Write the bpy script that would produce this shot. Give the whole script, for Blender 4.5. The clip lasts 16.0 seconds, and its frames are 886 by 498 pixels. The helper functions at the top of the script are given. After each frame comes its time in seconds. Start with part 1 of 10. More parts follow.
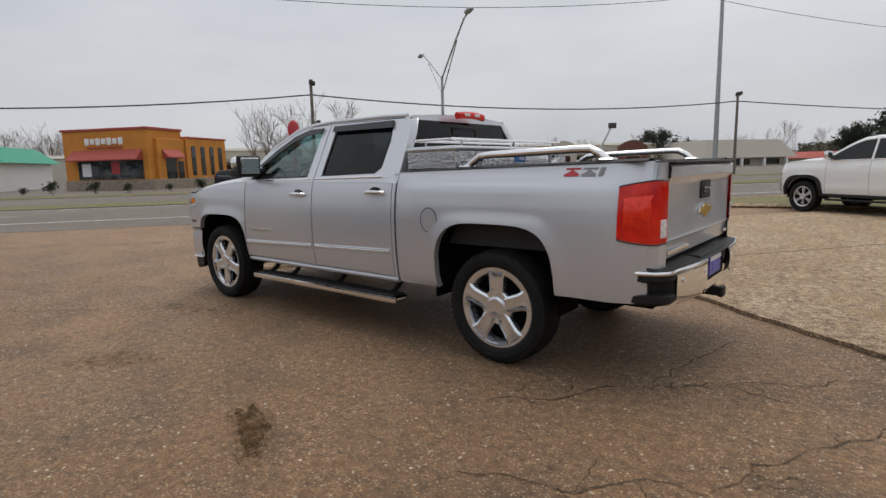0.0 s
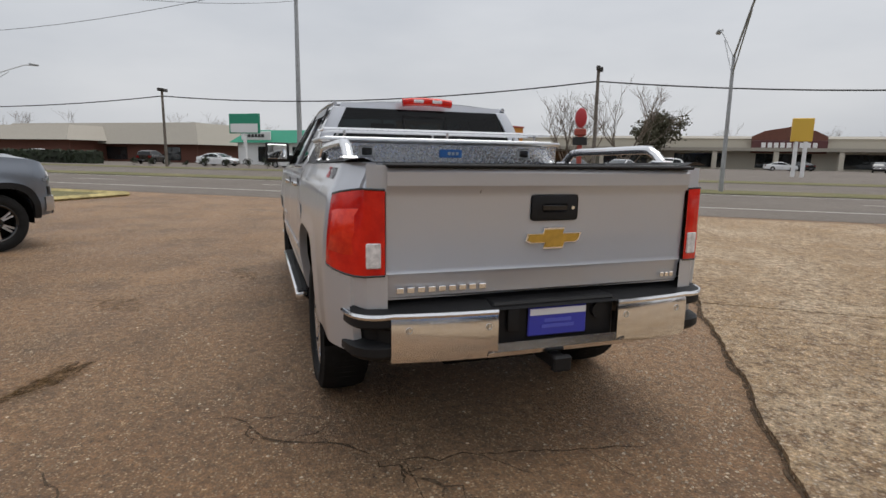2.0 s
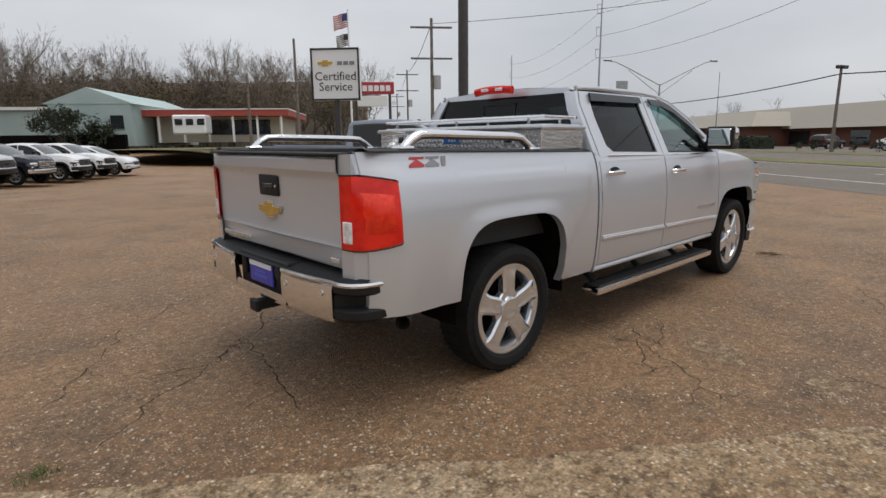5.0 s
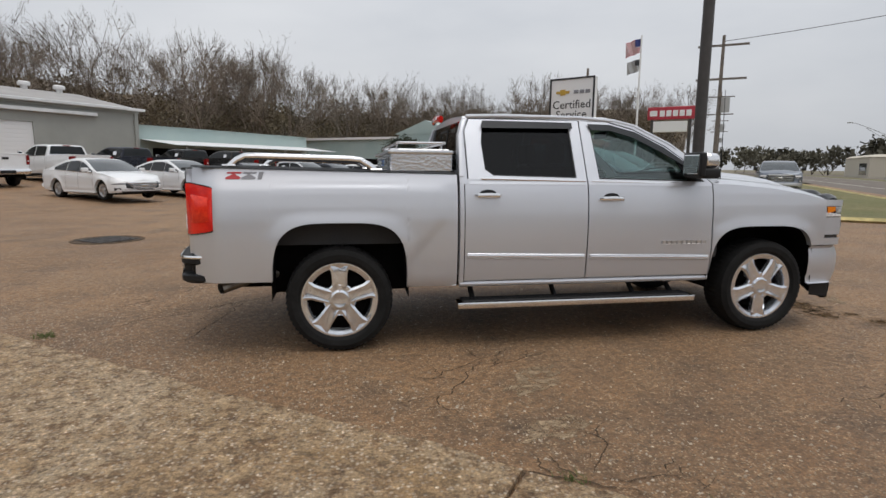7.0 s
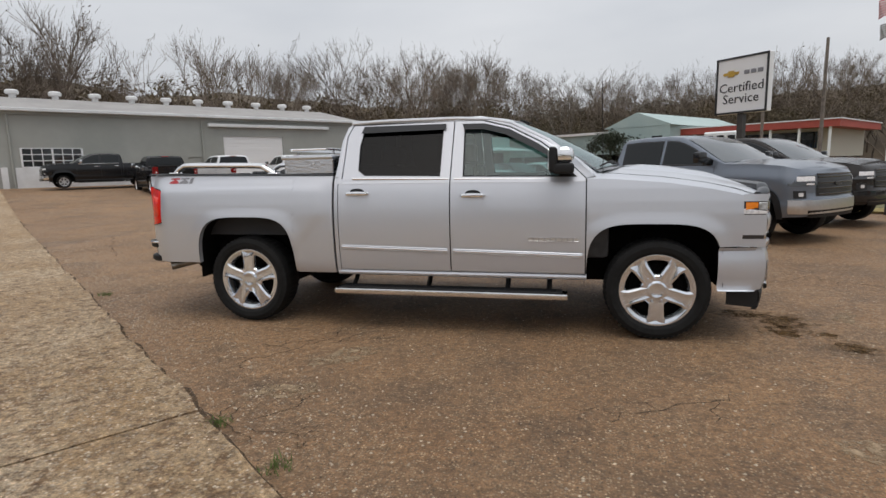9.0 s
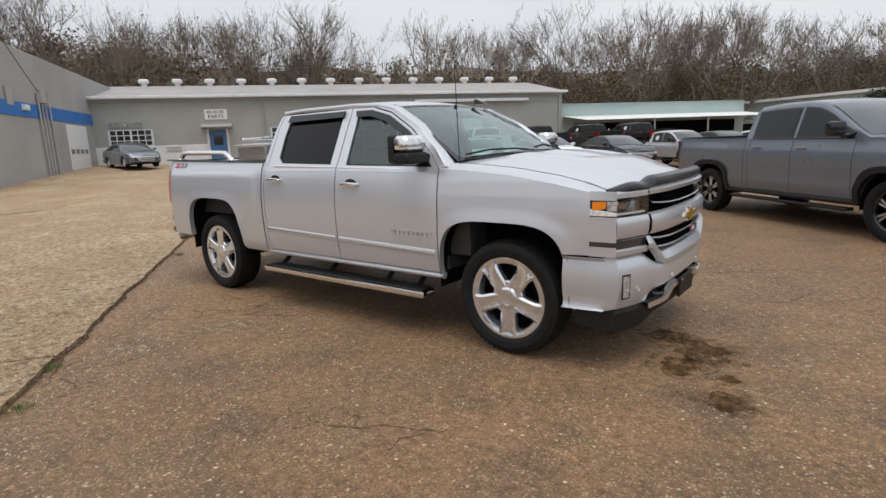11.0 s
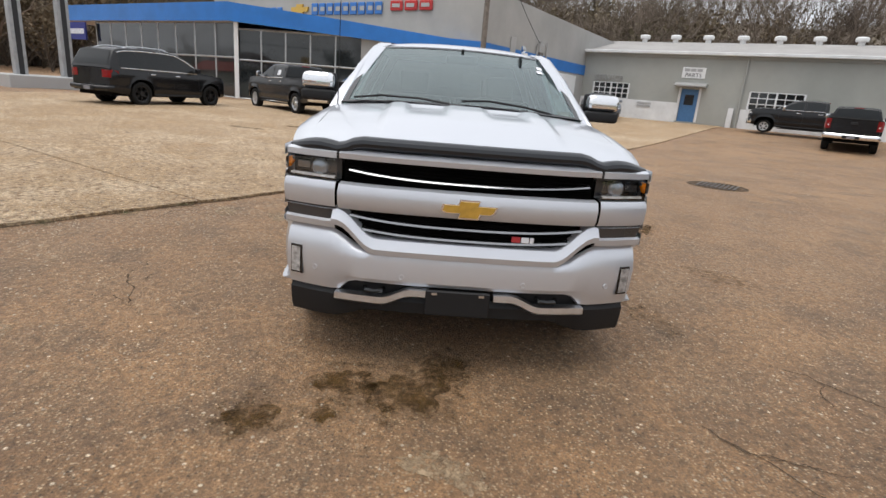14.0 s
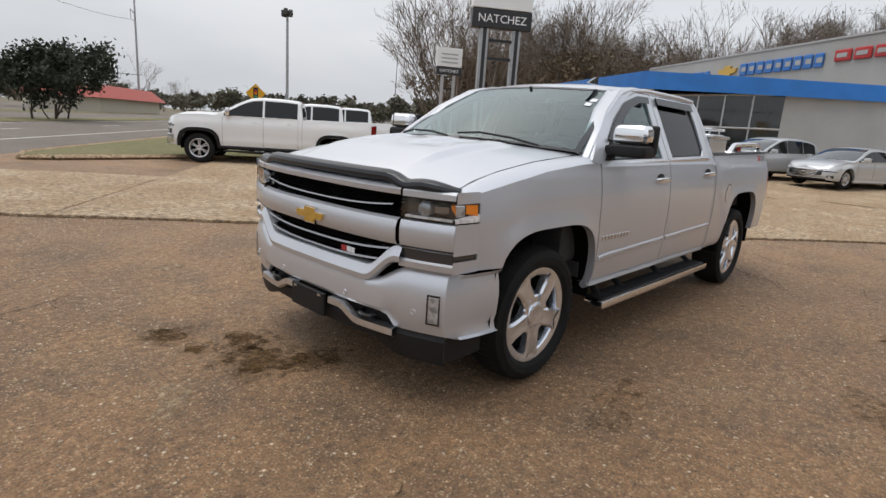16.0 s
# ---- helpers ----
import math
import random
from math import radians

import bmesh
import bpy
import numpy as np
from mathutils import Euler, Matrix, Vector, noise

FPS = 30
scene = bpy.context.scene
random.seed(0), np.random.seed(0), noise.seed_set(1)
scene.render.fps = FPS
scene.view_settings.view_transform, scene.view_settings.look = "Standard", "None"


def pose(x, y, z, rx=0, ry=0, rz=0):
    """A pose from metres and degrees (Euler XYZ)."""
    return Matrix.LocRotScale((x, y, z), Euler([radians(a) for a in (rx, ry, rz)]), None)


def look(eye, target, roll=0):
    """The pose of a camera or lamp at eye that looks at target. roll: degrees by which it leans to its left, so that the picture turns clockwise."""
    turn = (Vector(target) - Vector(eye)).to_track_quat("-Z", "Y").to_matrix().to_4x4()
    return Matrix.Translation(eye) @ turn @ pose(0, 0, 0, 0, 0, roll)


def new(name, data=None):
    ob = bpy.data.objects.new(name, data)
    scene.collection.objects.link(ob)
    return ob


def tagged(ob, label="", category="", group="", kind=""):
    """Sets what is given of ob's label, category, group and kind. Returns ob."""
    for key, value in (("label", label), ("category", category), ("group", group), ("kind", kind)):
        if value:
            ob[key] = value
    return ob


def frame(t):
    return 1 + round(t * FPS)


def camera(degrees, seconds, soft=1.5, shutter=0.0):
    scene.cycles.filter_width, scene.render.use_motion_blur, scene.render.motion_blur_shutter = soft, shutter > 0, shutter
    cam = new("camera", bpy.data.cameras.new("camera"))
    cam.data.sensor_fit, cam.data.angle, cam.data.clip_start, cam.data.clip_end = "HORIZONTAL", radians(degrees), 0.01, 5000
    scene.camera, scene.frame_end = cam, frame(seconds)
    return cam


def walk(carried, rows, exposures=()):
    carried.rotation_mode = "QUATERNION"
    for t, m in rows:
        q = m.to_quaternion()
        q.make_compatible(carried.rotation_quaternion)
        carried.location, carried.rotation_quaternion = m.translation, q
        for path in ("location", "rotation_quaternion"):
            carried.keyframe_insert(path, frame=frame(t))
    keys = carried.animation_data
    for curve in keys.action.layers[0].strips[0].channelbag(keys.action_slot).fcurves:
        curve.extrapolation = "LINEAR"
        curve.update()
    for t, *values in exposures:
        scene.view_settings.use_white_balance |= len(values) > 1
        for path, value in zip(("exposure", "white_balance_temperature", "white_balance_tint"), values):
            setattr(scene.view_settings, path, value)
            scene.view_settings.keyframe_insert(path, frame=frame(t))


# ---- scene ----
cam = camera(78.1, 16.0)
PATH = [
    (0, (-2.108, 4.091, 1.397), (-0.85, 2.564, 1.101), -1.4),
    (0.5, (-2.566, 3.481, 1.401), (-1.138, 2.112, 1.107), -1.3),
    (1, (-2.913, 2.746, 1.413), (-1.316, 1.573, 1.139), -0.5),
    (1.5, (-3.204, 2.041, 1.437), (-1.45, 1.122, 1.155), 0.3),
    (2, (-3.345, 1.287, 1.431), (-1.477, 0.655, 1.098), 0.9),
    (2.5, (-3.442, 0.564, 1.437), (-1.504, 0.25, 1.053), 0.7),
    (3, (-3.383, -0.185, 1.433), (-1.425, -0.077, 1.037), 0.5),
    (3.2, (-3.355, -0.474, 1.455), (-1.416, -0.196, 1.052), 0.3),
    (5.3, (-2.268, -3.518, 1.457), (-1.076, -1.96, 1.067), -0.5),
    (5.5, (-2.037, -3.775, 1.468), (-0.936, -2.152, 1.078), -0.4),
    (6, (-1.328, -4.319, 1.444), (-0.409, -2.58, 1.084), -0.0),
    (6.5, (-0.688, -4.763, 1.434), (-0.024, -2.903, 1.117), 0.1),
    (7, (0.056, -5.114, 1.424), (0.404, -3.168, 1.126), 0.5),
    (7.5, (0.765, -5.474, 1.447), (0.857, -3.498, 1.150), 0.3),
    (8, (1.509, -5.615, 1.444), (1.446, -3.638, 1.147), 0.0),
    (8.5, (2.264, -5.656, 1.447), (2.001, -3.696, 1.148), -0.8),
    (9, (3.008, -5.483, 1.425), (2.538, -3.562, 1.126), -1.4),
    (9.5, (3.698, -5.298, 1.421), (3.036, -3.436, 1.115), -2.1),
    (10, (4.411, -4.925, 1.419), (3.512, -3.168, 1.100), -3.1),
    (10.2, (4.656, -4.769, 1.444), (3.674, -3.058, 1.113), -3.1),
    (12.3, (6.822, -2.721, 1.501), (5.244, -1.572, 1.061), 1.3),
    (12.5, (6.976, -2.444, 1.488), (5.324, -1.41, 1.039), 2.1),
    (13, (7.201, -1.729, 1.474), (5.41, -0.995, 0.972), 3.9),
    (13.5, (7.307, -0.973, 1.502), (5.428, -0.561, 0.956), 4.6),
    (14, (7.232, -0.221, 1.475), (5.311, -0.143, 0.926), 4.7),
    (14.5, (7.095, 0.517, 1.483), (5.184, 0.252, 0.955), 5.0),
    (15, (6.866, 1.194, 1.472), (5.032, 0.572, 0.974), 4.6),
    (15.5, (6.637, 1.89, 1.482), (4.957, 0.916, 1.004), 3.8),
    (16, (6.309, 2.646, 1.467), (4.879, 1.319, 1.028), 3.9),
]
EXPOSURE = [(0.0, -0.05, 6500, 10), (3.0, 0.0, 6500, 10), (5.5, -0.02, 6500, 10), (8.5, -0.04, 6480, 10), (10.0, 0.06, 6520, 10), (12.5, 0.38, 6500, 10), (14.5, 0.45, 6520, 10), (15.3, 0.32, 6500, 10), (16.0, 0.17, 6480, 10)]
walk(cam, [(t, look(e, g, r)) for t, e, g, r in PATH], EXPOSURE)

# ---- world, sun, exposure ----
world = bpy.data.worlds.new("overcast_sky")
scene.world = world
world.use_nodes = True
wn, wl = world.node_tree.nodes, world.node_tree.links
bgn = wn["Background"]
sky = wn.new("ShaderNodeTexSky")
sky.sky_type = "NISHITA"
sky.sun_disc = False
sky.sun_elevation, sky.sun_rotation = radians(48), radians(200)
sky.air_density, sky.dust_density, sky.ozone_density = 1.0, 6.0, 1.0
# cloud deck: the clear sky veiled by grey stratus with soft brighter bands
wtc = wn.new("ShaderNodeTexCoord")
wmap = wn.new("ShaderNodeMapping")
wmap.inputs["Scale"].default_value = (1.0, 1.0, 3.2)
cloud = wn.new("ShaderNodeTexNoise")
cloud.inputs["Scale"].default_value, cloud.inputs["Detail"].default_value = 1.7, 5.0
ramp = wn.new("ShaderNodeValToRGB")
ramp.color_ramp.elements[0].position, ramp.color_ramp.elements[0].color = 0.30, (4.9, 5.15, 5.55, 1)
ramp.color_ramp.elements[1].position, ramp.color_ramp.elements[1].color = 0.72, (6.5, 6.65, 6.9, 1)
mixw = wn.new("ShaderNodeMix")
mixw.data_type = "RGBA"
mixw.inputs["Factor"].default_value = 0.93
wl.new(wtc.outputs["Generated"], wmap.inputs["Vector"])
wl.new(wmap.outputs["Vector"], cloud.inputs["Vector"])
wl.new(cloud.outputs["Fac"], ramp.inputs["Fac"])
wl.new(sky.outputs["Color"], mixw.inputs["A"])
wl.new(ramp.outputs["Color"], mixw.inputs["B"])
# an overcast sky is brightest overhead
wsep, wmul, wup = wn.new("ShaderNodeSeparateXYZ"), wn.new("ShaderNodeMapRange"), wn.new("ShaderNodeVectorMath")
wl.new(wtc.outputs["Generated"], wsep.inputs["Vector"])
wl.new(wsep.outputs["Z"], wmul.inputs["Value"])
wmul.inputs["From Max"].default_value = 0.62
wmul.inputs["To Min"].default_value, wmul.inputs["To Max"].default_value = 0.95, 1.38
wup.operation = "SCALE"
wl.new(mixw.outputs["Result"], wup.inputs[0])
wl.new(wmul.outputs["Result"], wup.inputs["Scale"])
wl.new(wup.outputs["Vector"], bgn.inputs["Color"])
bgn.inputs["Strength"].default_value = 0.105
sun_data = bpy.data.lights.new("sun", "SUN")
sun_data.energy, sun_data.angle, sun_data.color = 1.35, radians(40), (1.0, 0.97, 0.93)
sun = new("sun", sun_data)
sun.matrix_world = look((0, 0, 30), (-6, 6, 0))

# ---- materials ----
def mat(name, color, rough=0.5, metal=0.0, coat=0.0, var=0.0, scale=8.0, bump=0.0, bscale=60.0, color2=None, spec=0.5, coord="Object"):
    m = bpy.data.materials.new(name)
    m.use_nodes = True
    n, l = m.node_tree.nodes, m.node_tree.links
    b = n["Principled BSDF"]
    b.inputs["Base Color"].default_value = (*color, 1)
    b.inputs["Roughness"].default_value, b.inputs["Metallic"].default_value = rough, metal
    b.inputs["Coat Weight"].default_value, b.inputs["Coat Roughness"].default_value = coat, 0.06
    b.inputs["Specular IOR Level"].default_value = spec
    if var or bump or color2:
        tc = n.new("ShaderNodeTexCoord")
    if var or color2:
        tx = n.new("ShaderNodeTexNoise")
        tx.inputs["Scale"].default_value, tx.inputs["Detail"].default_value, tx.inputs["Roughness"].default_value = scale, 6.0, 0.62
        l.new(tc.outputs[coord], tx.inputs["Vector"])
        r = n.new("ShaderNodeValToRGB")
        c2 = color2 or tuple(min(1, c * (1 + var)) for c in color)
        c1 = color if color2 else tuple(c * (1 - var) for c in color)
        r.color_ramp.elements[0].position, r.color_ramp.elements[1].position = 0.36, 0.66
        r.color_ramp.elements[0].color, r.color_ramp.elements[1].color = (*c1, 1), (*c2, 1)
        l.new(tx.outputs["Fac"], r.inputs["Fac"])
        l.new(r.outputs["Color"], b.inputs["Base Color"])
    if bump:
        t2 = n.new("ShaderNodeTexNoise")
        t2.inputs["Scale"].default_value, t2.inputs["Detail"].default_value = bscale, 4.0
        l.new(tc.outputs[coord], t2.inputs["Vector"])
        bp = n.new("ShaderNodeBump")
        bp.inputs["Strength"].default_value, bp.inputs["Distance"].default_value = bump, 0.01
        l.new(t2.outputs["Fac"], bp.inputs["Height"])
        l.new(bp.outputs["Normal"], b.inputs["Normal"])
    return m


def glass_mat(name, tint, rough=0.0, face=0.09):
    """Thin automotive glass: a clear or tinted see-through sheet with a fresnel gloss."""
    m = bpy.data.materials.new(name)
    m.use_nodes = True
    n, l = m.node_tree.nodes, m.node_tree.links
    n.remove(n["Principled BSDF"])
    tr, gl, fr, mx = n.new("ShaderNodeBsdfTransparent"), n.new("ShaderNodeBsdfGlossy"), n.new("ShaderNodeLayerWeight"), n.new("ShaderNodeMixShader")
    tr.inputs["Color"].default_value = (*tint, 1)
    gl.inputs["Roughness"].default_value = rough
    gl.inputs["Color"].default_value = (*((1 + c) / 2 for c in tint), 1)
    fr.inputs["Blend"].default_value = 0.5
    pw, mr = n.new("ShaderNodeMath"), n.new("ShaderNodeMapRange")
    pw.operation, pw.inputs[1].default_value = "POWER", 4.0
    mr.inputs["To Min"].default_value, mr.inputs["To Max"].default_value = face, 1.0
    l.new(fr.outputs["Facing"], pw.inputs[0])
    l.new(pw.outputs["Value"], mr.inputs["Value"])
    l.new(mr.outputs["Result"], mx.inputs["Fac"])
    l.new(tr.outputs["BSDF"], mx.inputs[1])
    l.new(gl.outputs["BSDF"], mx.inputs[2])
    l.new(mx.outputs["Shader"], n["Material Output"].inputs["Surface"])
    return m


M = {}
def paint(name, color, metal=0.55, rough=0.34, coat=0.7):
    """Car paint with metal flake under a clear coat, with road film towards matt in patches."""
    m = mat(name, color, rough, metal, coat=coat, spec=0.5 if coat > 0.5 else 0.25)
    n, l = m.node_tree.nodes, m.node_tree.links
    b = n["Principled BSDF"]
    tc, fl, dirt = n.new("ShaderNodeTexCoord"), n.new("ShaderNodeTexNoise"), n.new("ShaderNodeTexNoise")
    fl.inputs["Scale"].default_value, fl.inputs["Detail"].default_value = 900.0, 1.0
    dirt.inputs["Scale"].default_value, dirt.inputs["Detail"].default_value = 2.3, 6.0
    mr = n.new("ShaderNodeMapRange")
    mr.inputs["To Min"].default_value, mr.inputs["To Max"].default_value = rough - 0.05, rough + 0.09
    l.new(tc.outputs["Object"], dirt.inputs["Vector"])
    l.new(tc.outputs["Object"], fl.inputs["Vector"])
    l.new(dirt.outputs["Fac"], mr.inputs["Value"])
    l.new(mr.outputs["Result"], b.inputs["Roughness"])
    hue = n.new("ShaderNodeHueSaturation")
    hue.inputs["Color"].default_value = (*color, 1)
    mv = n.new("ShaderNodeMapRange")
    mv.inputs["To Min"].default_value, mv.inputs["To Max"].default_value = 0.92, 1.08
    l.new(fl.outputs["Fac"], mv.inputs["Value"])
    l.new(mv.outputs["Result"], hue.inputs["Value"])
    l.new(hue.outputs["Color"], b.inputs["Base Color"])
    return m


M["silver"] = paint("silver_paint", (0.57, 0.588, 0.63), 0.50, 0.29, 0.7)
M["white"] = paint("white_paint", (0.78, 0.79, 0.80), 0.0, 0.3)
M["gray"] = paint("gray_paint", (0.165, 0.188, 0.225), 0.5, 0.28)
M["black"] = paint("black_paint", (0.008, 0.008, 0.009), 0.0, 0.22, 0.35)
M["darkblue"] = paint("dark_blue_paint", (0.014, 0.017, 0.028), 0.1, 0.25, 0.4)
M["brown"] = paint("dark_brown_paint", (0.022, 0.018, 0.016), 0.1, 0.25, 0.4)
M["lightsilver"] = paint("light_silver_paint", (0.55, 0.56, 0.57), 0.4, 0.3)
M["chrome"] = mat("chrome", (0.86, 0.86, 0.87), 0.13, 1.0, bump=0.02, bscale=15)
M["alu"] = mat("brushed_aluminium", (0.66, 0.67, 0.69), 0.28, 1.0, var=0.06, scale=20)
M["rimchrome"] = mat("wheel_chrome", (0.76, 0.79, 0.84), 0.09, 0.88, var=0.05, scale=12)
M["polish"] = mat("polished_tube", (0.80, 0.80, 0.81), 0.16, 1.0)
M["plastic"] = mat("black_plastic", (0.012, 0.012, 0.013), 0.55, bump=0.12, bscale=220, spec=0.3)
M["gloss_black"] = mat("gloss_black", (0.01, 0.01, 0.011), 0.15, coat=0.4)
M["smoke"] = mat("smoked_acrylic", (0.018, 0.020, 0.024), 0.28, coat=0.15, spec=0.35)
M["rubber"] = mat("tyre_rubber", (0.011, 0.011, 0.011), 0.8, bump=0.25, bscale=90, var=0.25, scale=12, spec=0.25)
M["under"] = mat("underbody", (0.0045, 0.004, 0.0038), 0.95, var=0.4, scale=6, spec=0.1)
M["glass"] = glass_mat("window_glass", (0.48, 0.66, 0.64), 0.0, 0.12)
M["tint"] = glass_mat("tinted_glass", (0.04, 0.044, 0.048), 0.0, 0.045)
M["windshield"] = glass_mat("windshield_glass", (0.50, 0.68, 0.67), 0.0, 0.20)
M["interior"] = mat("interior_trim", (0.05, 0.05, 0.052), 0.7, var=0.2, scale=10)
M["leather"] = mat("black_leather", (0.03, 0.03, 0.032), 0.5, bump=0.1, bscale=150)
M["redlens"] = mat("red_lens", (0.50, 0.004, 0.003), 0.14, coat=0.2, color2=(0.78, 0.022, 0.008), scale=7, spec=0.35)
M["redlens_bright"] = mat("bright_red_lens", (0.86, 0.045, 0.012), 0.14, coat=0.2, color2=(0.70, 0.02, 0.008), scale=30, spec=0.35)
M["whitelens"] = mat("clear_lens", (0.72, 0.70, 0.70), 0.12, coat=0.6, var=0.25, scale=40)
M["lamp_dark"] = mat("headlamp_housing", (0.03, 0.032, 0.036), 0.12, coat=0.8)
M["lamp_glass"] = glass_mat("headlamp_cover", (0.9, 0.92, 0.93))
M["darkred"] = mat("dark_red_lens", (0.20, 0.006, 0.006), 0.14, coat=0.2, var=0.3, scale=12, spec=0.35)
M["foglens"] = mat("fog_lens", (0.46, 0.47, 0.48), 0.12, 0.4, coat=0.5, var=0.5, scale=26)
M["amber"] = mat("amber_lens", (0.85, 0.24, 0.012), 0.15, coat=0.5)
M["gold"] = mat("gold_emblem", (0.62, 0.39, 0.075), 0.30, 0.55, coat=0.3, var=0.1, scale=30)
M["bluecard"] = mat("blue_plate", (0.045, 0.055, 0.42), 0.3)
M["whitecard"] = mat("white_print", (0.75, 0.76, 0.80), 0.4)
M["redprint"] = mat("red_print", (0.42, 0.035, 0.04), 0.4)
M["greyprint"] = mat("grey_print", (0.22, 0.22, 0.24), 0.4)
M["badge_blue"] = mat("blue_badge", (0.03, 0.13, 0.38), 0.3)


# ---- mesh helpers ----
def thing(name, label, category, at=(0, 0, 0), rz=0.0, group="", kind=""):
    e = new(name)
    e.empty_display_size = 0.2
    e.matrix_basis = pose(at[0], at[1], at[2], 0, 0, rz)
    return tagged(e, label, category, group, kind)


def mesh_of(name, bm, material, smooth=30):
    me = bpy.data.meshes.new(name)
    bmesh.ops.recalc_face_normals(bm, faces=bm.faces)
    bm.to_mesh(me)
    bm.free()
    for one in material if isinstance(material, (list, tuple)) else [material]:
        me.materials.append(one)
    if smooth:
        me.shade_smooth()
        me.set_sharp_from_angle(angle=radians(smooth))
    return me


def part(name, bm, material, parent=None, label="", smooth=30, m=None):
    ob = new(name, mesh_of(name, bm, material, smooth))
    ob.parent = parent
    if m is not None:
        ob.matrix_basis = m
    if label:
        ob["label"] = label
    return ob


def share(name, mesh, parent, m=None, label=""):
    """Another object on a mesh that is already there."""
    ob = new(name, mesh)
    ob.parent = parent
    if m is not None:
        ob.matrix_basis = m
    if label:
        ob["label"] = label
    return ob


def box(bm, x0, x1, y0, y1, z0, z1, bevel=0.0, m=None, seg=1):
    r = bmesh.ops.create_cube(bm, size=1)
    vs = r["verts"]
    for v in vs:
        v.co = Vector((x0 + (v.co.x + 0.5) * (x1 - x0), y0 + (v.co.y + 0.5) * (y1 - y0), z0 + (v.co.z + 0.5) * (z1 - z0)))
    if bevel:
        es = list({e for v in vs for e in v.link_edges})
        vs = list({v for f in bmesh.ops.bevel(bm, geom=es, offset=bevel, segments=seg, affect="EDGES", profile=0.6)["faces"] for v in f.verts} | {v for v in vs if v.is_valid})
    if m is not None:
        bmesh.ops.transform(bm, matrix=m, verts=[v for v in vs if v.is_valid])
    return bm


def B():
    return bmesh.new()


def grid(bm, fn, nu, nv, close_u=False):
    """A sheet of quads from fn(i, j)."""
    rows = [[bm.verts.new(fn(i, j)) for j in range(nv + 1)] for i in range(nu + (0 if close_u else 1))]
    for i in range(nu):
        a, b = rows[i], rows[(i + 1) % len(rows)]
        for j in range(nv):
            bm.faces.new((a[j], b[j], b[j + 1], a[j + 1]))
    return rows


def frames(pts):
    """Two normals along a line of points."""
    out = []
    up = Vector((0, 0, 1))
    for i, p in enumerate(pts):
        d = (pts[min(i + 1, len(pts) - 1)] - pts[max(i - 1, 0)]).normalized()
        side = d.cross(up)
        if side.length < 0.05:
            side = d.cross(Vector((1, 0, 0)))
        side.normalize()
        out.append((side, side.cross(d).normalized()))
    return out


def sweep(bm, pts, ra, rb=None, seg=8, caps=True):
    """A tube along points; ra, rb: half axes, numbers or lists."""
    pts = [Vector(p) for p in pts]
    fr = frames(pts)
    n = len(pts)
    ra = ra if isinstance(ra, (list, tuple)) else [ra] * n
    rb = ra if rb is None else rb if isinstance(rb, (list, tuple)) else [rb] * n
    rings = []
    for p, (s, u), a, b in zip(pts, fr, ra, rb):
        rings.append([bm.verts.new(p + s * a * math.cos(2 * math.pi * k / seg) + u * b * math.sin(2 * math.pi * k / seg)) for k in range(seg)])
    for r0, r1 in zip(rings, rings[1:]):
        for k in range(seg):
            bm.faces.new((r0[k], r0[(k + 1) % seg], r1[(k + 1) % seg], r1[k]))
    if caps:
        bm.faces.new(rings[0][::-1])
        bm.faces.new(rings[-1])
    return bm


def lathe(bm, prof, seg, m=None):
    """Turns (axial, radius) round the y axis; the axis runs along +y."""
    vs = []
    for a, r in prof:
        vs.append([bm.verts.new((r * math.cos(2 * math.pi * k / seg), a, r * math.sin(2 * math.pi * k / seg))) for k in range(seg)])
    for r0, r1 in zip(vs, vs[1:]):
        for k in range(seg):
            bm.faces.new((r0[k], r0[(k + 1) % seg], r1[(k + 1) % seg], r1[k]))
    if m is not None:
        bmesh.ops.transform(bm, matrix=m, verts=[v for r in vs for v in r])
    return bm


def sheet(bm, outline, holes, place, thick=0.0, inward=None):
    """A flat outline with holes, filled, laid into space by place(a, b), thickened along inward(a, b)."""
    loops = [outline] + list(holes)
    edges = []
    flat = []
    for loop in loops:
        vs = [bm.verts.new((a, b, 0)) for a, b in loop]
        flat += vs
        edges += [bm.edges.new((vs[i], vs[(i + 1) % len(vs)])) for i in range(len(vs))]
    res = bmesh.ops.triangle_fill(bm, use_beauty=True, use_dissolve=False, edges=edges)
    faces = [g for g in res["geom"] if isinstance(g, bmesh.types.BMFace)]
    if thick:
        ext = bmesh.ops.extrude_face_region(bm, geom=faces)
        back = [g for g in ext["geom"] if isinstance(g, bmesh.types.BMVert)]
        for v in back:
            v.co.z = 1.0
        flat = flat + back
    for v in flat:
        p = Vector(place(v.co.x, v.co.y))
        if v.co.z > 0.5:
            p += Vector(inward(v.co.x, v.co.y)) * thick
        v.co = p
    return bm


def lerp_list(x, xs, ys):
    return float(np.interp(x, xs, ys))


def sstep(a, b, x):
    t = min(1, max(0, (x - a) / (b - a)))
    return t * t * (3 - 2 * t)


def bevel_all(bm, w, seg=2, angle=25):
    es = [e for e in bm.edges if len(e.link_faces) == 2 and e.calc_face_angle(0) > radians(angle)]
    bmesh.ops.bevel(bm, geom=es, offset=w, segments=seg, affect="EDGES", profile=0.6)
    return bm


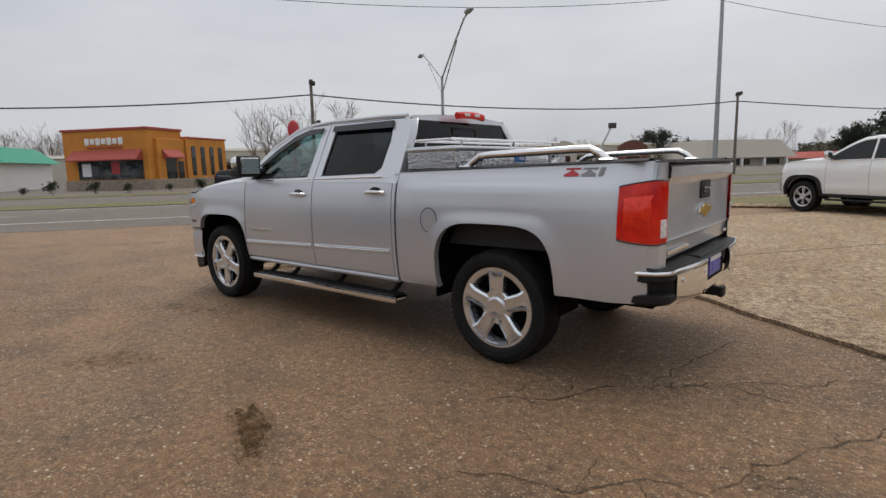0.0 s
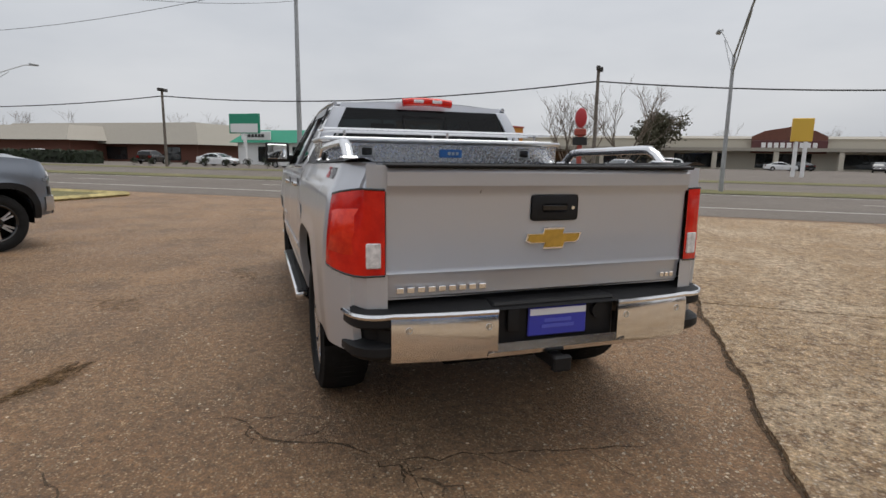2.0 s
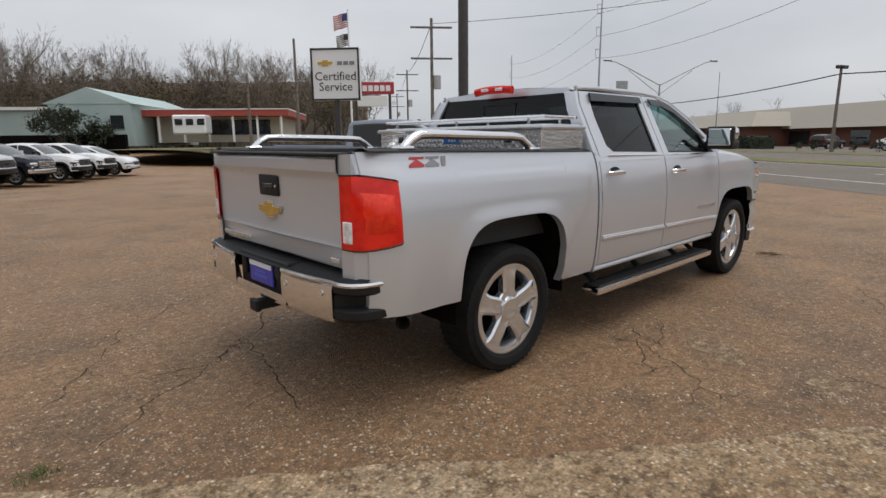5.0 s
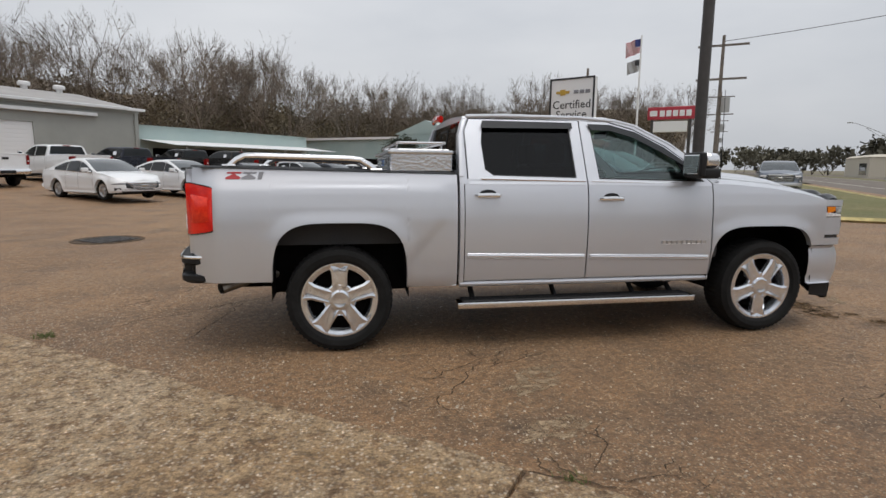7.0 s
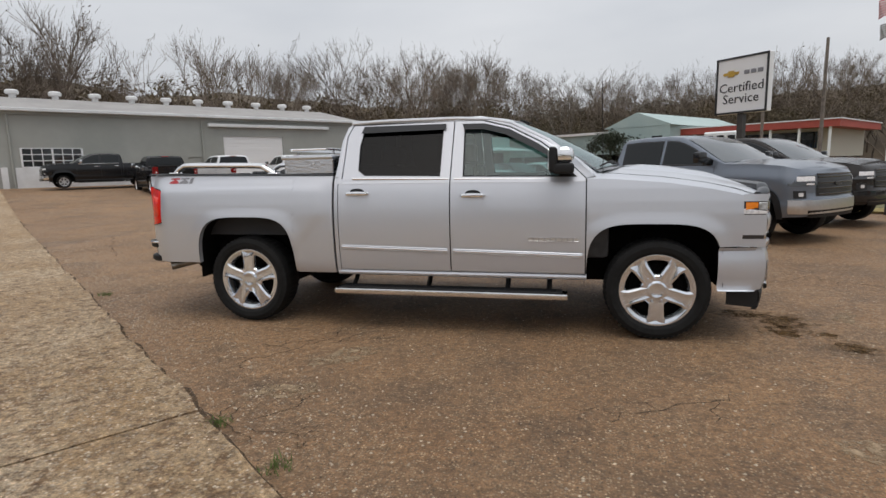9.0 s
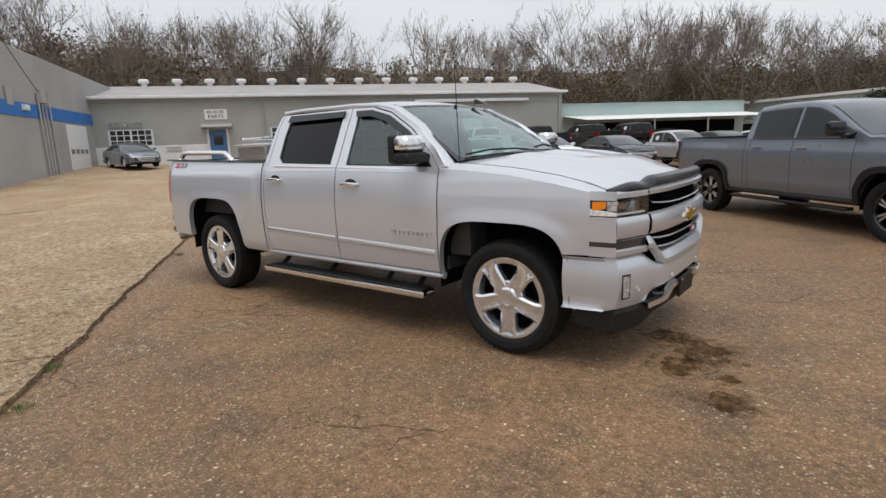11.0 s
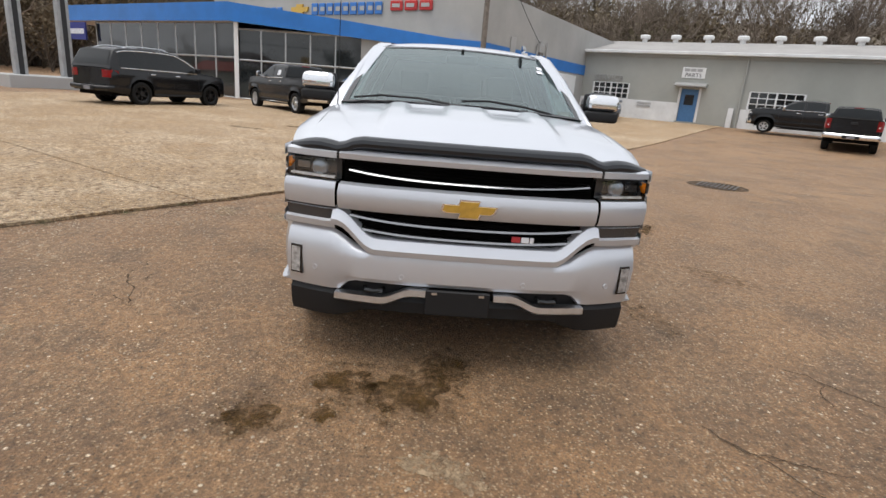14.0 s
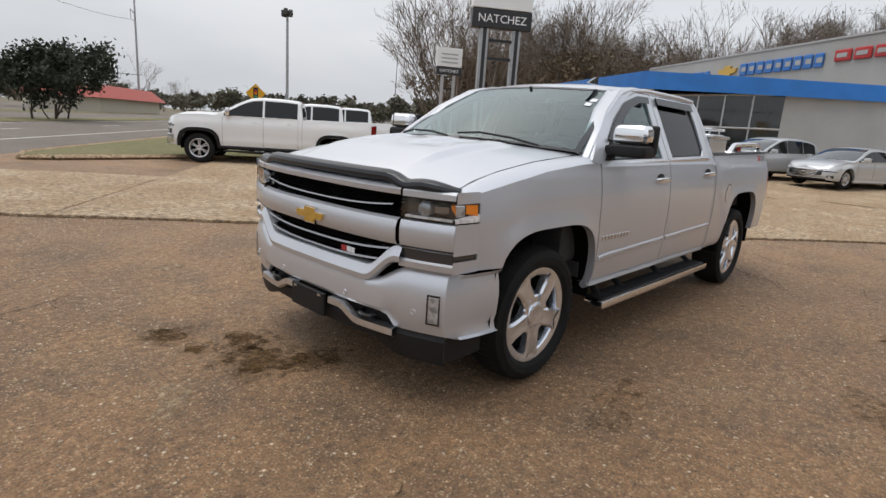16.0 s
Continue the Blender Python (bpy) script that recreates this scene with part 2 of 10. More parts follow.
def textured_letters(name, body, size, depth, material, parent, m, label="", spacing=1.0, align="CENTER"):
    """Raised letters in the built-in typeface, as a mesh."""
    c = bpy.data.curves.new(name, "FONT")
    c.body, c.size, c.extrude, c.align_x, c.align_y, c.space_character = body, size, depth, align, "CENTER", spacing
    c.resolution_u = 2
    tmp = new(name + "_curve", c)
    dg = bpy.context.evaluated_depsgraph_get()
    me = bpy.data.meshes.new_from_object(tmp.evaluated_get(dg))
    bpy.data.objects.remove(tmp)
    bpy.data.curves.remove(c)
    me.materials.clear()
    me.materials.append(material)
    ob = new(name, me)
    ob.parent = parent
    ob.matrix_basis = m
    if label:
        ob["label"] = label
    return ob


# ---- wheels ----
def wheel_meshes(R, W, rim_r, spokes, kind, rim_mat):
    """Tyre, rim and dark brake drum; the outer face looks along +y, hub at the origin."""
    t = B()
    s = W / 2
    lathe(t, [(-s * 0.7, rim_r - 0.01), (-s * 0.95, rim_r + 0.03), (-s, rim_r + 0.07), (-s * 0.98, R - 0.06), (-s * 0.86, R - 0.012),
              (-s * 0.5, R), (0, R + 0.002), (s * 0.5, R), (s * 0.86, R - 0.012), (s * 0.98, R - 0.06), (s, rim_r + 0.07),
              (s * 0.95, rim_r + 0.03), (s * 0.78, rim_r + 0.004), (s * 0.7, rim_r - 0.01)], 112 if kind == "broad" else 36)
    for v in t.verts:  # tread grooves, staggered across the face
        rad = math.hypot(v.co.x, v.co.z)
        if rad > R - 0.02 and kind == "broad":
            k = round(math.atan2(v.co.z, v.co.x) / (2 * math.pi / 112)) + (1 if abs(v.co.y) < s * 0.6 else 0)
            if k % 2:
                v.co.x *= (R - 0.011) / R
                v.co.z *= (R - 0.011) / R
    r = B()
    lathe(r, [(-s * 0.7, rim_r - 0.012), (-s * 0.2, rim_r - 0.03), (s * 0.55, rim_r - 0.026), (s * 0.74, rim_r - 0.006), (s * 0.79, rim_r + 0.006),
              (s * 0.80, rim_r - 0.004)] + ([(s * 0.755, rim_r - 0.018), (s * 0.73, rim_r - 0.036), (s * 0.60, rim_r - 0.046), (s * 0.30, rim_r - 0.048)] if kind == "broad" else [(s * 0.72, rim_r - 0.022), (s * 0.5, rim_r - 0.03)]), 48)
    barrel = len(r.faces)
    for k in range(spokes):
        a = 2 * math.pi * k / spokes + math.pi / 2
        if kind == "broad":
            # one broad spoke with raised edges, flaring a little at hub and rim
            strips = [[(0.055, 0.052, 0.74), (0.095, 0.056, 0.80), (rim_r * 0.5, 0.057, 0.815), (rim_r * 0.74, 0.060, 0.81), (rim_r * 0.86, 0.074, 0.80), (rim_r - 0.012, 0.098, 0.775)]]
        else:
            strips = [[(0.05, 0.018, 0.6), (rim_r * 0.6, 0.015, 0.64), (rim_r - 0.016, 0.017, 0.6)]]
        for prof in strips:
            for off in ((0,) if kind == "broad" else (-0.13, 0.13)):
                m = Matrix.Rotation(-a + off, 4, "Y")
                top = []
                dish = 0.010 if kind == "broad" else 0.003
                for rad, hw, yy in prof:
                    ring = [Vector((rad, yy * s - 0.050, -hw)), Vector((rad, yy * s - 0.010, -hw)), Vector((rad, yy * s, -hw * 0.72)), Vector((rad, yy * s - dish, hw * 0.0)), Vector((rad, yy * s, hw * 0.72)), Vector((rad, yy * s - 0.010, hw)), Vector((rad, yy * s - 0.050, hw))]
                    top.append([r.verts.new(m @ p) for p in ring])
                for a0, a1 in zip(top, top[1:]):
                    for j in range(6):
                        r.faces.new((a0[j], a1[j], a1[j + 1], a0[j + 1]))
    if kind == "machined":  # dark rim, bright faces on the spokes alone
        r.faces.ensure_lookup_table()
        for i, f in enumerate(r.faces):
            f.material_index = 0 if i < barrel or i % 6 in (0, 5) else 1
    lathe(r, [(s * 0.3, 0.085), (s * 0.70, 0.082), (s * 0.80, 0.076), (s * 0.84, 0.066), (s * 0.85, 0.056), (s * 0.83, 0.050), (s * 0.84, 0.0005)], 28)
    for k in range(6):
        a = 2 * math.pi * (k + 0.5) / 6
        c = Vector((0.070 * math.cos(a), s * 0.74, 0.070 * math.sin(a)))
        sweep(r, [c, c + Vector((0, 0.012, 0))], 0.009, seg=6)
    if kind == "broad":  # the web that joins the spokes round the hub
        lathe(r, [(s * 0.45, 0.128), (s * 0.70, 0.124), (s * 0.755, 0.116), (s * 0.76, 0.05)], 40)
    d = B()
    lathe(d, [(-s * 0.6, 0.02), (-s * 0.6, rim_r - 0.03), (-s * 0.05, rim_r - 0.035), (-s * 0.02, rim_r * 0.75), (s * 0.05, rim_r * 0.72), (s * 0.05, 0.02)], 32)
    return mesh_of("tyre", t, M["rubber"]), mesh_of("rim", r, [rim_mat, M["alu"]] if kind == "machined" else rim_mat, 35), mesh_of("brake_drum", d, M["under"])


WHEELS = {
    "chrome": wheel_meshes(0.409, 0.280, 0.284, 5, "broad", M["rimchrome"]),
    "split": wheel_meshes(0.41, 0.27, 0.262, 6, "pair", M["alu"]),
    "dark": wheel_meshes(0.40, 0.26, 0.26, 6, "pair", mat("dark_alloy", (0.03, 0.03, 0.032), 0.3, 0.6)),
    "machined": wheel_meshes(0.41, 0.27, 0.262, 6, "machined", M["gloss_black"]),
    "cartruck": wheel_meshes(0.37, 0.25, 0.235, 6, "pair", M["alu"]),
    "car": wheel_meshes(0.335, 0.225, 0.22, 6, "pair", M["alu"]),
}


def add_wheel(parent, kind, x, y, z, turn=0.0):
    """A wheel with its rim and drum, at the hub; y below zero looks to -y."""
    tyre, rim, drum = WHEELS[kind]
    w = share("wheel", tyre, parent, pose(x, y, z, 0, 0, 180 if y < 0 else 0) @ Matrix.Rotation(radians(turn), 4, "Y"))
    share("rim", rim, w)
    share("brake_drum", drum, w)
    return w


# ---- the silver pickup ----
ZS = [0.45, 0.49, 0.56, 0.70, 0.86, 1.00, 1.10, 1.20, 1.28, 1.33, 1.40]
YS = [0.945, 0.978, 0.994, 1.006, 1.012, 1.010, 1.002, 0.988, 0.968, 0.945, 0.925]
ARCH = ((0.015, 0.50, 0.985), (3.60, 0.505, 0.925))


def arch_z(x, base=0.47):
    z = base
    for c, w, top in ARCH:
        s = abs(x - c) / w
        if s < 1:
            z = max(z, 0.40 + (top - 0.40) * (1 - s ** 4.0) ** (1 / 4.0))
    return z


def half(x, z):
    y = lerp_list(z, ZS, YS)
    if x > 3.85:
        y -= 0.062 * ((x - 3.85) / 0.45) ** 2
    if x < -0.82:
        y -= 0.088 * ((-0.82 - x) / 0.22) ** 2
    for c, w, top in ARCH:  # flared wheel arches with a squared shoulder
        s, q = (x - c) / (w + 0.125), (z - 0.40) / (top + 0.105 - 0.40)
        if abs(s) < 1 and q < 1.0:
            e = (abs(s) ** 4.0 + max(q, 0) ** 4.0) ** 0.25
            y += 0.013 * (1 - sstep(0.80, 0.99, e)) * sstep(0.2, 0.5, q + 0.2)
    if x < 0.93:  # box side: the flank stands proud below a crease that fades at both ends
        y += 0.011 * sstep(1.275, 1.235, z) * sstep(0.85, 0.74, x + 0.9 * max(0, 1.0 - z)) * sstep(-0.96, -0.80, x)
    return y


def belt(x):
    return 1.325 - 0.019 * (x - 1.0)


def rail_top(x):
    return 1.383 - 0.021 * (x + 1.0)


def side_panel(bm, sgn, xs, lo, hi, nz, lip=0.05):
    rows = []
    for x in xs:
        z0, z1 = lo(x), hi(x)
        col = [bm.verts.new((x, sgn * (half(x, z0) - lip), z0 + 0.004))]
        for j in range(nz + 1):
            z = z0 + (z1 - z0) * j / nz
            col.append(bm.verts.new((x, sgn * half(x, z), z)))
        col.append(bm.verts.new((x, sgn * (half(x, z1) - 0.03), z1 + 0.002)))
        rows.append(col)
    for a, b in zip(rows, rows[1:]):
        for j in range(len(a) - 1):
            bm.faces.new((a[j], b[j], b[j + 1], a[j + 1]))
    for end, dx in ((rows[0], 1), (rows[-1], -1)):  # turned-in ends, so that the seams read as gaps
        back = [bm.verts.new((v.co.x + dx * 0.004, v.co.y - sgn * 0.035, v.co.z)) for v in end]
        for j in range(len(end) - 1):
            bm.faces.new((end[j], end[j + 1], back[j + 1], back[j]))
    return bm


def xs_span(a, b, step=0.06):
    pts = list(np.linspace(a, b, max(2, int((b - a) / step) + 1)))
    for c, w, _ in ARCH:
        for k in (-1, -0.998, -0.99, -0.975, -0.95, -0.92, -0.88, 0.88, 0.92, 0.95, 0.975, 0.99, 0.998, 1):
            if a < c + k * w < b:
                pts.append(c + k * w)
    return sorted(set(round(float(p), 4) for p in pts))


def green_y(z):
    return 0.957 - 0.49 * (z - 1.30)


def xf(y):
    return 4.555 - 0.19 * abs(y) ** 3


def plan(y0, y1, n=28, off=0.0):
    """Points on the front's plan curve, pushed out by off along its normal: (x, y)."""
    out = []
    for i in range(n + 1):
        y = y0 + (y1 - y0) * i / n
        slope = -0.57 * y * abs(y)
        nx, ny = 1.0, -slope
        k = math.hypot(nx, ny)
        out.append((xf(y) + off * nx / k, y + off * ny / k))
    return out


def band(bm, y0, y1, prof, n=28):
    """A shaped strip across the front: prof holds (z, out), numbers or functions of y."""
    cols = []
    for i in range(n + 1):
        y = y0 + (y1 - y0) * i / n
        col = []
        for z, off in prof:
            zz = z(y) if callable(z) else z
            oo = off(y) if callable(off) else off
            x, yy = plan(y, y, 1, oo)[0]
            col.append(bm.verts.new((x, yy, zz - 0.02)))
        cols.append(col)
    for a, b in zip(cols, cols[1:]):
        for j in range(len(prof) - 1):
            bm.faces.new((a[j], b[j], b[j + 1], a[j + 1]))
    return bm


def emblem(bm, w, h, d):
    """The two-armed cross shape of the badge, lying in xy, d thick along z."""
    o = [(-0.5, -0.10), (-0.47, 0.24), (-0.20, 0.24), (-0.17, 0.5), (0.19, 0.5), (0.16, 0.24), (0.5, 0.24), (0.46, -0.10), (0.40, -0.22), (0.20, -0.22), (0.17, -0.5), (-0.19, -0.5), (-0.16, -0.22), (-0.42, -0.22)]
    sheet(bm, [(a * w, b * h) for a, b in o], [], lambda a, b: (a, b, d), d, lambda a, b: (0, 0, -1))
    return bm


LIFT = 0.02  # how far the body rides above its first reckoned height
def corner(t):
    """Plan of the rear bumper's corner, t from the chrome face to the flank: place and outward normal."""
    def at(t):
        a = t * math.pi / 2
        return -0.868 - 0.283 * max(0.0, math.cos(a)) ** 0.72, 0.775 + 0.178 * math.sin(a) ** 0.72
    (x0, y0), (x1, y1) = at(max(0, t - 0.02)), at(min(1, t + 0.02))
    k = math.hypot(x1 - x0, y1 - y0)
    return (*at(t), -(y1 - y0) / k, (x1 - x0) / k)


truck = thing("pickup_truck", "silver four-door pickup truck with chrome wheels and aluminium toolbox", "pickup truck", (0, 0, LIFT))
rear_pose = lambda x, y, z: Matrix.Translation((x, y, z)) @ Matrix(((0, 0, -1, 0), (-1, 0, 0, 0), (0, 1, 0, 0), (0, 0, 0, 1)))
front_pose = lambda x, y, z: Matrix.Translation((x, y, z)) @ Matrix(((0, 0, 1, 0), (1, 0, 0, 0), (0, 1, 0, 0), (0, 0, 0, 1)))

rear_win = [(1.135, 1.385), (1.122, 1.60), (1.15, 1.762), (1.885, 1.757), (1.888, 1.322), (1.20, 1.338)]
front_win = [(2.082, 1.315), (2.066, 1.752), (2.24, 1.745), (2.44, 1.690), (2.66, 1.572), (2.86, 1.435), (3.02, 1.298)]
for s in (-1, 1):
    side = "right" if s < 0 else "left"
    # box side with wheel arch
    b = B()
    side_panel(b, s, xs_span(-1.035, 0.905, 0.03), lambda x: arch_z(x, 0.55 if x < 0 else 0.475), rail_top, 30)
    bed = part("bed_side", b, M["silver"], truck)
    # front and rear doors: skin below, window frame above
    for nm, x0, x1, outer, hole in (
            ("rear_door", 0.965, 1.972, [(0.998, 1.27), (0.998, 1.69), (1.04, 1.785), (1.972, 1.79), (1.972, 1.27)], rear_win),
            ("front_door", 1.982, 3.085, [(1.982, 1.27), (1.982, 1.79), (2.22, 1.785), (2.455, 1.722), (2.72, 1.585), (2.965, 1.40), (3.083, 1.285), (3.083, 1.26)], front_win)):
        b = B()
        side_panel(b, s, list(np.linspace(x0, x1, 12)), lambda x: 0.515, lambda x: belt(x) - 0.012, 14)
        sheet(b, outer, [hole], lambda a, z: (a, s * green_y(z), z), 0.035, lambda a, z: (0, -s, 0))
        door = part(nm, b, M["silver"], truck)
        b = B()
        hcx = sum(p[0] for p in hole) / len(hole)
        hcz = sum(p[1] for p in hole) / len(hole)
        big = [(hcx + (a - hcx) * 1.02, hcz + (z - hcz) * 1.03) for a, z in hole]
        sheet(b, big, [], lambda a, z: (a, s * (green_y(z) - 0.018), z))
        g = part("window_pane", b, M["tint"] if nm == "rear_door" else M["glass"], door, "dark tinted glass" if nm == "rear_door" else "clear glass")
        g.visible_shadow = False
        # black seal round the pane
        b = B()
        ring = [(hcx + (a - hcx) * 1.012, hcz + (z - hcz) * 1.02) for a, z in hole]
        inner = [(hcx + (a - hcx) * 0.975, hcz + (z - hcz) * 0.955) for a, z in hole]
        sheet(b, ring, [inner], lambda a, z: (a, s * (green_y(z) - 0.012), z))
        part("window_seal", b, M["plastic"], door)
        # smoked rain guard above the pane
        b = B()
        top = [(1.128, 1.715), (1.15, 1.775), (1.905, 1.772), (1.905, 1.722)] if nm == "rear_door" else [(2.072, 1.715), (2.05, 1.765), (2.24, 1.762), (2.46, 1.705), (2.70, 1.578), (2.90, 1.435), (2.86, 1.425), (2.65, 1.548), (2.43, 1.660), (2.24, 1.712)]
        sheet(b, top, [], lambda a, z: (a, s * (green_y(z) + 0.022), z), 0.012, lambda a, z: (0, -s, 0))
        part("rain_guard", b, M["smoke"], door, "smoked acrylic rain guard")
        # chrome strip under the window
        b = B()
        sweep(b, [(x, s * (green_y(1.31) + 0.006), belt(x) - 0.008) for x in np.linspace(x0 + 0.03 + (0.10 if nm == "rear_door" else 0), x1 - 0.01, 6)], 0.006, 0.010, 6)
        part("belt_moulding", b, M["chrome"], door)
        # thin chrome-edged body moulding
        b = B()
        sweep(b, [(x, s * (half(x, 0.70) + 0.004), 0.717 - 0.025 * (x - 0.96)) for x in np.linspace(x0 + 0.02, x1 - 0.02, 8)], 0.007, 0.022, 8)
        part("body_moulding", b, M["silver"], door)
        b = B()
        sweep(b, [(x, s * (half(x, 0.70) + 0.011), 0.719 - 0.025 * (x - 0.96)) for x in np.linspace(x0 + 0.025, x1 - 0.025, 8)], 0.003, 0.006, 6)
        part("chrome_strip", b, M["chrome"], door)
        hx = 1.145 if nm == "rear_door" else 2.175
        hz = 1.186 if nm == "rear_door" else 1.160
        b = B()
        yy = s * (half(hx, hz) + 0.0)
        sweep(b, [(hx - 0.105, yy + s * 0.012, hz), (hx - 0.085, yy + s * 0.034, hz), (hx, yy + s * 0.04, hz + 0.002), (hx + 0.085, yy + s * 0.034, hz), (hx + 0.105, yy + s * 0.012, hz)], [0.006, 0.011, 0.012, 0.011, 0.006], [0.012, 0.017, 0.019, 0.017, 0.012], 8)
        hd = part("door_handle", b, M["chrome"], door, "chrome door handle")
        b = B()
        lathe(b, [(0.0, 0.055), (0.003, 0.053), (0.004, 0.001)], 20, Matrix.Translation((hx, yy, hz + 0.012)) @ (Matrix.Identity(4) if s > 0 else Matrix.Rotation(math.pi, 4, "Z")) @ Matrix.Diagonal((1.25, 1, 0.62, 1)))
        part("handle_cup", b, M["plastic"], door)
        if nm == "front_door":
            # nine raised characters of the model name, as plain bars
            for k in range(9):
                b = B()
                bx = 2.635 + k * 0.0455
                box(b, bx, bx + 0.034, s * (half(bx, 0.80)) - 0.002, s * (half(bx, 0.80)) + s * 0.007, 0.784, 0.812, 0.002)
                part("nameplate_letter", b, M["alu"], door)
            # mirror: black foot and lower shell, chrome cap
            b = B()
            box(b, 2.86, 2.98, 0.915, 1.00, 1.33, 1.40, 0.02, seg=2)
            box(b, 2.83, 2.995, 0.96, 1.20, 1.328, 1.410, 0.03, seg=3)
            box(b, 2.805, 2.862, 0.960, 1.203, 1.340, 1.535, 0.024, seg=3)
            if s < 0:
                bmesh.ops.scale(b, vec=(1, -1, 1), verts=b.verts)
            mir = part("wing_mirror", b, M["plastic"], door, "black mirror body with chrome cap")
            b = B()
            box(b, 2.852, 2.995, 0.962, 1.198, 1.410, 1.532, 0.05, seg=3)
            for v in b.verts:
                if v.co.z > 1.45:
                    v.co.y += 0.02 * (1.07 - v.co.y) * 4 * (v.co.z - 1.45) * 3
                    v.co.x -= 0.10 * (v.co.z - 1.45)
            if s < 0:
                bmesh.ops.scale(b, vec=(1, -1, 1), verts=b.verts)
            part("mirror_cap", b, M["chrome"], mir, "chrome mirror cap")
            b = B()
            box(b, 2.797, 2.812, 0.982, 1.182, 1.362, 1.515, 0.006)
            if s < 0:
                bmesh.ops.scale(b, vec=(1, -1, 1), verts=b.verts)
            part("mirror_glass", b, mat("mirror_glass", (0.85, 0.87, 0.88), 0.02, 1.0) if "mirror" not in M else M["mirror"], mir)
            b = B()
            sheet(b, [(2.885, 1.30), (2.80, 1.46), (2.86, 1.43), (3.02, 1.30)], [], lambda a, z: (a, s * (green_y(z) + 0.004), z), 0.02, lambda a, z: (0, -s, 0))
            part("mirror_triangle", b, M["plastic"], door)
    # cab side rail: rear pillar, roof rail and windscreen pillar
    b = B()
    rail = [(0.925, 1.34), (0.945, 1.66), (0.985, 1.775), (1.06, 1.818), (2.22, 1.826), (2.48, 1.770), (2.77, 1.622), (3.03, 1.425), (3.165, 1.300), (3.09, 1.287),
            (2.972, 1.405), (2.725, 1.592), (2.458, 1.729), (2.22, 1.793), (1.037, 1.793), (0.990, 1.69), (0.990, 1.27), (0.925, 1.27)]
    sheet(b, rail, [], lambda a, z: (a, s * (green_y(z) + 0.002), z), 0.10, lambda a, z: (0, -s, 0))
    bevel_all(b, 0.012, 2, 60)
    part("cab_rail", b, M["silver"], truck)
    b = B()  # lower cab corner and rocker
    side_panel(b, s, [0.925, 0.94, 0.958], lambda x: 0.49, lambda x: 1.345, 14)
    part("cab_corner", b, M["silver"], truck)
    b = B()
    sweep(b, [(0.93, s * 0.955, 0.488), (2.0, s * 0.958, 0.486), (3.10, s * 0.955, 0.484)], 0.028, 0.026, 10)
    part("rocker_panel", b, M["silver"], truck)
    # front wing
    b = B()
    wing_top = lambda x: lerp_list(x, [3.09, 3.3, 3.7, 4.0, 4.2, 4.36], [1.283, 1.276, 1.240, 1.192, 1.148, 1.098])
    side_panel(b, s, xs_span(3.095, 4.24, 0.03), lambda x: max(arch_z(x, 0.50), 0.748 if x > 4.08 else 0), wing_top, 26)
    rows = []
    for x in xs_span(3.095, 4.318, 0.08):
        z1 = wing_top(x)
        y1 = half(x, z1)
        ze = lerp_list(x, [3.09, 3.3, 3.7, 4.0, 4.2, 4.36], [1.326, 1.318, 1.280, 1.232, 1.186, 1.128])
        ye = 0.868 - 0.03 * sstep(3.9, 4.35, x)
        rows.append([b.verts.new((x, s * (y1 + (ye - y1) * k), z1 + (ze - z1) * math.sin(k * math.pi / 2) ** 0.9)) for k in (0, 0.2, 0.4, 0.6, 0.8, 1.0)])
    for a, c in zip(rows, rows[1:]):
        for j in range(5):
            b.faces.new((a[j], c[j], c[j + 1], a[j + 1]))
    bmesh.ops.remove_doubles(b, verts=b.verts, dist=0.0012)
    part("front_wing", b, M["silver"], truck)
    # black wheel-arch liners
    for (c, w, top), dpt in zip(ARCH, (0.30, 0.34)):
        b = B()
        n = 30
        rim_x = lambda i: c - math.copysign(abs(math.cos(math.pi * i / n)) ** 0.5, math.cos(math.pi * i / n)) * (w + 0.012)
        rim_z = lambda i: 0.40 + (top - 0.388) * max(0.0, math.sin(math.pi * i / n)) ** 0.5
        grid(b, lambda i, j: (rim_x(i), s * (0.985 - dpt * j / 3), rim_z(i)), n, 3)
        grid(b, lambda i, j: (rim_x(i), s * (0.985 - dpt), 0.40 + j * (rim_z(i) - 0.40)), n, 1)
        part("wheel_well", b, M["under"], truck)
    # running board: chrome side, black tread pad, brackets
    b = B()
    box(b, 0.905, 2.955, 0.90, 1.045, 0.300, 0.352, 0.014, seg=2)
    if s < 0:
        bmesh.ops.scale(b, vec=(1, -1, 1), verts=b.verts)
    rb = part("running_board", b, M["chrome"], truck, "chrome running board with black tread")
    b = B()
    box(b, 0.95, 2.91, 0.885, 1.025, 0.345, 0.362, 0.006)
    for k in range(3):
        box(b, 1.0, 2.86, 0.915 + k * 0.034, 0.925 + k * 0.034, 0.360, 0.367)
    if s < 0:
        bmesh.ops.scale(b, vec=(1, -1, 1), verts=b.verts)
    part("tread_pad", b, M["plastic"], rb)
    for bx in (1.05, 1.75, 2.45, 2.80):
        b = B()
        sweep(b, [(bx, s * 0.95, 0.335), (bx, s * 0.86, 0.40), (bx, s * 0.80, 0.46)], 0.022, seg=6)
        part("board_bracket", b, M["plastic"], rb)
    # tail lamp wrapping the corner
    b = B()
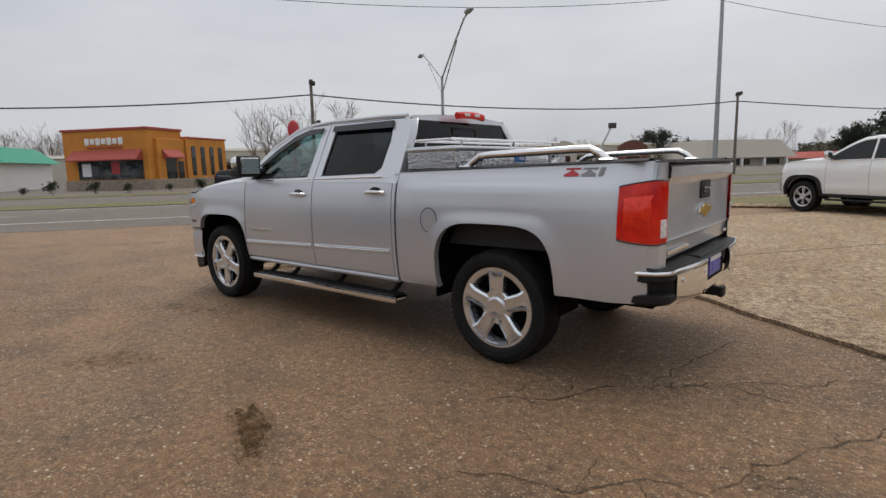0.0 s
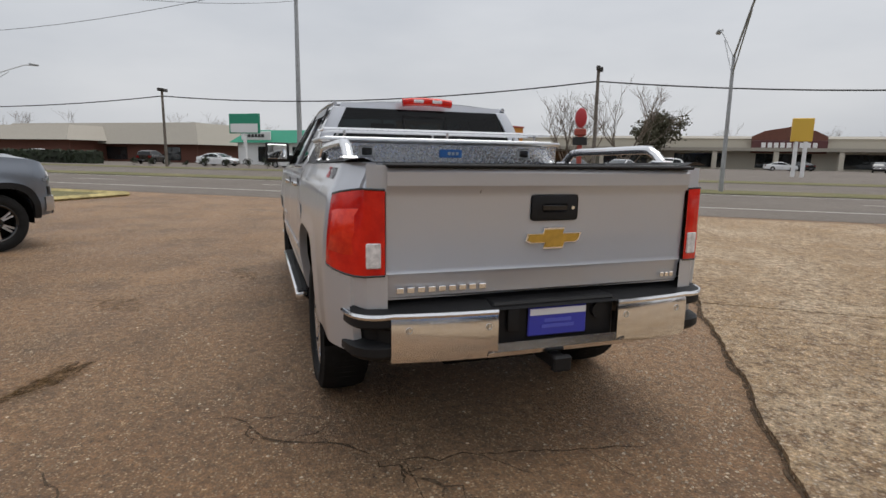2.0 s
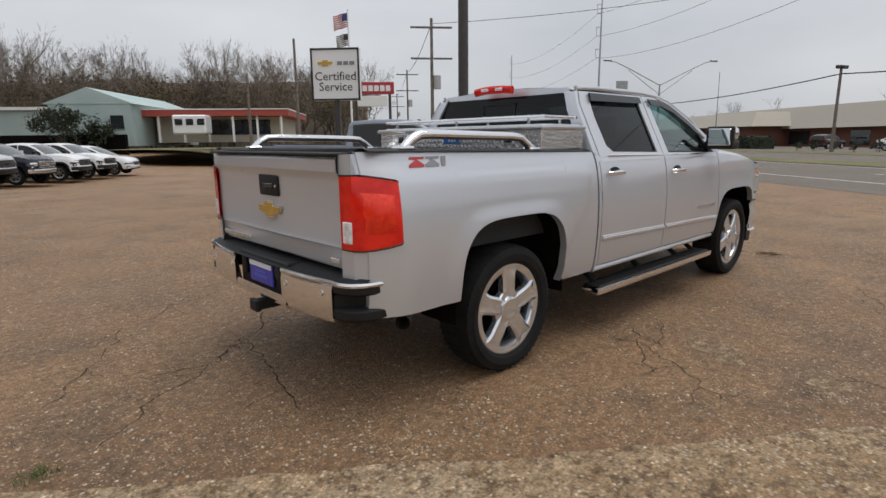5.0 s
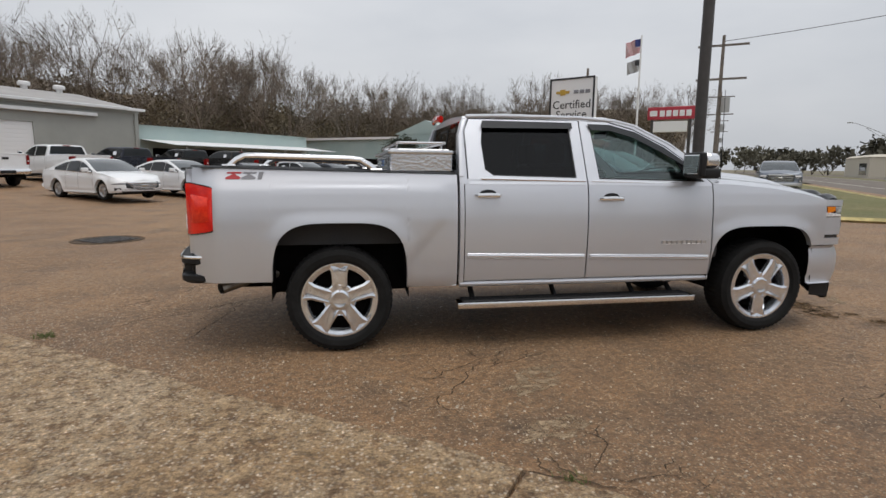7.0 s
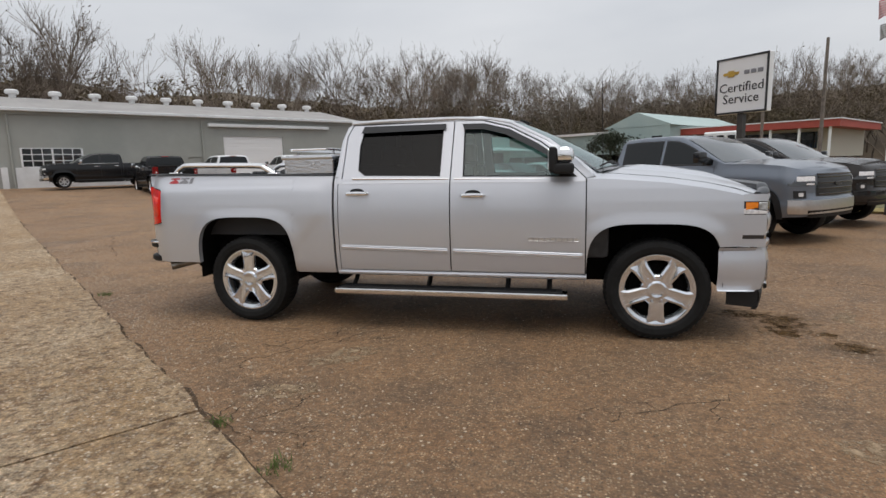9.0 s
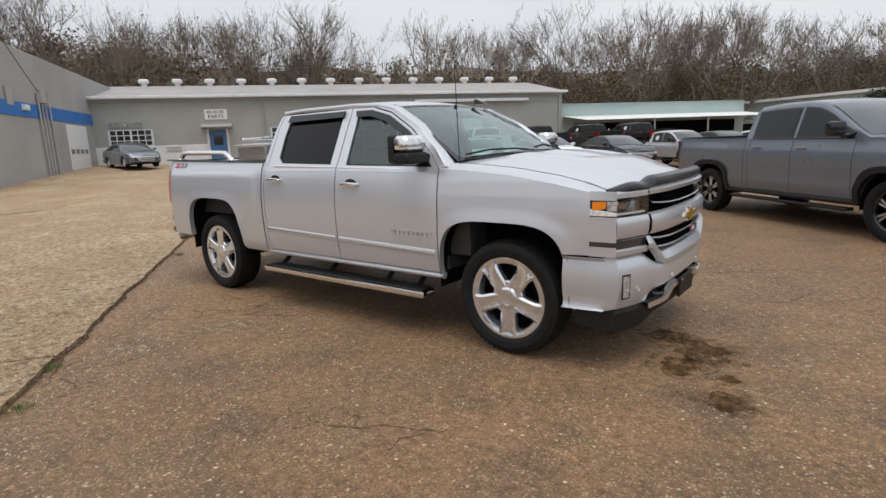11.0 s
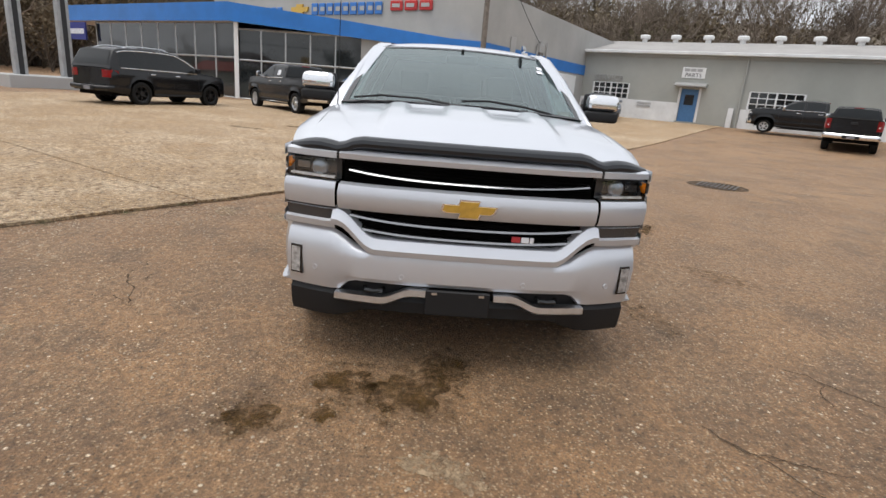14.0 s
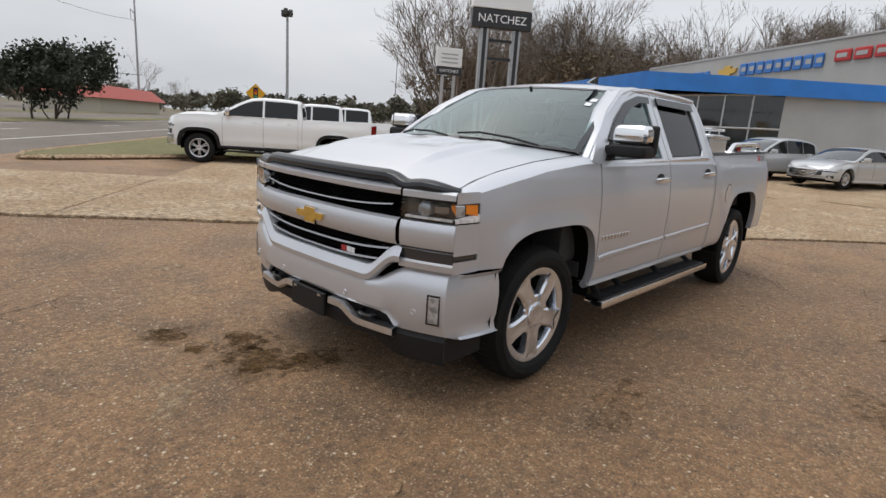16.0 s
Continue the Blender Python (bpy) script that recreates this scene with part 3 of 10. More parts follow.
    def lamp_pt(k, z):
        # around the corner from the side to the tailgate
        pts = [(-0.880, half(-0.880, z) + 0.001), (-0.893, half(-0.893, z) + 0.006), (-0.95, half(-0.95, z) + 0.008), (-1.01, half(-1.01, z) + 0.007), (-1.052, half(-1.035, z) - 0.014), (-1.085, 0.875), (-1.100, 0.787)]
        x, y = pts[k]
        return Vector((x, s * y, z))
    zs = [0.898, 0.91, 0.96, 1.05, 1.06, 1.16, 1.25, 1.268, 1.275]
    lz = lambda i, z: 1.087 + (z - 1.087) * (0.80, 0.845, 0.91, 0.965, 1.0, 1.0, 0.985)[i]
    grid(b, lambda i, j: lamp_pt(i, lz(i, zs[j])), 6, 8)
    lamp = part("tail_lamp", b, M["redlens"], truck, "red tail lamp with clear reversing lens", 50)
    b = B()  # brighter middle of the lens, set off by a step
    grid(b, lambda i, j: lamp_pt((1, 2, 3, 4)[i], lz((1, 2, 3, 4)[i], (0.985, 0.990, 1.09, 1.185, 1.19)[j])) + Vector((-0.001, s * (0.004 if 0 < j < 4 and 0 < i < 3 else -0.003), 0)), 3, 4)
    part("inner_lens", b, M["redlens_bright"], lamp, smooth=60)
    b = B()
    box(b, -1.099, -1.086, 0.805, 0.868, 0.935, 1.045, 0.005)
    for v in b.verts:
        v.co.x += (v.co.y - 0.84) * 0.17
    if s < 0:
        bmesh.ops.scale(b, vec=(1, -1, 1), verts=b.verts)
    part("reversing_lens", b, M["whitelens"], lamp)
    for zz in (0.9, 1.273):  # dark rim above and below the lens
        b = B()
        sweep(b, [lamp_pt(k, lz(k, zz)) for k in range(0, 7)], 0.003, 0.005, 5)
        part("lamp_rim", b, M["gloss_black"], lamp)
    # silver filler over and under the lamp
    for za, zb in ((0.70, 0.905), (1.262, 1.374)):
        b = B()
        grid(b, lambda i, j: (lambda p: (p.x + 0.006, p.y - s * 0.012, za + (zb - za) * j / 3))(lamp_pt(i + 3, za + (zb - za) * j / 3)), 3, 3)
        part("corner_post", b, M["silver"], truck)
    # graphic on the box side, as plain slanted bars
    for k, (w, colour) in enumerate(((0.105, "redprint"), (0.100, "greyprint"), (0.05, "greyprint"))):
        gx = -0.79 + (0, 0.11, 0.22)[k]
        if s > 0:
            gx = -0.79 + (0.17, 0.06, 0)[k]
        dcl = [(0, 0), (w * 0.9, 0), (w, 0.012), (w * 0.35, 0.04), (w, 0.04), (w + 0.008, 0.052), (0.015, 0.052), (0.008, 0.040), (w * 0.55, 0.040), (0, 0.012)] if k < 2 else [(0, 0), (0.028, 0), (0.045, 0.052), (0.012, 0.052)]
        b = B()
        sheet(b, [((gx + a) if s < 0 else (gx + w - a), 1.302 + zz) for a, zz in dcl], [], lambda a, z: (a, s * (half(a, z) + 0.0035), z), 0.002, lambda a, z: (0, -s, 0))
        part("decal_bar", b, M[colour], bed)
    # bed rail cap and bright tubular rail
    b = B()
    grid(b, lambda i, j: (-1.03 + 1.925 * i / 16, s * (0.948 - 0.125 * j / 3 - 0.002), rail_top(-1.03 + 1.925 * i / 16) + (0.004, 0.018, 0.018, 0.002)[j]), 16, 3)
    part("rail_cap", b, M["plastic"], truck)
    b = B()
    zr = lambda x: rail_top(x) + 0.095
    sweep(b, [(-0.77, s * 0.885, rail_top(-0.77) + 0.015), (-0.72, s * 0.885, zr(-0.72) - 0.035), (-0.66, s * 0.885, zr(-0.66) - 0.004), (-0.58, s * 0.885, zr(-0.58)), (-0.2, s * 0.885, zr(-0.2)), (0.08, s * 0.885, zr(0.08)), (0.17, s * 0.885, zr(0.17) - 0.006), (0.23, s * 0.885, zr(0.23) - 0.04), (0.29, s * 0.885, rail_top(0.29) + 0.015)], 0.026, seg=12)
    tr = part("bed_rail", b, M["polish"], truck, "polished tubular bed rail")
    for fx in (-0.77, 0.29):
        b = B()
        box(b, fx - 0.05, fx + 0.05, s * 0.885 - 0.04, s * 0.885 + 0.04, rail_top(fx) + 0.008, rail_top(fx) + 0.03, 0.008)
        part("rail_foot", b, M["polish"], tr)
    # black bumper corner with its step pocket, wrapped from the chrome face to the flank
    b = B()
    prof = [(0.744, -0.04), (0.744, 0.0), (0.738, 0.006), (0.690, 0.006), (0.678, -0.006), (0.672, -0.060), (0.612, -0.064), (0.604, -0.004), (0.596, 0.008), (0.560, 0.008), (0.540, -0.012), (0.528, -0.065)]
    def corner_pt(i, j):
        px, py, nx, ny = corner(i / 14)
        z, off = prof[j]
        if off < -0.05 and 0.6 < z < 0.68:
            off *= sstep(0.0, 0.12, i / 14) * sstep(1.0, 0.86, i / 14)
        return (px + nx * off, s * (py + ny * off), z)
    grid(b, corner_pt, 14, len(prof) - 1)
    part("bumper_step", b, M["plastic"], truck, smooth=40)

# fuel door, left box side
b = B()
lathe(b, [(0, 0.088), (0.004, 0.086), (0.0045, 0.001)], 28, Matrix.Translation((0.555, half(0.555, 0.99) - 0.001, 0.99)) @ Matrix.Diagonal((0.86, 1, 1, 1)))
fuel = part("fuel_door", b, M["silver"], truck)
b = B()
lathe(b, [(0, 0.094), (0.0015, 0.094), (0.0015, 0.088), (0, 0.088)], 28, Matrix.Translation((0.555, half(0.555, 0.99) + 0.0005, 0.99)) @ Matrix.Diagonal((0.86, 1, 1, 1)))
part("fuel_door_seam", b, M["plastic"], fuel)

# roof, hood, glass
b = B()
def roof_pt(i, j):
    u, v = i / 14, j / 16 * 2 - 1
    x = 1.0 + (2.515 - 0.085 * v * v - 1.0) * u
    yy = 0.715 * v
    z = 1.868 - 0.048 * abs(v) ** 2.6 - 0.030 * (1 - u) ** 4 - 0.066 * u ** 7
    return (x, yy, z)
grid(b, roof_pt, 14, 16)
part("roof", b, M["silver"], truck)
for s in (-1, 1):
    b = B()
    sweep(b, [(1.02, s * 0.706, 1.806), (1.3, s * 0.708, 1.816), (2.0, s * 0.704, 1.814), (2.30, s * 0.706, 1.794), (2.47, s * 0.722, 1.757), (2.78, s * 0.79, 1.602), (3.04, s * 0.862, 1.410), (3.17, s * 0.896, 1.30)], [0.016] * 4 + [0.020, 0.028, 0.030, 0.028], 0.018, 8)
    part("roof_rail", b, M["silver"], truck)

def hood_pt(u, y):
    xr = 3.395 - 0.20 * (y / 0.86) ** 2
    xe = xf(y * 0.98) - 0.10
    x = xr + (xe - xr) * u
    zc = lerp_list(x, [3.15, 3.4, 3.8, 4.1, 4.35, 4.46], [1.376, 1.368, 1.332, 1.282, 1.215, 1.152])
    ze = lerp_list(x, [3.15, 3.3, 3.7, 4.0, 4.2, 4.36], [1.328, 1.320, 1.282, 1.234, 1.188, 1.130])
    k = (abs(y) / 0.865) ** 2.6
    z = zc + (ze - zc) * min(1, k)
    a = abs(y)
    z += 0.030 * sstep(0.54, 0.46, a) * sstep(0.02, 0.2, u) * sstep(1.0, 0.6, u)
    z -= 0.028 * sstep(0.10, 0.16, a) * sstep(0.40, 0.34, a) * sstep(0.10, 0.16, u) * sstep(0.62, 0.30, u)
    return (x, y, z)
b = B()
ys = sorted(list(np.linspace(-0.862, 0.862, 41)) + [sg * q for sg in (-1, 1) for q in (0.09, 0.12, 0.15, 0.17, 0.33, 0.36, 0.38, 0.41, 0.44, 0.47, 0.50, 0.53)])
grid(b, lambda i, j: hood_pt(i / 34, ys[j]), 34, len(ys) - 1)
hood = part("hood", b, M["silver"], truck)
b = B()
ws = lambda u, v: (3.40 - 0.21 * u * u + (2.505 - 0.085 * u * u - 3.40 + 0.21 * u * u) * v, (0.862 - 0.158 * v) * u, 1.362 - 0.035 * u * u + (1.802 - 0.028 * u * u - 1.362 + 0.035 * u * u) * v + 0.02 * math.sin(math.pi * v))
grid(b, lambda i, j: ws(i / 16 * 2 - 1, j / 8), 16, 8)
wsg = part("windshield", b, M["windshield"], truck, "sloping windshield with stickers")
wsg.visible_shadow = False
b = B()
for u0, u1, v0, v1 in ((-1.0, -0.955, 0, 1), (0.955, 1.0, 0, 1), (-1, 1, 0, 0.045), (-1, 1, 0.965, 1.0)):
    grid(b, lambda i, j: Vector(ws(u0 + (u1 - u0) * i / 10, v0 + (v1 - v0) * j / 6)) + Vector((0.002, 0, 0.003)), 10, 6)
part("windshield_band", b, M["gloss_black"], truck)
b = B()
for u, v in ((0.80, 0.74), (0.78, 0.66)):
    grid(b, lambda i, j: Vector(ws(u + 0.06 * i, v + 0.06 * j)) + Vector((0.003, 0, 0.004)), 1, 1)
part("inspection_sticker", b, M["whitecard"], truck)
b = B()  # cowl and wipers
grid(b, lambda i, j: (3.40 - 0.21 * (i / 12 * 2 - 1) ** 2 + 0.05 - 0.10 * j / 2, 0.86 * (i / 12 * 2 - 1), 1.372 - 0.03 * (i / 12 * 2 - 1) ** 2 - 0.012 * (j == 1)), 12, 2)
part("cowl", b, M["plastic"], truck)
for y0, y1, v1 in ((0.62, -0.02, 0.055), (-0.10, -0.78, 0.05)):
    b = B()
    def wp(y, v, lift):
        u = y / 0.86
        p = Vector(ws(u, v))
        return p + Vector((0.012, 0, 0.012 + lift))
    sweep(b, [wp(y0, 0.02, 0.0), wp(y0 * 0.7 + y1 * 0.3, 0.045, 0.012), wp(y0 * 0.3 + y1 * 0.7, v1 + 0.01, 0.016), wp(y1, v1, 0.006)], [0.010, 0.009, 0.007, 0.005], 0.008, 6)
    part("wiper", b, M["plastic"], truck)
b = B()  # rear window wall of the cab
sheet(b, [(-0.90, 1.33), (-0.72, 1.70), (-0.66, 1.812), (-0.2, 1.835), (0.2, 1.835), (0.66, 1.812), (0.72, 1.70), (0.90, 1.33)], [[(-0.80, 1.40), (-0.655, 1.765), (0.655, 1.765), (0.80, 1.40)]], lambda a, z: (0.925 + 0.16 * max(0, z - 1.34), a, z), 0.03, lambda a, z: (1, 0, 0))
box(b, 0.925, 0.955, -0.95, 0.95, 0.50, 1.335)
part("cab_back", b, M["silver"], truck)
b = B()
sheet(b, [(-0.815, 1.38), (-0.665, 1.775), (0.665, 1.775), (0.815, 1.38)], [], lambda a, z: (0.919 + 0.16 * max(0, z - 1.34), a, z))
rwin = part("rear_window", b, M["tint"], truck, "dark tinted rear window with sliding pane")
b = B()
for pts in ([(-0.18, 1.46), (-0.18, 1.725), (-0.165, 1.725), (-0.165, 1.46)], [(0.165, 1.46), (0.165, 1.725), (0.18, 1.725), (0.18, 1.46)], [(-0.18, 1.715), (-0.18, 1.73), (0.18, 1.73), (0.18, 1.715)], [(-0.72, 1.405), (-0.715, 1.415), (0.715, 1.415), (0.72, 1.405)]):
    sheet(b, pts, [], lambda a, z: (0.912 + 0.16 * max(0, z - 1.34), a, z), 0.005, lambda a, z: (1, 0, 0))
part("slider_frame", b, M["plastic"], rwin)
b = B()
sweep(b, [(0.905, -0.20, 1.822), (0.900, -0.1, 1.832), (0.898, 0, 1.834), (0.900, 0.1, 1.832), (0.905, 0.20, 1.822)], 0.022, 0.032, 10)
hm = part("high_brake_lamp", b, M["redlens"], truck, "red high-mounted brake lamp")
for yy in (-0.075, 0.075):
    part("cargo_lens", box(B(), 0.874, 0.885, yy - 0.04, yy + 0.04, 1.822, 1.846, 0.004), M["whitelens"], hm)
b = B()
sheet(b, [(-0.08, 0), (0.06, 0), (-0.05, 0.05), (-0.075, 0.052)], [], lambda a, z: (2.50 + a, 0.50 - 0.012, 1.826 + z), 0.024, lambda a, z: (0, 1, 0))
part("roof_antenna", b, M["gloss_black"], truck)
b = B()
sweep(b, [(3.22, -0.885, 1.30), (3.21, -0.885, 1.70), (3.20, -0.885, 2.06)], [0.004, 0.003, 0.002], seg=5)
part("whip_antenna", b, M["plastic"], truck)

# tailgate
b = B()
tgp = [(0.785, -1.060), (0.80, -1.082), (0.885, -1.088), (0.905, -1.098), (0.925, -1.092), (1.235, -1.096), (1.258, -1.100), (1.288, -1.120), (1.345, -1.122), (1.362, -1.112), (1.368, -1.06)]
def tg(i, j):
    y = 0.779 * (i / 12 * 2 - 1)
    z, x = tgp[j]
    return (x + 0.012 * (y / 0.78) ** 2, y, z)
grid(b, tg, 12, len(tgp) - 1)
box(b, -1.06, -1.02, -0.779, 0.779, 0.785, 1.366)
gate = part("tailgate", b, M["silver"], truck)
b = B()
box(b, -1.135, -1.03, -0.785, 0.785, 1.366, 1.382, 0.006)
part("tailgate_cap", b, M["plastic"], gate)
b = B()
box(b, -1.106, -1.085, -0.142, 0.104, 1.125, 1.247, 0.018, seg=2)
th = part("tailgate_handle", b, M["plastic"], gate, "black handle bezel with key lock")
b = B()
box(b, -1.112, -1.10, -0.085, 0.05, 1.165, 1.205, 0.010)
part("pull_lever", b, M["gloss_black"], th)
b = B()
lathe(b, [(0, 0.010), (0.004, 0.009), (0.004, 0.001)], 12, Matrix.Translation((-1.106, -0.112, 1.185)) @ Matrix.Rotation(radians(90), 4, "Z"))
part("lock", b, M["chrome"], th)
b = B()
emblem(b, 0.295, 0.10, 0.010)
bow = part("gate_emblem", b, M["chrome"], gate, m=rear_pose(-1.098, -0.018, 1.043))
b = B()
emblem(b, 0.272, 0.082, 0.007)
part("emblem_face", b, M["gold"], bow, "gold emblem face", m=Matrix.Translation((0, 0, 0.008)))
for k in range(9):
    b = B()
    y0 = 0.735 - k * 0.0485
    box(b, -1.094, -1.085, y0 - 0.034, y0, 0.818, 0.843, 0.002)
    part("nameplate_letter", b, M["chrome"], gate)
for k in range(3):
    b = B()
    y0 = -0.66 - k * 0.029
    box(b, -1.092, -1.084, y0 - 0.022, y0, 0.818, 0.842, 0.002)
    part("trim_letter", b, M["chrome"], gate)

# rear bumper: black top pad, chrome face with a notch for the plate
def rbx(y):
    return -1.205 + 0.10 * (abs(y) / 0.95) ** 3
b = B()
pad_x = lambda y: max(rbx(y), float(np.interp(abs(y), [corner(q / 20)[1] for q in range(21)], [corner(q / 20)[0] for q in range(21)])) if abs(y) > 0.775 else -9)
grid(b, lambda i, j: ((pad_x(0.93 * (i / 40 * 2 - 1)) if j == 0 else -1.03 + 0.02 * j), 0.93 * (i / 40 * 2 - 1), (0.743, 0.772, 0.785)[j]), 40, 2)
for ya, yb in ((0.30, 0.775), (-0.325, -0.775)):
    grid(b, lambda i, j: (rbx(ya + (yb - ya) * i / 8) + 0.03 * j, ya + (yb - ya) * i / 8, 0.742 - 0.20 * j), 8, 1)
box(b, -1.17, -1.00, -0.33, 0.31, 0.555, 0.765, 0.01)
rbump = part("rear_bumper", b, M["plastic"], truck, "chrome rear bumper with black step pad")
for ya, yb in ((0.30, 0.775), (-0.325, -0.775)):
    b = B()
    grid(b, lambda i, j: (rbx(ya + (yb - ya) * i / 10) - (0.004, 0.014, 0.014, 0.004)[j], ya + (yb - ya) * i / 10 - (0.04 if ya > 0 else -0.04) * (j == 0) * (1 if i == 0 else 0), (0.528, 0.56, 0.70, 0.735)[j]), 10, 3)
    part("bumper_face", b, M["chrome"], rbump)
b = B()
grid(b, lambda i, j: (rbx(0.0) - (0.004, 0.012, 0.004)[j], 0.345 - 0.715 * i / 10, (0.528, 0.55, 0.59)[j]), 10, 2)
part("bumper_face", b, M["chrome"], rbump)
for sg, y0 in ((-1, 0.325), (1, 0.30)):
    b = B()
    sweep(b, [(rbx(y) - 0.008, sg * y, 0.738) for y in np.linspace(y0, 0.765, 6)] + [(corner(q)[0] + corner(q)[2] * 0.007, sg * (corner(q)[1] + corner(q)[3] * 0.007), 0.735) for q in np.linspace(0.06, 0.92, 12)], 0.008, 0.013, 6)
    part("bumper_edge", b, M["chrome"], rbump)
for y in (0.70, 0.345, -0.375, -0.70):
    b = B()
    lathe(b, [(0, 0.016), (0.005, 0.015), (0.005, 0.011), (0.002, 0.010), (0.002, 0.001)], 14, Matrix.Translation((rbx(y) - 0.012, y, 0.675)) @ Matrix.Rotation(radians(90), 4, "Z"))
    part("parking_sensor", b, M["alu"], rbump)
b = B()
box(b, -1.188, -1.174, -0.166, 0.138, 0.600, 0.736, 0.004)
plate = part("dealer_plate", b, M["bluecard"], truck, "blue dealer plate with white header")
b = B()
box(b, -1.192, -1.187, -0.160, 0.132, 0.700, 0.730)
part("plate_header", b, M["whitecard"], plate)
for zz, hw in ((0.672, 0.07), (0.645, 0.085)):
    b = B()
    box(b, -1.191, -1.187, -0.014 - hw, -0.014 + hw, zz - 0.008, zz + 0.008)
    part("plate_print", b, mat("pale_blue_print", (0.10, 0.12, 0.55), 0.4), plate)
b = B()
lathe(b, [(0, 0.04), (0.02, 0.038), (0.02, 0.001)], 16, Matrix.Translation((-1.172, -0.235, 0.70)) @ Matrix.Rotation(radians(90), 4, "Z"))
part("trailer_socket", b, M["plastic"], rbump)
part("socket_cover", box(B(), -1.195, -1.17, 0.185, 0.245, 0.63, 0.74, 0.015, seg=2), M["plastic"], rbump)
b = B()
box(b, -1.25, -1.02, -0.05, 0.02, 0.445, 0.505, 0.006)
box(b, -1.255, -1.22, -0.062, 0.032, 0.438, 0.512, 0.008)
part("hitch_receiver", b, M["plastic"], truck)
b = B()
sweep(b, [(0.3, -0.55, 0.52), (-0.45, -0.62, 0.55), (-0.68, -0.80, 0.54), (-0.86, -0.96, 0.50)], 0.042, seg=12, caps=False)
part("exhaust_pipe", b, mat("worn_steel", (0.25, 0.23, 0.20), 0.4, 0.9, var=0.3, scale=12), truck)

# box: floor, inner walls
b = B()
box(b, -1.02, 0.90, -0.82, 0.82, 0.80, 0.86)
for s in (-1, 1):
    box(b, -1.02, 0.90, s * 0.83 - 0.01, s * 0.83 + 0.01, 0.80, 1.375)
    box(b, -0.42, 0.45, min(s * 0.62, s * 0.83), max(s * 0.62, s * 0.83), 0.86, 1.05, 0.03)
box(b, 0.88, 0.915, -0.83, 0.83, 0.80, 1.34)
part("bed_liner", b, mat("bed_liner_coat", (0.03, 0.03, 0.032), 0.75, bump=0.4, bscale=120), truck)
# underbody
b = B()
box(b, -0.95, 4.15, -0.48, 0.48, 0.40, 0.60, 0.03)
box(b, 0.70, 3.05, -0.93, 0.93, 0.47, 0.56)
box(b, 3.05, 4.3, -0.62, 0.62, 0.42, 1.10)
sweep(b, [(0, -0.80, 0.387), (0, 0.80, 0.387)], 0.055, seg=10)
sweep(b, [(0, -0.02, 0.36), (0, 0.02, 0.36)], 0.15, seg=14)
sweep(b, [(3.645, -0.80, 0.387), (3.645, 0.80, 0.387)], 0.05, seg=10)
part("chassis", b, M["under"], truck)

# diamond-plate toolbox with rails, a thing of its own
toolbox = thing("truck_toolbox", "aluminium diamond-plate toolbox resting across the truck bed rails", "toolbox", (0, 0, LIFT))
dp = mat("diamond_plate", (0.72, 0.73, 0.75), 0.24, 1.0)
dn, dl = dp.node_tree.nodes, dp.node_tree.links
dtc = dn.new("ShaderNodeTexCoord")
dv = dn.new("ShaderNodeTexVoronoi")
dv.inputs["Scale"].default_value = 48.0
dl.new(dtc.outputs["Object"], dv.inputs["Vector"])
db = dn.new("ShaderNodeBump")
db.inputs["Strength"].default_value, db.inputs["Distance"].default_value = 0.3, 0.005
dl.new(dv.outputs["Distance"], db.inputs["Height"])
dl.new(db.outputs["Normal"], dn["Principled BSDF"].inputs["Normal"])
b = B()
box(b, 0.40, 0.88, -0.88, 0.88, 1.365, 1.502, 0.006)
box(b, 0.42, 0.86, -0.78, 0.78, 1.02, 1.37, 0.006)
part("box_body", b, dp, toolbox, "diamond-plate aluminium")
for k in range(46):  # raised tread marks on the rear face
    for row in range(3):
        b = B() if k == 0 and row == 0 else b
        yy = -0.86 + k * 0.038 + (0.019 if row % 2 else 0)
        zz = 1.392 + row * 0.036
        m = Matrix.Translation((0.3985, yy, zz)) @ Matrix.Rotation(radians(45 if (k + row) % 2 else -45), 4, "X")
        box(b, -0.002, 0.002, -0.010, 0.010, -0.0028, 0.0028, m=m)
tagged(part("tread_marks", b, M["alu"], toolbox), kind="stuff")
b = B()
box(b, 0.375, 0.885, -0.90, 0.90, 1.498, 1.528, 0.012, seg=2)
box(b, 0.44, 0.86, -0.86, 0.86, 1.525, 1.537, 0.006)
part("lid", b, M["alu"], toolbox, "brushed aluminium lid")
b = B()
sweep(b, [(0.46, -0.86, 1.585), (0.46, 0.86, 1.585)], 0.012, seg=8)
sweep(b, [(0.82, -0.86, 1.585), (0.82, 0.86, 1.585)], 0.012, seg=8)
for y in (-0.84, 0.84):
    sweep(b, [(0.46, y, 1.585), (0.82, y, 1.585)], 0.010, seg=8)
for y in (-0.72, -0.02, 0.72):
    for x in (0.46, 0.82):
        sweep(b, [(x, y, 1.53), (x, y, 1.585)], 0.010, seg=8)
part("top_rail", b, M["polish"], toolbox)
for y in (0.58, -0.60):
    b = B()
    box(b, 0.388, 0.402, y - 0.052, y + 0.052, 1.40, 1.478, 0.008)
    lt = part("paddle_latch", b, M["alu"], toolbox)
    b = B()
    box(b, 0.383, 0.392, y - 0.034, y + 0.034, 1.415, 1.465, 0.006)
    part("latch_paddle", b, M["gloss_black"], lt)
b = B()
box(b, 0.390, 0.400, -0.11, 0.06, 1.405, 1.462, 0.004)
bd = part("maker_badge", b, M["badge_blue"], toolbox, "blue maker badge")
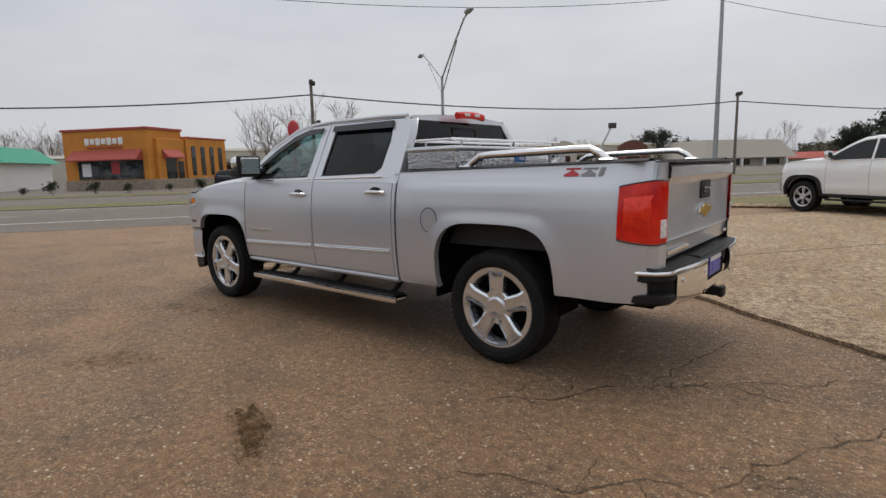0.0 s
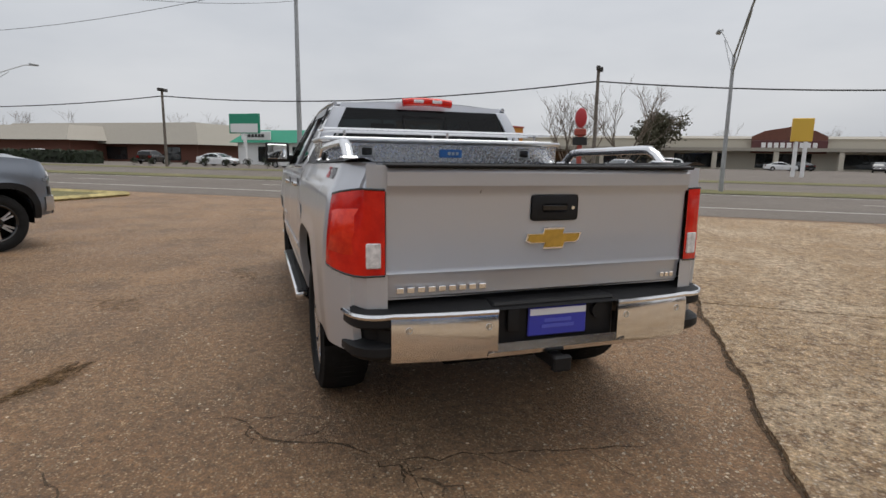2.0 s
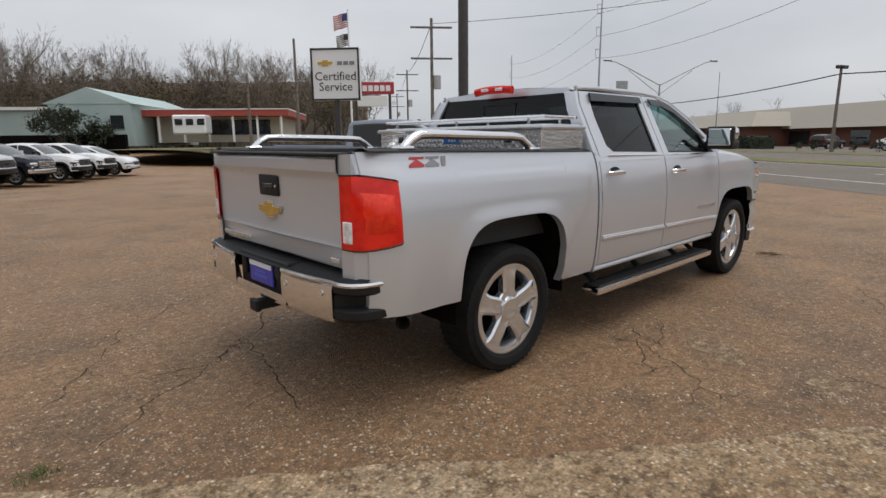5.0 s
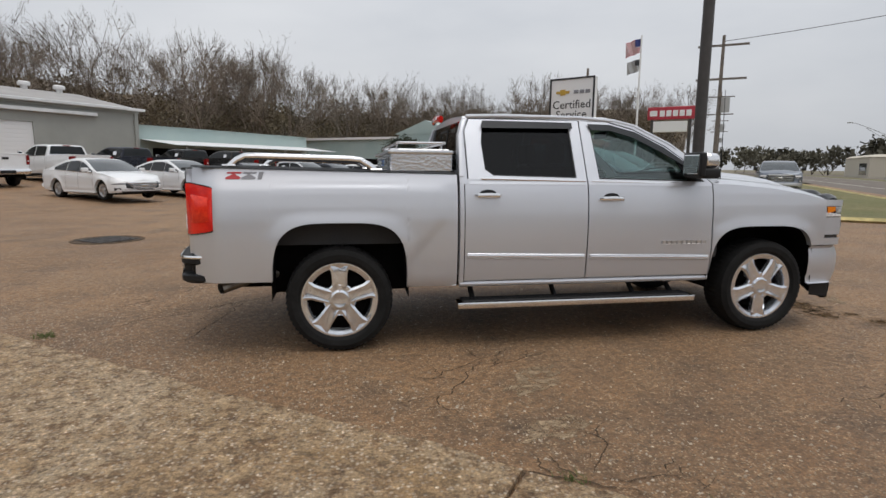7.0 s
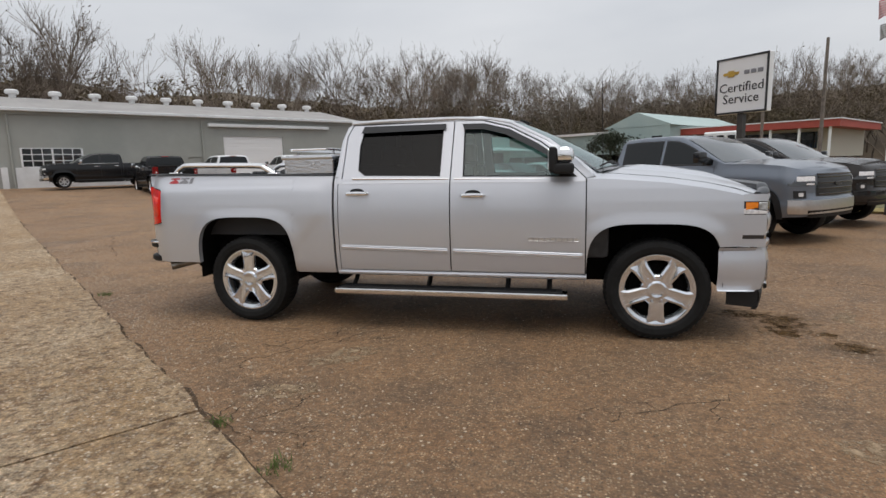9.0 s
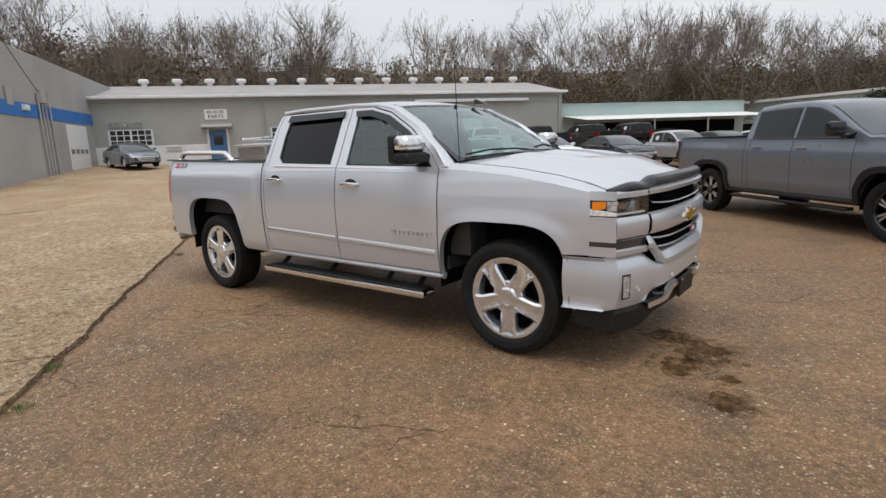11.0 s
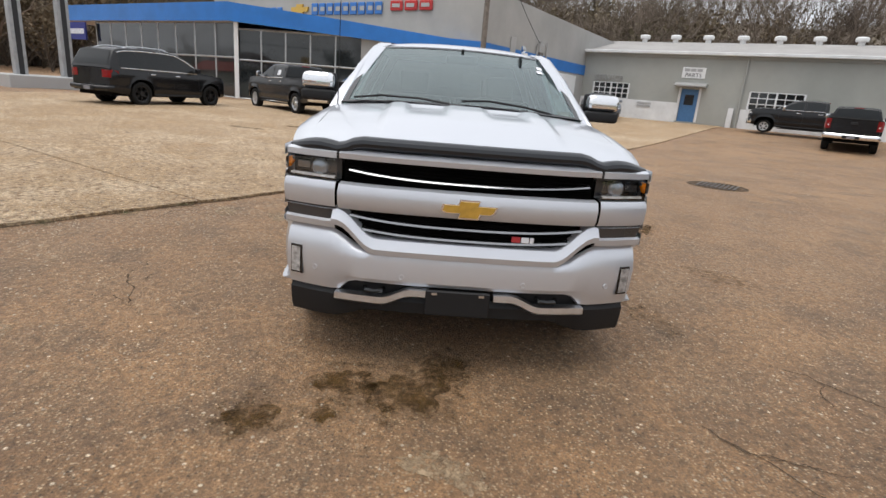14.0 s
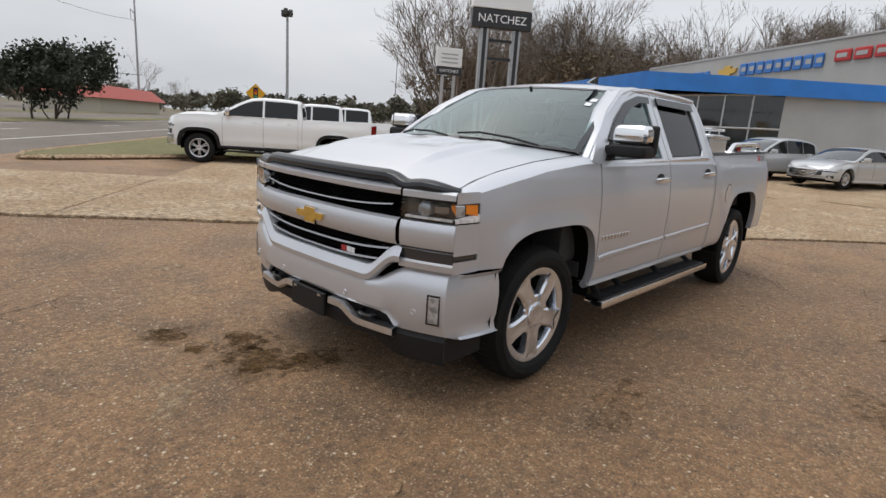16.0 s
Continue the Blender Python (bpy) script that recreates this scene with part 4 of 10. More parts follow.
for k in range(3):
    b = B()
    y0 = 0.0 - k * 0.03
    box(b, 0.386, 0.391, y0 - 0.022, y0, 1.422, 1.445, 0.002)
    part("badge_mark", b, M["alu"], bd)

# ---- front end ----
M["brightbar"] = mat("bright_grille_bar", (0.30, 0.30, 0.31), 0.14, 0.95)
b = B()  # silver nose band under the hood
band(b, -0.66, 0.66, [(1.120, -0.03), (1.124, 0.0), (1.15, 0.004), (1.168, -0.03), (1.172, -0.09)])
part("nose_panel", b, M["silver"], truck)
b = B()
band(b, -0.655, 0.655, [(0.868, -0.03), (0.874, 0.006), (0.90, 0.022), (0.96, 0.026), (0.998, 0.012), (1.008, -0.02)])
part("grille_bar", b, M["silver"], truck)
b = B()
band(b, -0.66, 0.66, [(1.0, -0.075), (1.13, -0.07)])
band(b, -0.66, 0.66, [(0.66, -0.06), (0.90, -0.06)])
for zz in (1.024, 1.040, 1.058, 1.074, 1.09, 1.106):
    band(b, -0.64, 0.64, [(zz, -0.072), (zz + 0.002, -0.05), (zz + 0.006, -0.072)])
for zz in (0.745, 0.765, 0.785, 0.805, 0.825, 0.845):
    band(b, -0.60, 0.60, [(zz, -0.058), (zz + 0.002, -0.035), (zz + 0.007, -0.058)])
grille = part("grille", b, M["under"], truck, "black slatted grille with chrome bars")
for z0, y0, w in ((1.052, 0.61, 0.009), (0.824, 0.60, 0.012), (0.764, 0.56, 0.012)):
    b = B()
    zf = lambda y: z0 + 0.018 * (abs(y) / 0.6) ** 3 - 0.010 * (1 - (abs(y) / 0.6) ** 2)
    band(b, -y0, y0, [(lambda y: zf(y) - w * (0.6 + 0.9 * sstep(0.35, 0.6, abs(y))), -0.045), (lambda y: zf(y) - w * 0.4, -0.006), (lambda y: zf(y) + w * 0.4, -0.012), (lambda y: zf(y) + w * (0.6 + 0.6 * sstep(0.35, 0.6, abs(y))), -0.045)])
    part("chrome_bar", b, M["brightbar"], grille)
# silver surround below and beside the lower grille
b = B()
zu = lambda y: 0.738 + 0.135 * sstep(0.46, 0.66, abs(y))
band(b, -0.685, 0.685, [(lambda y: zu(y) + 0.002, -0.05), (lambda y: zu(y) - 0.006, 0.0), (lambda y: zu(y) - 0.055, 0.026), (lambda y: zu(y) - 0.085, 0.02), (lambda y: zu(y) - 0.095, -0.01)], 44)
part("grille_surround", b, M["silver"], truck)
b = B()
emblem(b, 0.285, 0.098, 0.012)
fb = part("front_emblem", b, M["chrome"], truck, m=front_pose(xf(0) + 0.022, 0.0, 0.908))
b = B()
emblem(b, 0.262, 0.080, 0.008)
part("emblem_face", b, M["gold"], fb, "gold emblem face", m=Matrix.Translation((0, 0, 0.010)))
for k, (w, colour) in enumerate(((0.045, "redprint"), (0.040, "whitecard"), (0.02, "whitecard"))):
    b = B()
    y0 = 0.235 + (0, 0.05, 0.095)[k]
    box(b, xf(0.3) - 0.02, xf(0.3) - 0.012, y0, y0 + w, 0.745, 0.775, 0.002)
    part("grille_badge_bar", b, M[colour], grille)

for s in (-1, 1):
    # headlamp: dark housing, lens, projector, amber marker, clear cover
    ya, yb = s * 0.668, s * 0.942
    b = B()
    band(b, ya, yb, [(1.012, -0.06), (1.118, -0.06)], 10)
    band(b, ya, yb, [(1.010, 0.0), (1.012, -0.06)], 10)
    band(b, ya, yb, [(1.118, -0.06), (lambda y: 1.122 - 0.03 * (abs(y) - 0.66), 0.0)], 10)
    hl = part("headlamp", b, M["lamp_dark"], truck, "dark headlamp with projector and amber marker")
    for yy in (0.775,):
        b = B()
        cx, cy = plan(s * yy, s * yy, 1, -0.035)[0]
        lathe(b, [(-0.03, 0.045), (0.0, 0.043), (0.01, 0.036), (0.016, 0.024), (0.018, 0.001)], 20, Matrix.Translation((cx, cy, 1.046)) @ Matrix.Rotation(radians(-90), 4, "Z"))
        part("projector", b, mat("projector_glass", (0.30, 0.32, 0.35), 0.05, 0.6, coat=1.0), hl)
    b = B()
    band(b, s * 0.69, s * 0.90, [(1.030, -0.05), (1.034, -0.03), (1.040, -0.05)], 8)
    band(b, s * 0.69, s * 0.90, [(1.094, -0.05), (1.097, -0.03), (1.101, -0.05)], 8)
    band(b, s * 0.83, s * 0.90, [(1.05, -0.05), (1.053, -0.03), (1.085, -0.03), (1.088, -0.05)], 4)
    part("chrome_accent", b, M["brightbar"], hl)
    b = B()
    band(b, s * 0.685, s * 0.925, [(1.018, -0.03), (1.019, -0.008), (1.028, -0.008), (1.030, -0.03)], 8)
    part("running_light", b, M["whitelens"], hl, "white daytime running light strip")
    b = B()
    band(b, s * 0.915, s * 0.940, [(lambda y: 1.085 - 1.6 * (abs(y) - 0.915), -0.03), (lambda y: 1.087 - 1.6 * (abs(y) - 0.915), -0.010), (1.100, -0.010), (1.105, -0.03)], 4)
    part("amber_marker", b, M["amber"], hl, "amber side marker")
    b = B()
    band(b, ya, yb, [(1.012, 0.0), (1.06, 0.006), (lambda y: 1.118 - 0.03 * (abs(y) - 0.66), 0.002)], 10)
    cv = part("lamp_cover", b, M["lamp_glass"], hl)
    cv.visible_shadow = False
    # silver cheek below the lamp, dark lower slot and sill
    b = B()
    band(b, s * 0.672, s * 0.945, [(0.872, -0.03), (0.876, 0.004), (0.90, 0.014), (0.96, 0.018), (0.985, 0.014), (1.004, 0.004), (1.008, -0.03)], 14)
    band(b, s * 0.672, s * 0.945, [(0.764, -0.03), (0.768, 0.006), (0.80, 0.012), (0.812, -0.01)], 14)
    band(b, s * 0.672, s * 0.938, [(1.118, -0.03), (1.122, 0.002), (1.150, 0.002), (1.162, -0.02)], 14)
    part("fascia_cheek", b, M["silver"], truck)
    b = B()
    band(b, s * 0.672, s * 0.938, [(0.808, -0.03), (0.81, -0.004), (0.868, -0.002), (0.872, -0.03)], 14)
    part("lower_lamp_slot", b, M["lamp_dark"], truck)
    b = B()
    band(b, s * 0.675, s * 0.95, [(0.862, 0.0), (0.8645, 0.007), (0.868, 0.0)], 14)
    part("slot_trim", b, M["chrome"], truck)
    # closing strip from the fascia corner to the wing
    cx, cy = plan(s * 0.945, s * 0.945, 1, 0.012)[0]
    for za, zb in ((0.744, 0.806), (0.836, 0.990), (1.090, 1.145)):
        b = B()
        grid(b, lambda i, j: (cx + (4.236 - cx) * i / 3, s * (abs(cy) + (half(4.236, za + (zb - za) * j) - abs(cy)) * i / 3), za + (zb - za) * j), 3, 1)
        part("corner_panel", b, M["silver"], truck)
    b = B()
    grid(b, lambda i, j: (cx - 0.01 + (4.228 - cx) * i / 3, s * (abs(cy) - 0.012 + (half(4.236, 0.9) - abs(cy)) * i / 3), 0.78 + 0.33 * j), 3, 1)
    part("corner_backing", b, M["lamp_dark"], truck)
    def side_lamp(f, z, out):
        return (cx + (4.238 - cx) * f, s * (abs(cy) + (half(4.238, z) - abs(cy)) * f + out), z)
    b = B()
    grid(b, lambda i, j: side_lamp(i / 4, (0.992, 0.996, 1.012 + 0.022 * i / 4, 1.016 + 0.022 * i / 4)[j], (-0.012, -0.003, -0.003, -0.012)[j]), 4, 3)
    part("running_light", b, M["whitelens"], hl, "white daytime running light strip")
    b = B()
    grid(b, lambda i, j: side_lamp(0.0 + 0.36 * i / 3, (1.024, 1.030, 1.078, 1.084)[j], (-0.012, -0.004, -0.004, -0.012)[j]), 3, 3)
    part("lamp_reflector", b, M["foglens"], hl)
    b = B()
    grid(b, lambda i, j: side_lamp(0.40 + 0.50 * i / 3, (1.040 - 0.006 * i, 1.044 - 0.006 * i, 1.080, 1.085)[j], (-0.012, -0.003, -0.003, -0.012)[j]), 3, 3)
    part("side_marker", b, M["amber"], hl, "amber side marker")
    # fog lamp
    b = B()
    band(b, s * 0.838, s * 0.902, [(0.492, 0.004), (0.496, 0.021), (0.650, 0.021), (0.654, 0.004)], 4)
    fl = part("fog_lamp", b, M["gloss_black"], truck, "upright fog lamp in a black surround")
    b = B()
    band(b, s * 0.848, s * 0.897, [(0.502, 0.014), (0.506, 0.024), (0.57, 0.025), (0.638, 0.0235), (0.643, 0.014)], 4)
    part("fog_lens", b, M["foglens"], fl)
# bumper, wrapped round to the wheel arches
b = B()
bz = [(0.425, -0.035), (0.432, -0.012), (0.47, 0.0), (0.52, 0.014), (0.62, 0.020), (0.68, 0.014), (0.735, -0.004), (0.762, -0.03)]
def bump_path():
    pts = [(4.075, -0.976, 0), (4.18, -0.970, 0), (4.28, -0.958, 0), (4.34, -0.944, 0)]
    for y in np.linspace(-0.925, 0.925, 41):
        pts.append((xf(y), y, 1))
    return pts + [(x, -y, f) for x, y, f in pts[3::-1]]
cols = []
for x, y, front in bump_path():
    col = []
    for z, off in [(q - 0.02, o) for q, o in bz]:
        a = abs(y)
        if front:
            zz = z
            if z > 0.65:  # dips under the grille surround
                zz = z - 0.105 * (1 - sstep(0.50, 0.72, a)) * (z - 0.62) / 0.14
            if z < 0.45:
                zz = z + 0.062 * sstep(0.66, 0.58, a)
            px, py = plan(y, y, 1, off)[0]
            col.append(b.verts.new((px, py, zz)))
        else:
            col.append(b.verts.new((x, y + math.copysign(off, y), z)))
    cols.append(col)
for a, c in zip(cols, cols[1:]):
    for j in range(len(bz) - 1):
        b.faces.new((a[j], c[j], c[j + 1], a[j + 1]))
fbump = part("front_bumper", b, M["silver"], truck, "silver painted front bumper", 40)
for y in (-0.77, -0.315, 0.315, 0.77):
    b = B()
    px, py = plan(y, y, 1, 0.016)[0]
    lathe(b, [(0, 0.015), (0.004, 0.014), (0.004, 0.011), (0.002, 0.010), (0.002, 0.001)], 14, Matrix.Translation((px, py, 0.525)) @ Matrix.Rotation(math.atan2(0.57 * y * abs(y), 1) - radians(90), 4, "Z"))
    part("parking_sensor", b, M["silver"], fbump)
b = B()
band(b, -0.64, 0.64, [(0.33, -0.06), (0.50, -0.05)])
zd = lambda y: 0.262 + 0.075 * sstep(0.72, 0.42, abs(y))
band(b, -0.925, 0.925, [(zd, -0.07), (lambda y: zd(y) + 0.007, -0.03), (0.34, -0.015), (0.40, -0.012), (0.432, -0.03)])
for s in (-1, 1):
    grid(b, lambda i, j: (4.15 + (xf(0.925) - 0.02 - 4.15) * i / 4, s * (0.955 - 0.038 * i / 4), 0.262 + 0.03 * (1 - i / 4) + (0.145 - 0.03 * (1 - i / 4)) * j), 4, 1)
part("air_dam", b, M["plastic"], truck, "black lower air dam")
for s in (-1, 1):
    b = B()
    band(b, s * 0.17, s * 0.66, [(lambda y: 0.385 + 0.055 * sstep(0.42, 0.26, abs(y)) - 0.006, 0.0), (lambda y: 0.392 + 0.055 * sstep(0.42, 0.26, abs(y)), 0.022), (lambda y: 0.425 + 0.055 * sstep(0.42, 0.26, abs(y)), 0.018), (lambda y: 0.430 + 0.055 * sstep(0.42, 0.26, abs(y)), -0.02)], 20)
    part("skid_trim", b, M["alu"], fbump, "bright skid trim")
for s in (-1, 1):
    b = B()
    cx, cy = plan(s * 0.46, s * 0.46, 1, -0.02)[0]
    sweep(b, [(cx - 0.02, cy - 0.05, 0.435), (cx + 0.02, cy - 0.04, 0.435), (cx + 0.03, cy, 0.435), (cx + 0.02, cy + 0.04, 0.435), (cx - 0.02, cy + 0.05, 0.435)], 0.012, seg=8)
    part("tow_hook", b, M["gloss_black"], fbump)
b = B()
box(b, xf(0) + 0.012, xf(0) + 0.034, -0.185, 0.150, 0.335, 0.472, 0.006)
pb = part("plate_bracket", b, M["plastic"], fbump)
for y in (-0.14, 0.105):
    b = B()
    box(b, xf(0) + 0.033, xf(0) + 0.038, y - 0.014, y + 0.014, 0.450, 0.462)
    part("bracket_screw", b, M["alu"], pb)
# dark wavy bug deflector on the hood edge
b = B()
pts = []
for y in np.linspace(-0.915, 0.915, 45):
    a = abs(y)
    pts.append((xf(y * 0.97) - 0.055 - 0.03 * sstep(0.8, 0.95, a), y, 1.158 + 0.026 * sstep(0.66, 0.54, a) - 0.012 * math.exp(-((a - 0.66) / 0.05) ** 2) - 0.022 * sstep(0.75, 0.95, a)))
sweep(b, pts, [0.030 + 0.014 * sstep(0.95, 0.8, abs(p[1])) for p in pts], [0.019 + 0.015 * sstep(0.95, 0.8, abs(p[1])) for p in pts], 12)
part("bug_deflector", b, M["smoke"], truck, "smoked plastic bug deflector")

# ---- cabin interior ----
b = B()
box(b, 0.97, 3.1, -0.90, 0.90, 0.52, 0.62)
box(b, 2.95, 3.28, -0.86, 0.86, 0.62, 1.30, 0.05, seg=2)
box(b, 2.78, 3.0, -0.84, 0.84, 1.05, 1.27, 0.05, seg=2)
box(b, 1.95, 2.75, -0.14, 0.14, 0.62, 0.95, 0.04, seg=2)
part("dashboard", b, M["interior"], truck)
for nm, x, y in (("front_seat", 1.98, 0.40), ("front_seat", 1.98, -0.40), ("rear_seat", 1.16, 0.42), ("rear_seat", 1.16, -0.42)):
    b = B()
    w = 0.27 if nm == "front_seat" else 0.40
    box(b, x, x + 0.52, y - w, y + w, 0.72, 0.88, 0.05, seg=3)
    box(b, x - 0.10, x + 0.05, y - w, y + w, 0.80, 1.42, 0.05, seg=3)
    box(b, x - 0.12, x - 0.02, y - 0.13, y + 0.13, 1.44, 1.63, 0.035, seg=3)
    part(nm, b, M["leather"], truck)
b = B()
cpt, ax = Vector((2.68, 0.40, 1.20)), Vector((-0.92, 0, 0.40))
n1, n2 = Vector((0, 1, 0)), Vector((0.40, 0, 0.92))
sweep(b, [cpt + 0.19 * (n1 * math.cos(a) + n2 * math.sin(a)) for a in np.linspace(0, 2 * math.pi, 25)], 0.016, seg=8, caps=False)
sweep(b, [cpt - n1 * 0.18, cpt + n1 * 0.18], 0.018, seg=6)
sweep(b, [cpt, cpt - ax * 0.25], 0.035, seg=8)
part("steering_wheel", b, M["leather"], truck)
b = B()
grid(b, lambda i, j: (1.02 + 1.34 * i / 6, 0.68 * (j / 6 * 2 - 1), 1.832 - 0.04 * (j / 6 * 2 - 1) ** 2), 6, 6)
part("headliner", b, mat("headliner_cloth", (0.30, 0.29, 0.28), 0.9), truck)
b = B()
box(b, 2.52, 2.55, -0.13, 0.13, 1.685, 1.755, 0.015, seg=2)
sweep(b, [(2.54, 0, 1.75), (2.56, 0, 1.80)], 0.012, seg=6)
part("rear_view_mirror", b, M["plastic"], truck)

for x, y in ((0.0, 0.852), (0.0, -0.852), (3.645, 0.852), (3.645, -0.852)):
    add_wheel(truck, "chrome", x, y, 0.407 - LIFT, 36 if x > 1 else 0)


# ---- other vehicles ----
M["darkglass"] = mat("dark_auto_glass", (0.012, 0.014, 0.016), 0.04, coat=0.3)
M["grille_black"] = mat("grille_black", (0.012, 0.012, 0.013), 0.35)
M["sideglass"] = mat("dark_side_glass", (0.010, 0.012, 0.013), 0.03, spec=0.35)
M["frontglass"] = mat("windscreen_glass", (0.045, 0.055, 0.06), 0.04, coat=0.5, var=0.3, scale=1.2)
KINDS = {
    # x from the rear axle; top: side edge of the lower body; line: roofline; panes: side windows; dx: how far the nose stands back at a height
    "pickup": dict(rear=-1.18, front=4.68, hw=1.01, wb=3.75, low=0.46, R=0.41, arch=0.085, square=3.2, fd=0.46, fn=2.9, rd=0.10, bed=0.93,
                   top=[(-1.18, 1.385), (0.93, 1.355), (3.1, 1.33), (3.35, 1.345), (3.9, 1.335), (4.3, 1.30), (4.55, 1.245), (4.68, 1.19)],
                   line=[(0.93, 1.33), (0.945, 1.56), (0.99, 1.80), (1.07, 1.868), (1.5, 1.897), (2.05, 1.897), (2.35, 1.862), (2.62, 1.745), (2.95, 1.555), (3.32, 1.34)],
                   panes=((1.10, 1.96), (2.06, 3.06)), wind=(2.46, 3.27), back=(0.936, 1.00), wr=0.715,
                   nose=[(0.40, -0.03), (0.50, 0.03), (0.74, 0.035), (0.80, -0.01), (1.05, -0.015), (1.16, -0.04), (1.25, -0.10)]),
    "suv": dict(rear=-1.12, front=4.02, hw=0.99, wb=3.07, low=0.36, R=0.40, arch=0.075, square=2.6, fd=0.42, fn=2.6, rd=0.16, bed=None,
                top=[(-1.12, 1.17), (-0.9, 1.21), (2.5, 1.19), (2.75, 1.20), (3.4, 1.15), (3.8, 1.06), (4.02, 0.95)],
                line=[(-1.10, 1.15), (-1.04, 1.40), (-0.86, 1.74), (-0.6, 1.83), (0.2, 1.885), (1.2, 1.88), (1.65, 1.83), (2.05, 1.66), (2.72, 1.21)],
                panes=((-0.72, 0.26), (0.34, 1.30), (1.38, 2.42)), wind=(1.78, 2.66), back=(-1.07, -0.86), wr=0.70,
                nose=[(0.30, -0.02), (0.42, 0.02), (0.60, 0.02), (0.72, 0.0), (0.95, -0.03), (1.05, -0.09)]),
    "crossover": dict(rear=-0.86, front=3.64, hw=0.92, wb=2.69, low=0.32, R=0.35, arch=0.06, square=2.3, fd=0.48, fn=2.4, rd=0.18, bed=None,
                      top=[(-0.86, 1.06), (-0.7, 1.10), (2.1, 1.03), (2.4, 1.04), (3.0, 0.98), (3.4, 0.89), (3.64, 0.78)],
                      line=[(-0.84, 1.05), (-0.74, 1.28), (-0.56, 1.50), (-0.3, 1.59), (0.3, 1.655), (1.0, 1.65), (1.35, 1.59), (1.75, 1.42), (2.42, 1.05)],
                      panes=((-0.50, 0.12), (0.19, 0.98), (1.05, 2.10)), wind=(1.45, 2.36), back=(-0.79, -0.58), wr=0.64,
                      nose=[(0.26, -0.03), (0.36, 0.02), (0.52, 0.03), (0.62, 0.0), (0.80, -0.05), (0.86, -0.12)]),
    "sedan": dict(rear=-1.05, front=3.85, hw=0.925, wb=2.83, low=0.255, R=0.338, arch=0.045, square=2.1, fd=0.60, fn=2.3, rd=0.22, bed=None,
                  top=[(-1.05, 0.98), (-0.85, 1.035), (-0.2, 1.03), (1.0, 0.985), (2.1, 0.945), (2.5, 0.95), (3.1, 0.885), (3.55, 0.79), (3.85, 0.67)],
                  line=[(-0.70, 1.03), (-0.40, 1.13), (0.0, 1.28), (0.35, 1.385), (0.75, 1.445), (1.15, 1.455), (1.45, 1.425), (1.80, 1.31), (2.2, 1.115), (2.52, 0.95)],
                  panes=((-0.16, 0.60), (0.67, 1.40), (1.46, 2.26)), wind=(1.52, 2.46), back=(-0.56, 0.24), wr=0.60,
                  nose=[(0.20, -0.05), (0.30, 0.01), (0.46, 0.03), (0.56, 0.0), (0.68, -0.06), (0.74, -0.14)]),
}
KINDS["compact"] = dict(KINDS["pickup"], rear=-1.14, front=4.06, hw=0.925, wb=3.20, low=0.42, R=0.37,
                        top=[(-1.14, 1.24), (0.62, 1.22), (2.6, 1.19), (2.8, 1.205), (3.4, 1.18), (3.75, 1.12), (3.95, 1.06), (4.06, 1.0)], bed=0.62,
                        line=[(0.62, 1.20), (0.635, 1.42), (0.68, 1.64), (0.76, 1.71), (1.2, 1.765), (1.7, 1.765), (1.95, 1.725), (2.25, 1.58), (2.78, 1.20)],
                        panes=((0.80, 1.50), (1.58, 2.50)), wind=(2.05, 2.72), back=(0.628, 0.69), wr=0.65,
                        nose=[(0.36, -0.03), (0.46, 0.03), (0.64, 0.035), (0.70, -0.01), (0.92, -0.02), (1.02, -0.06), (1.08, -0.11)])


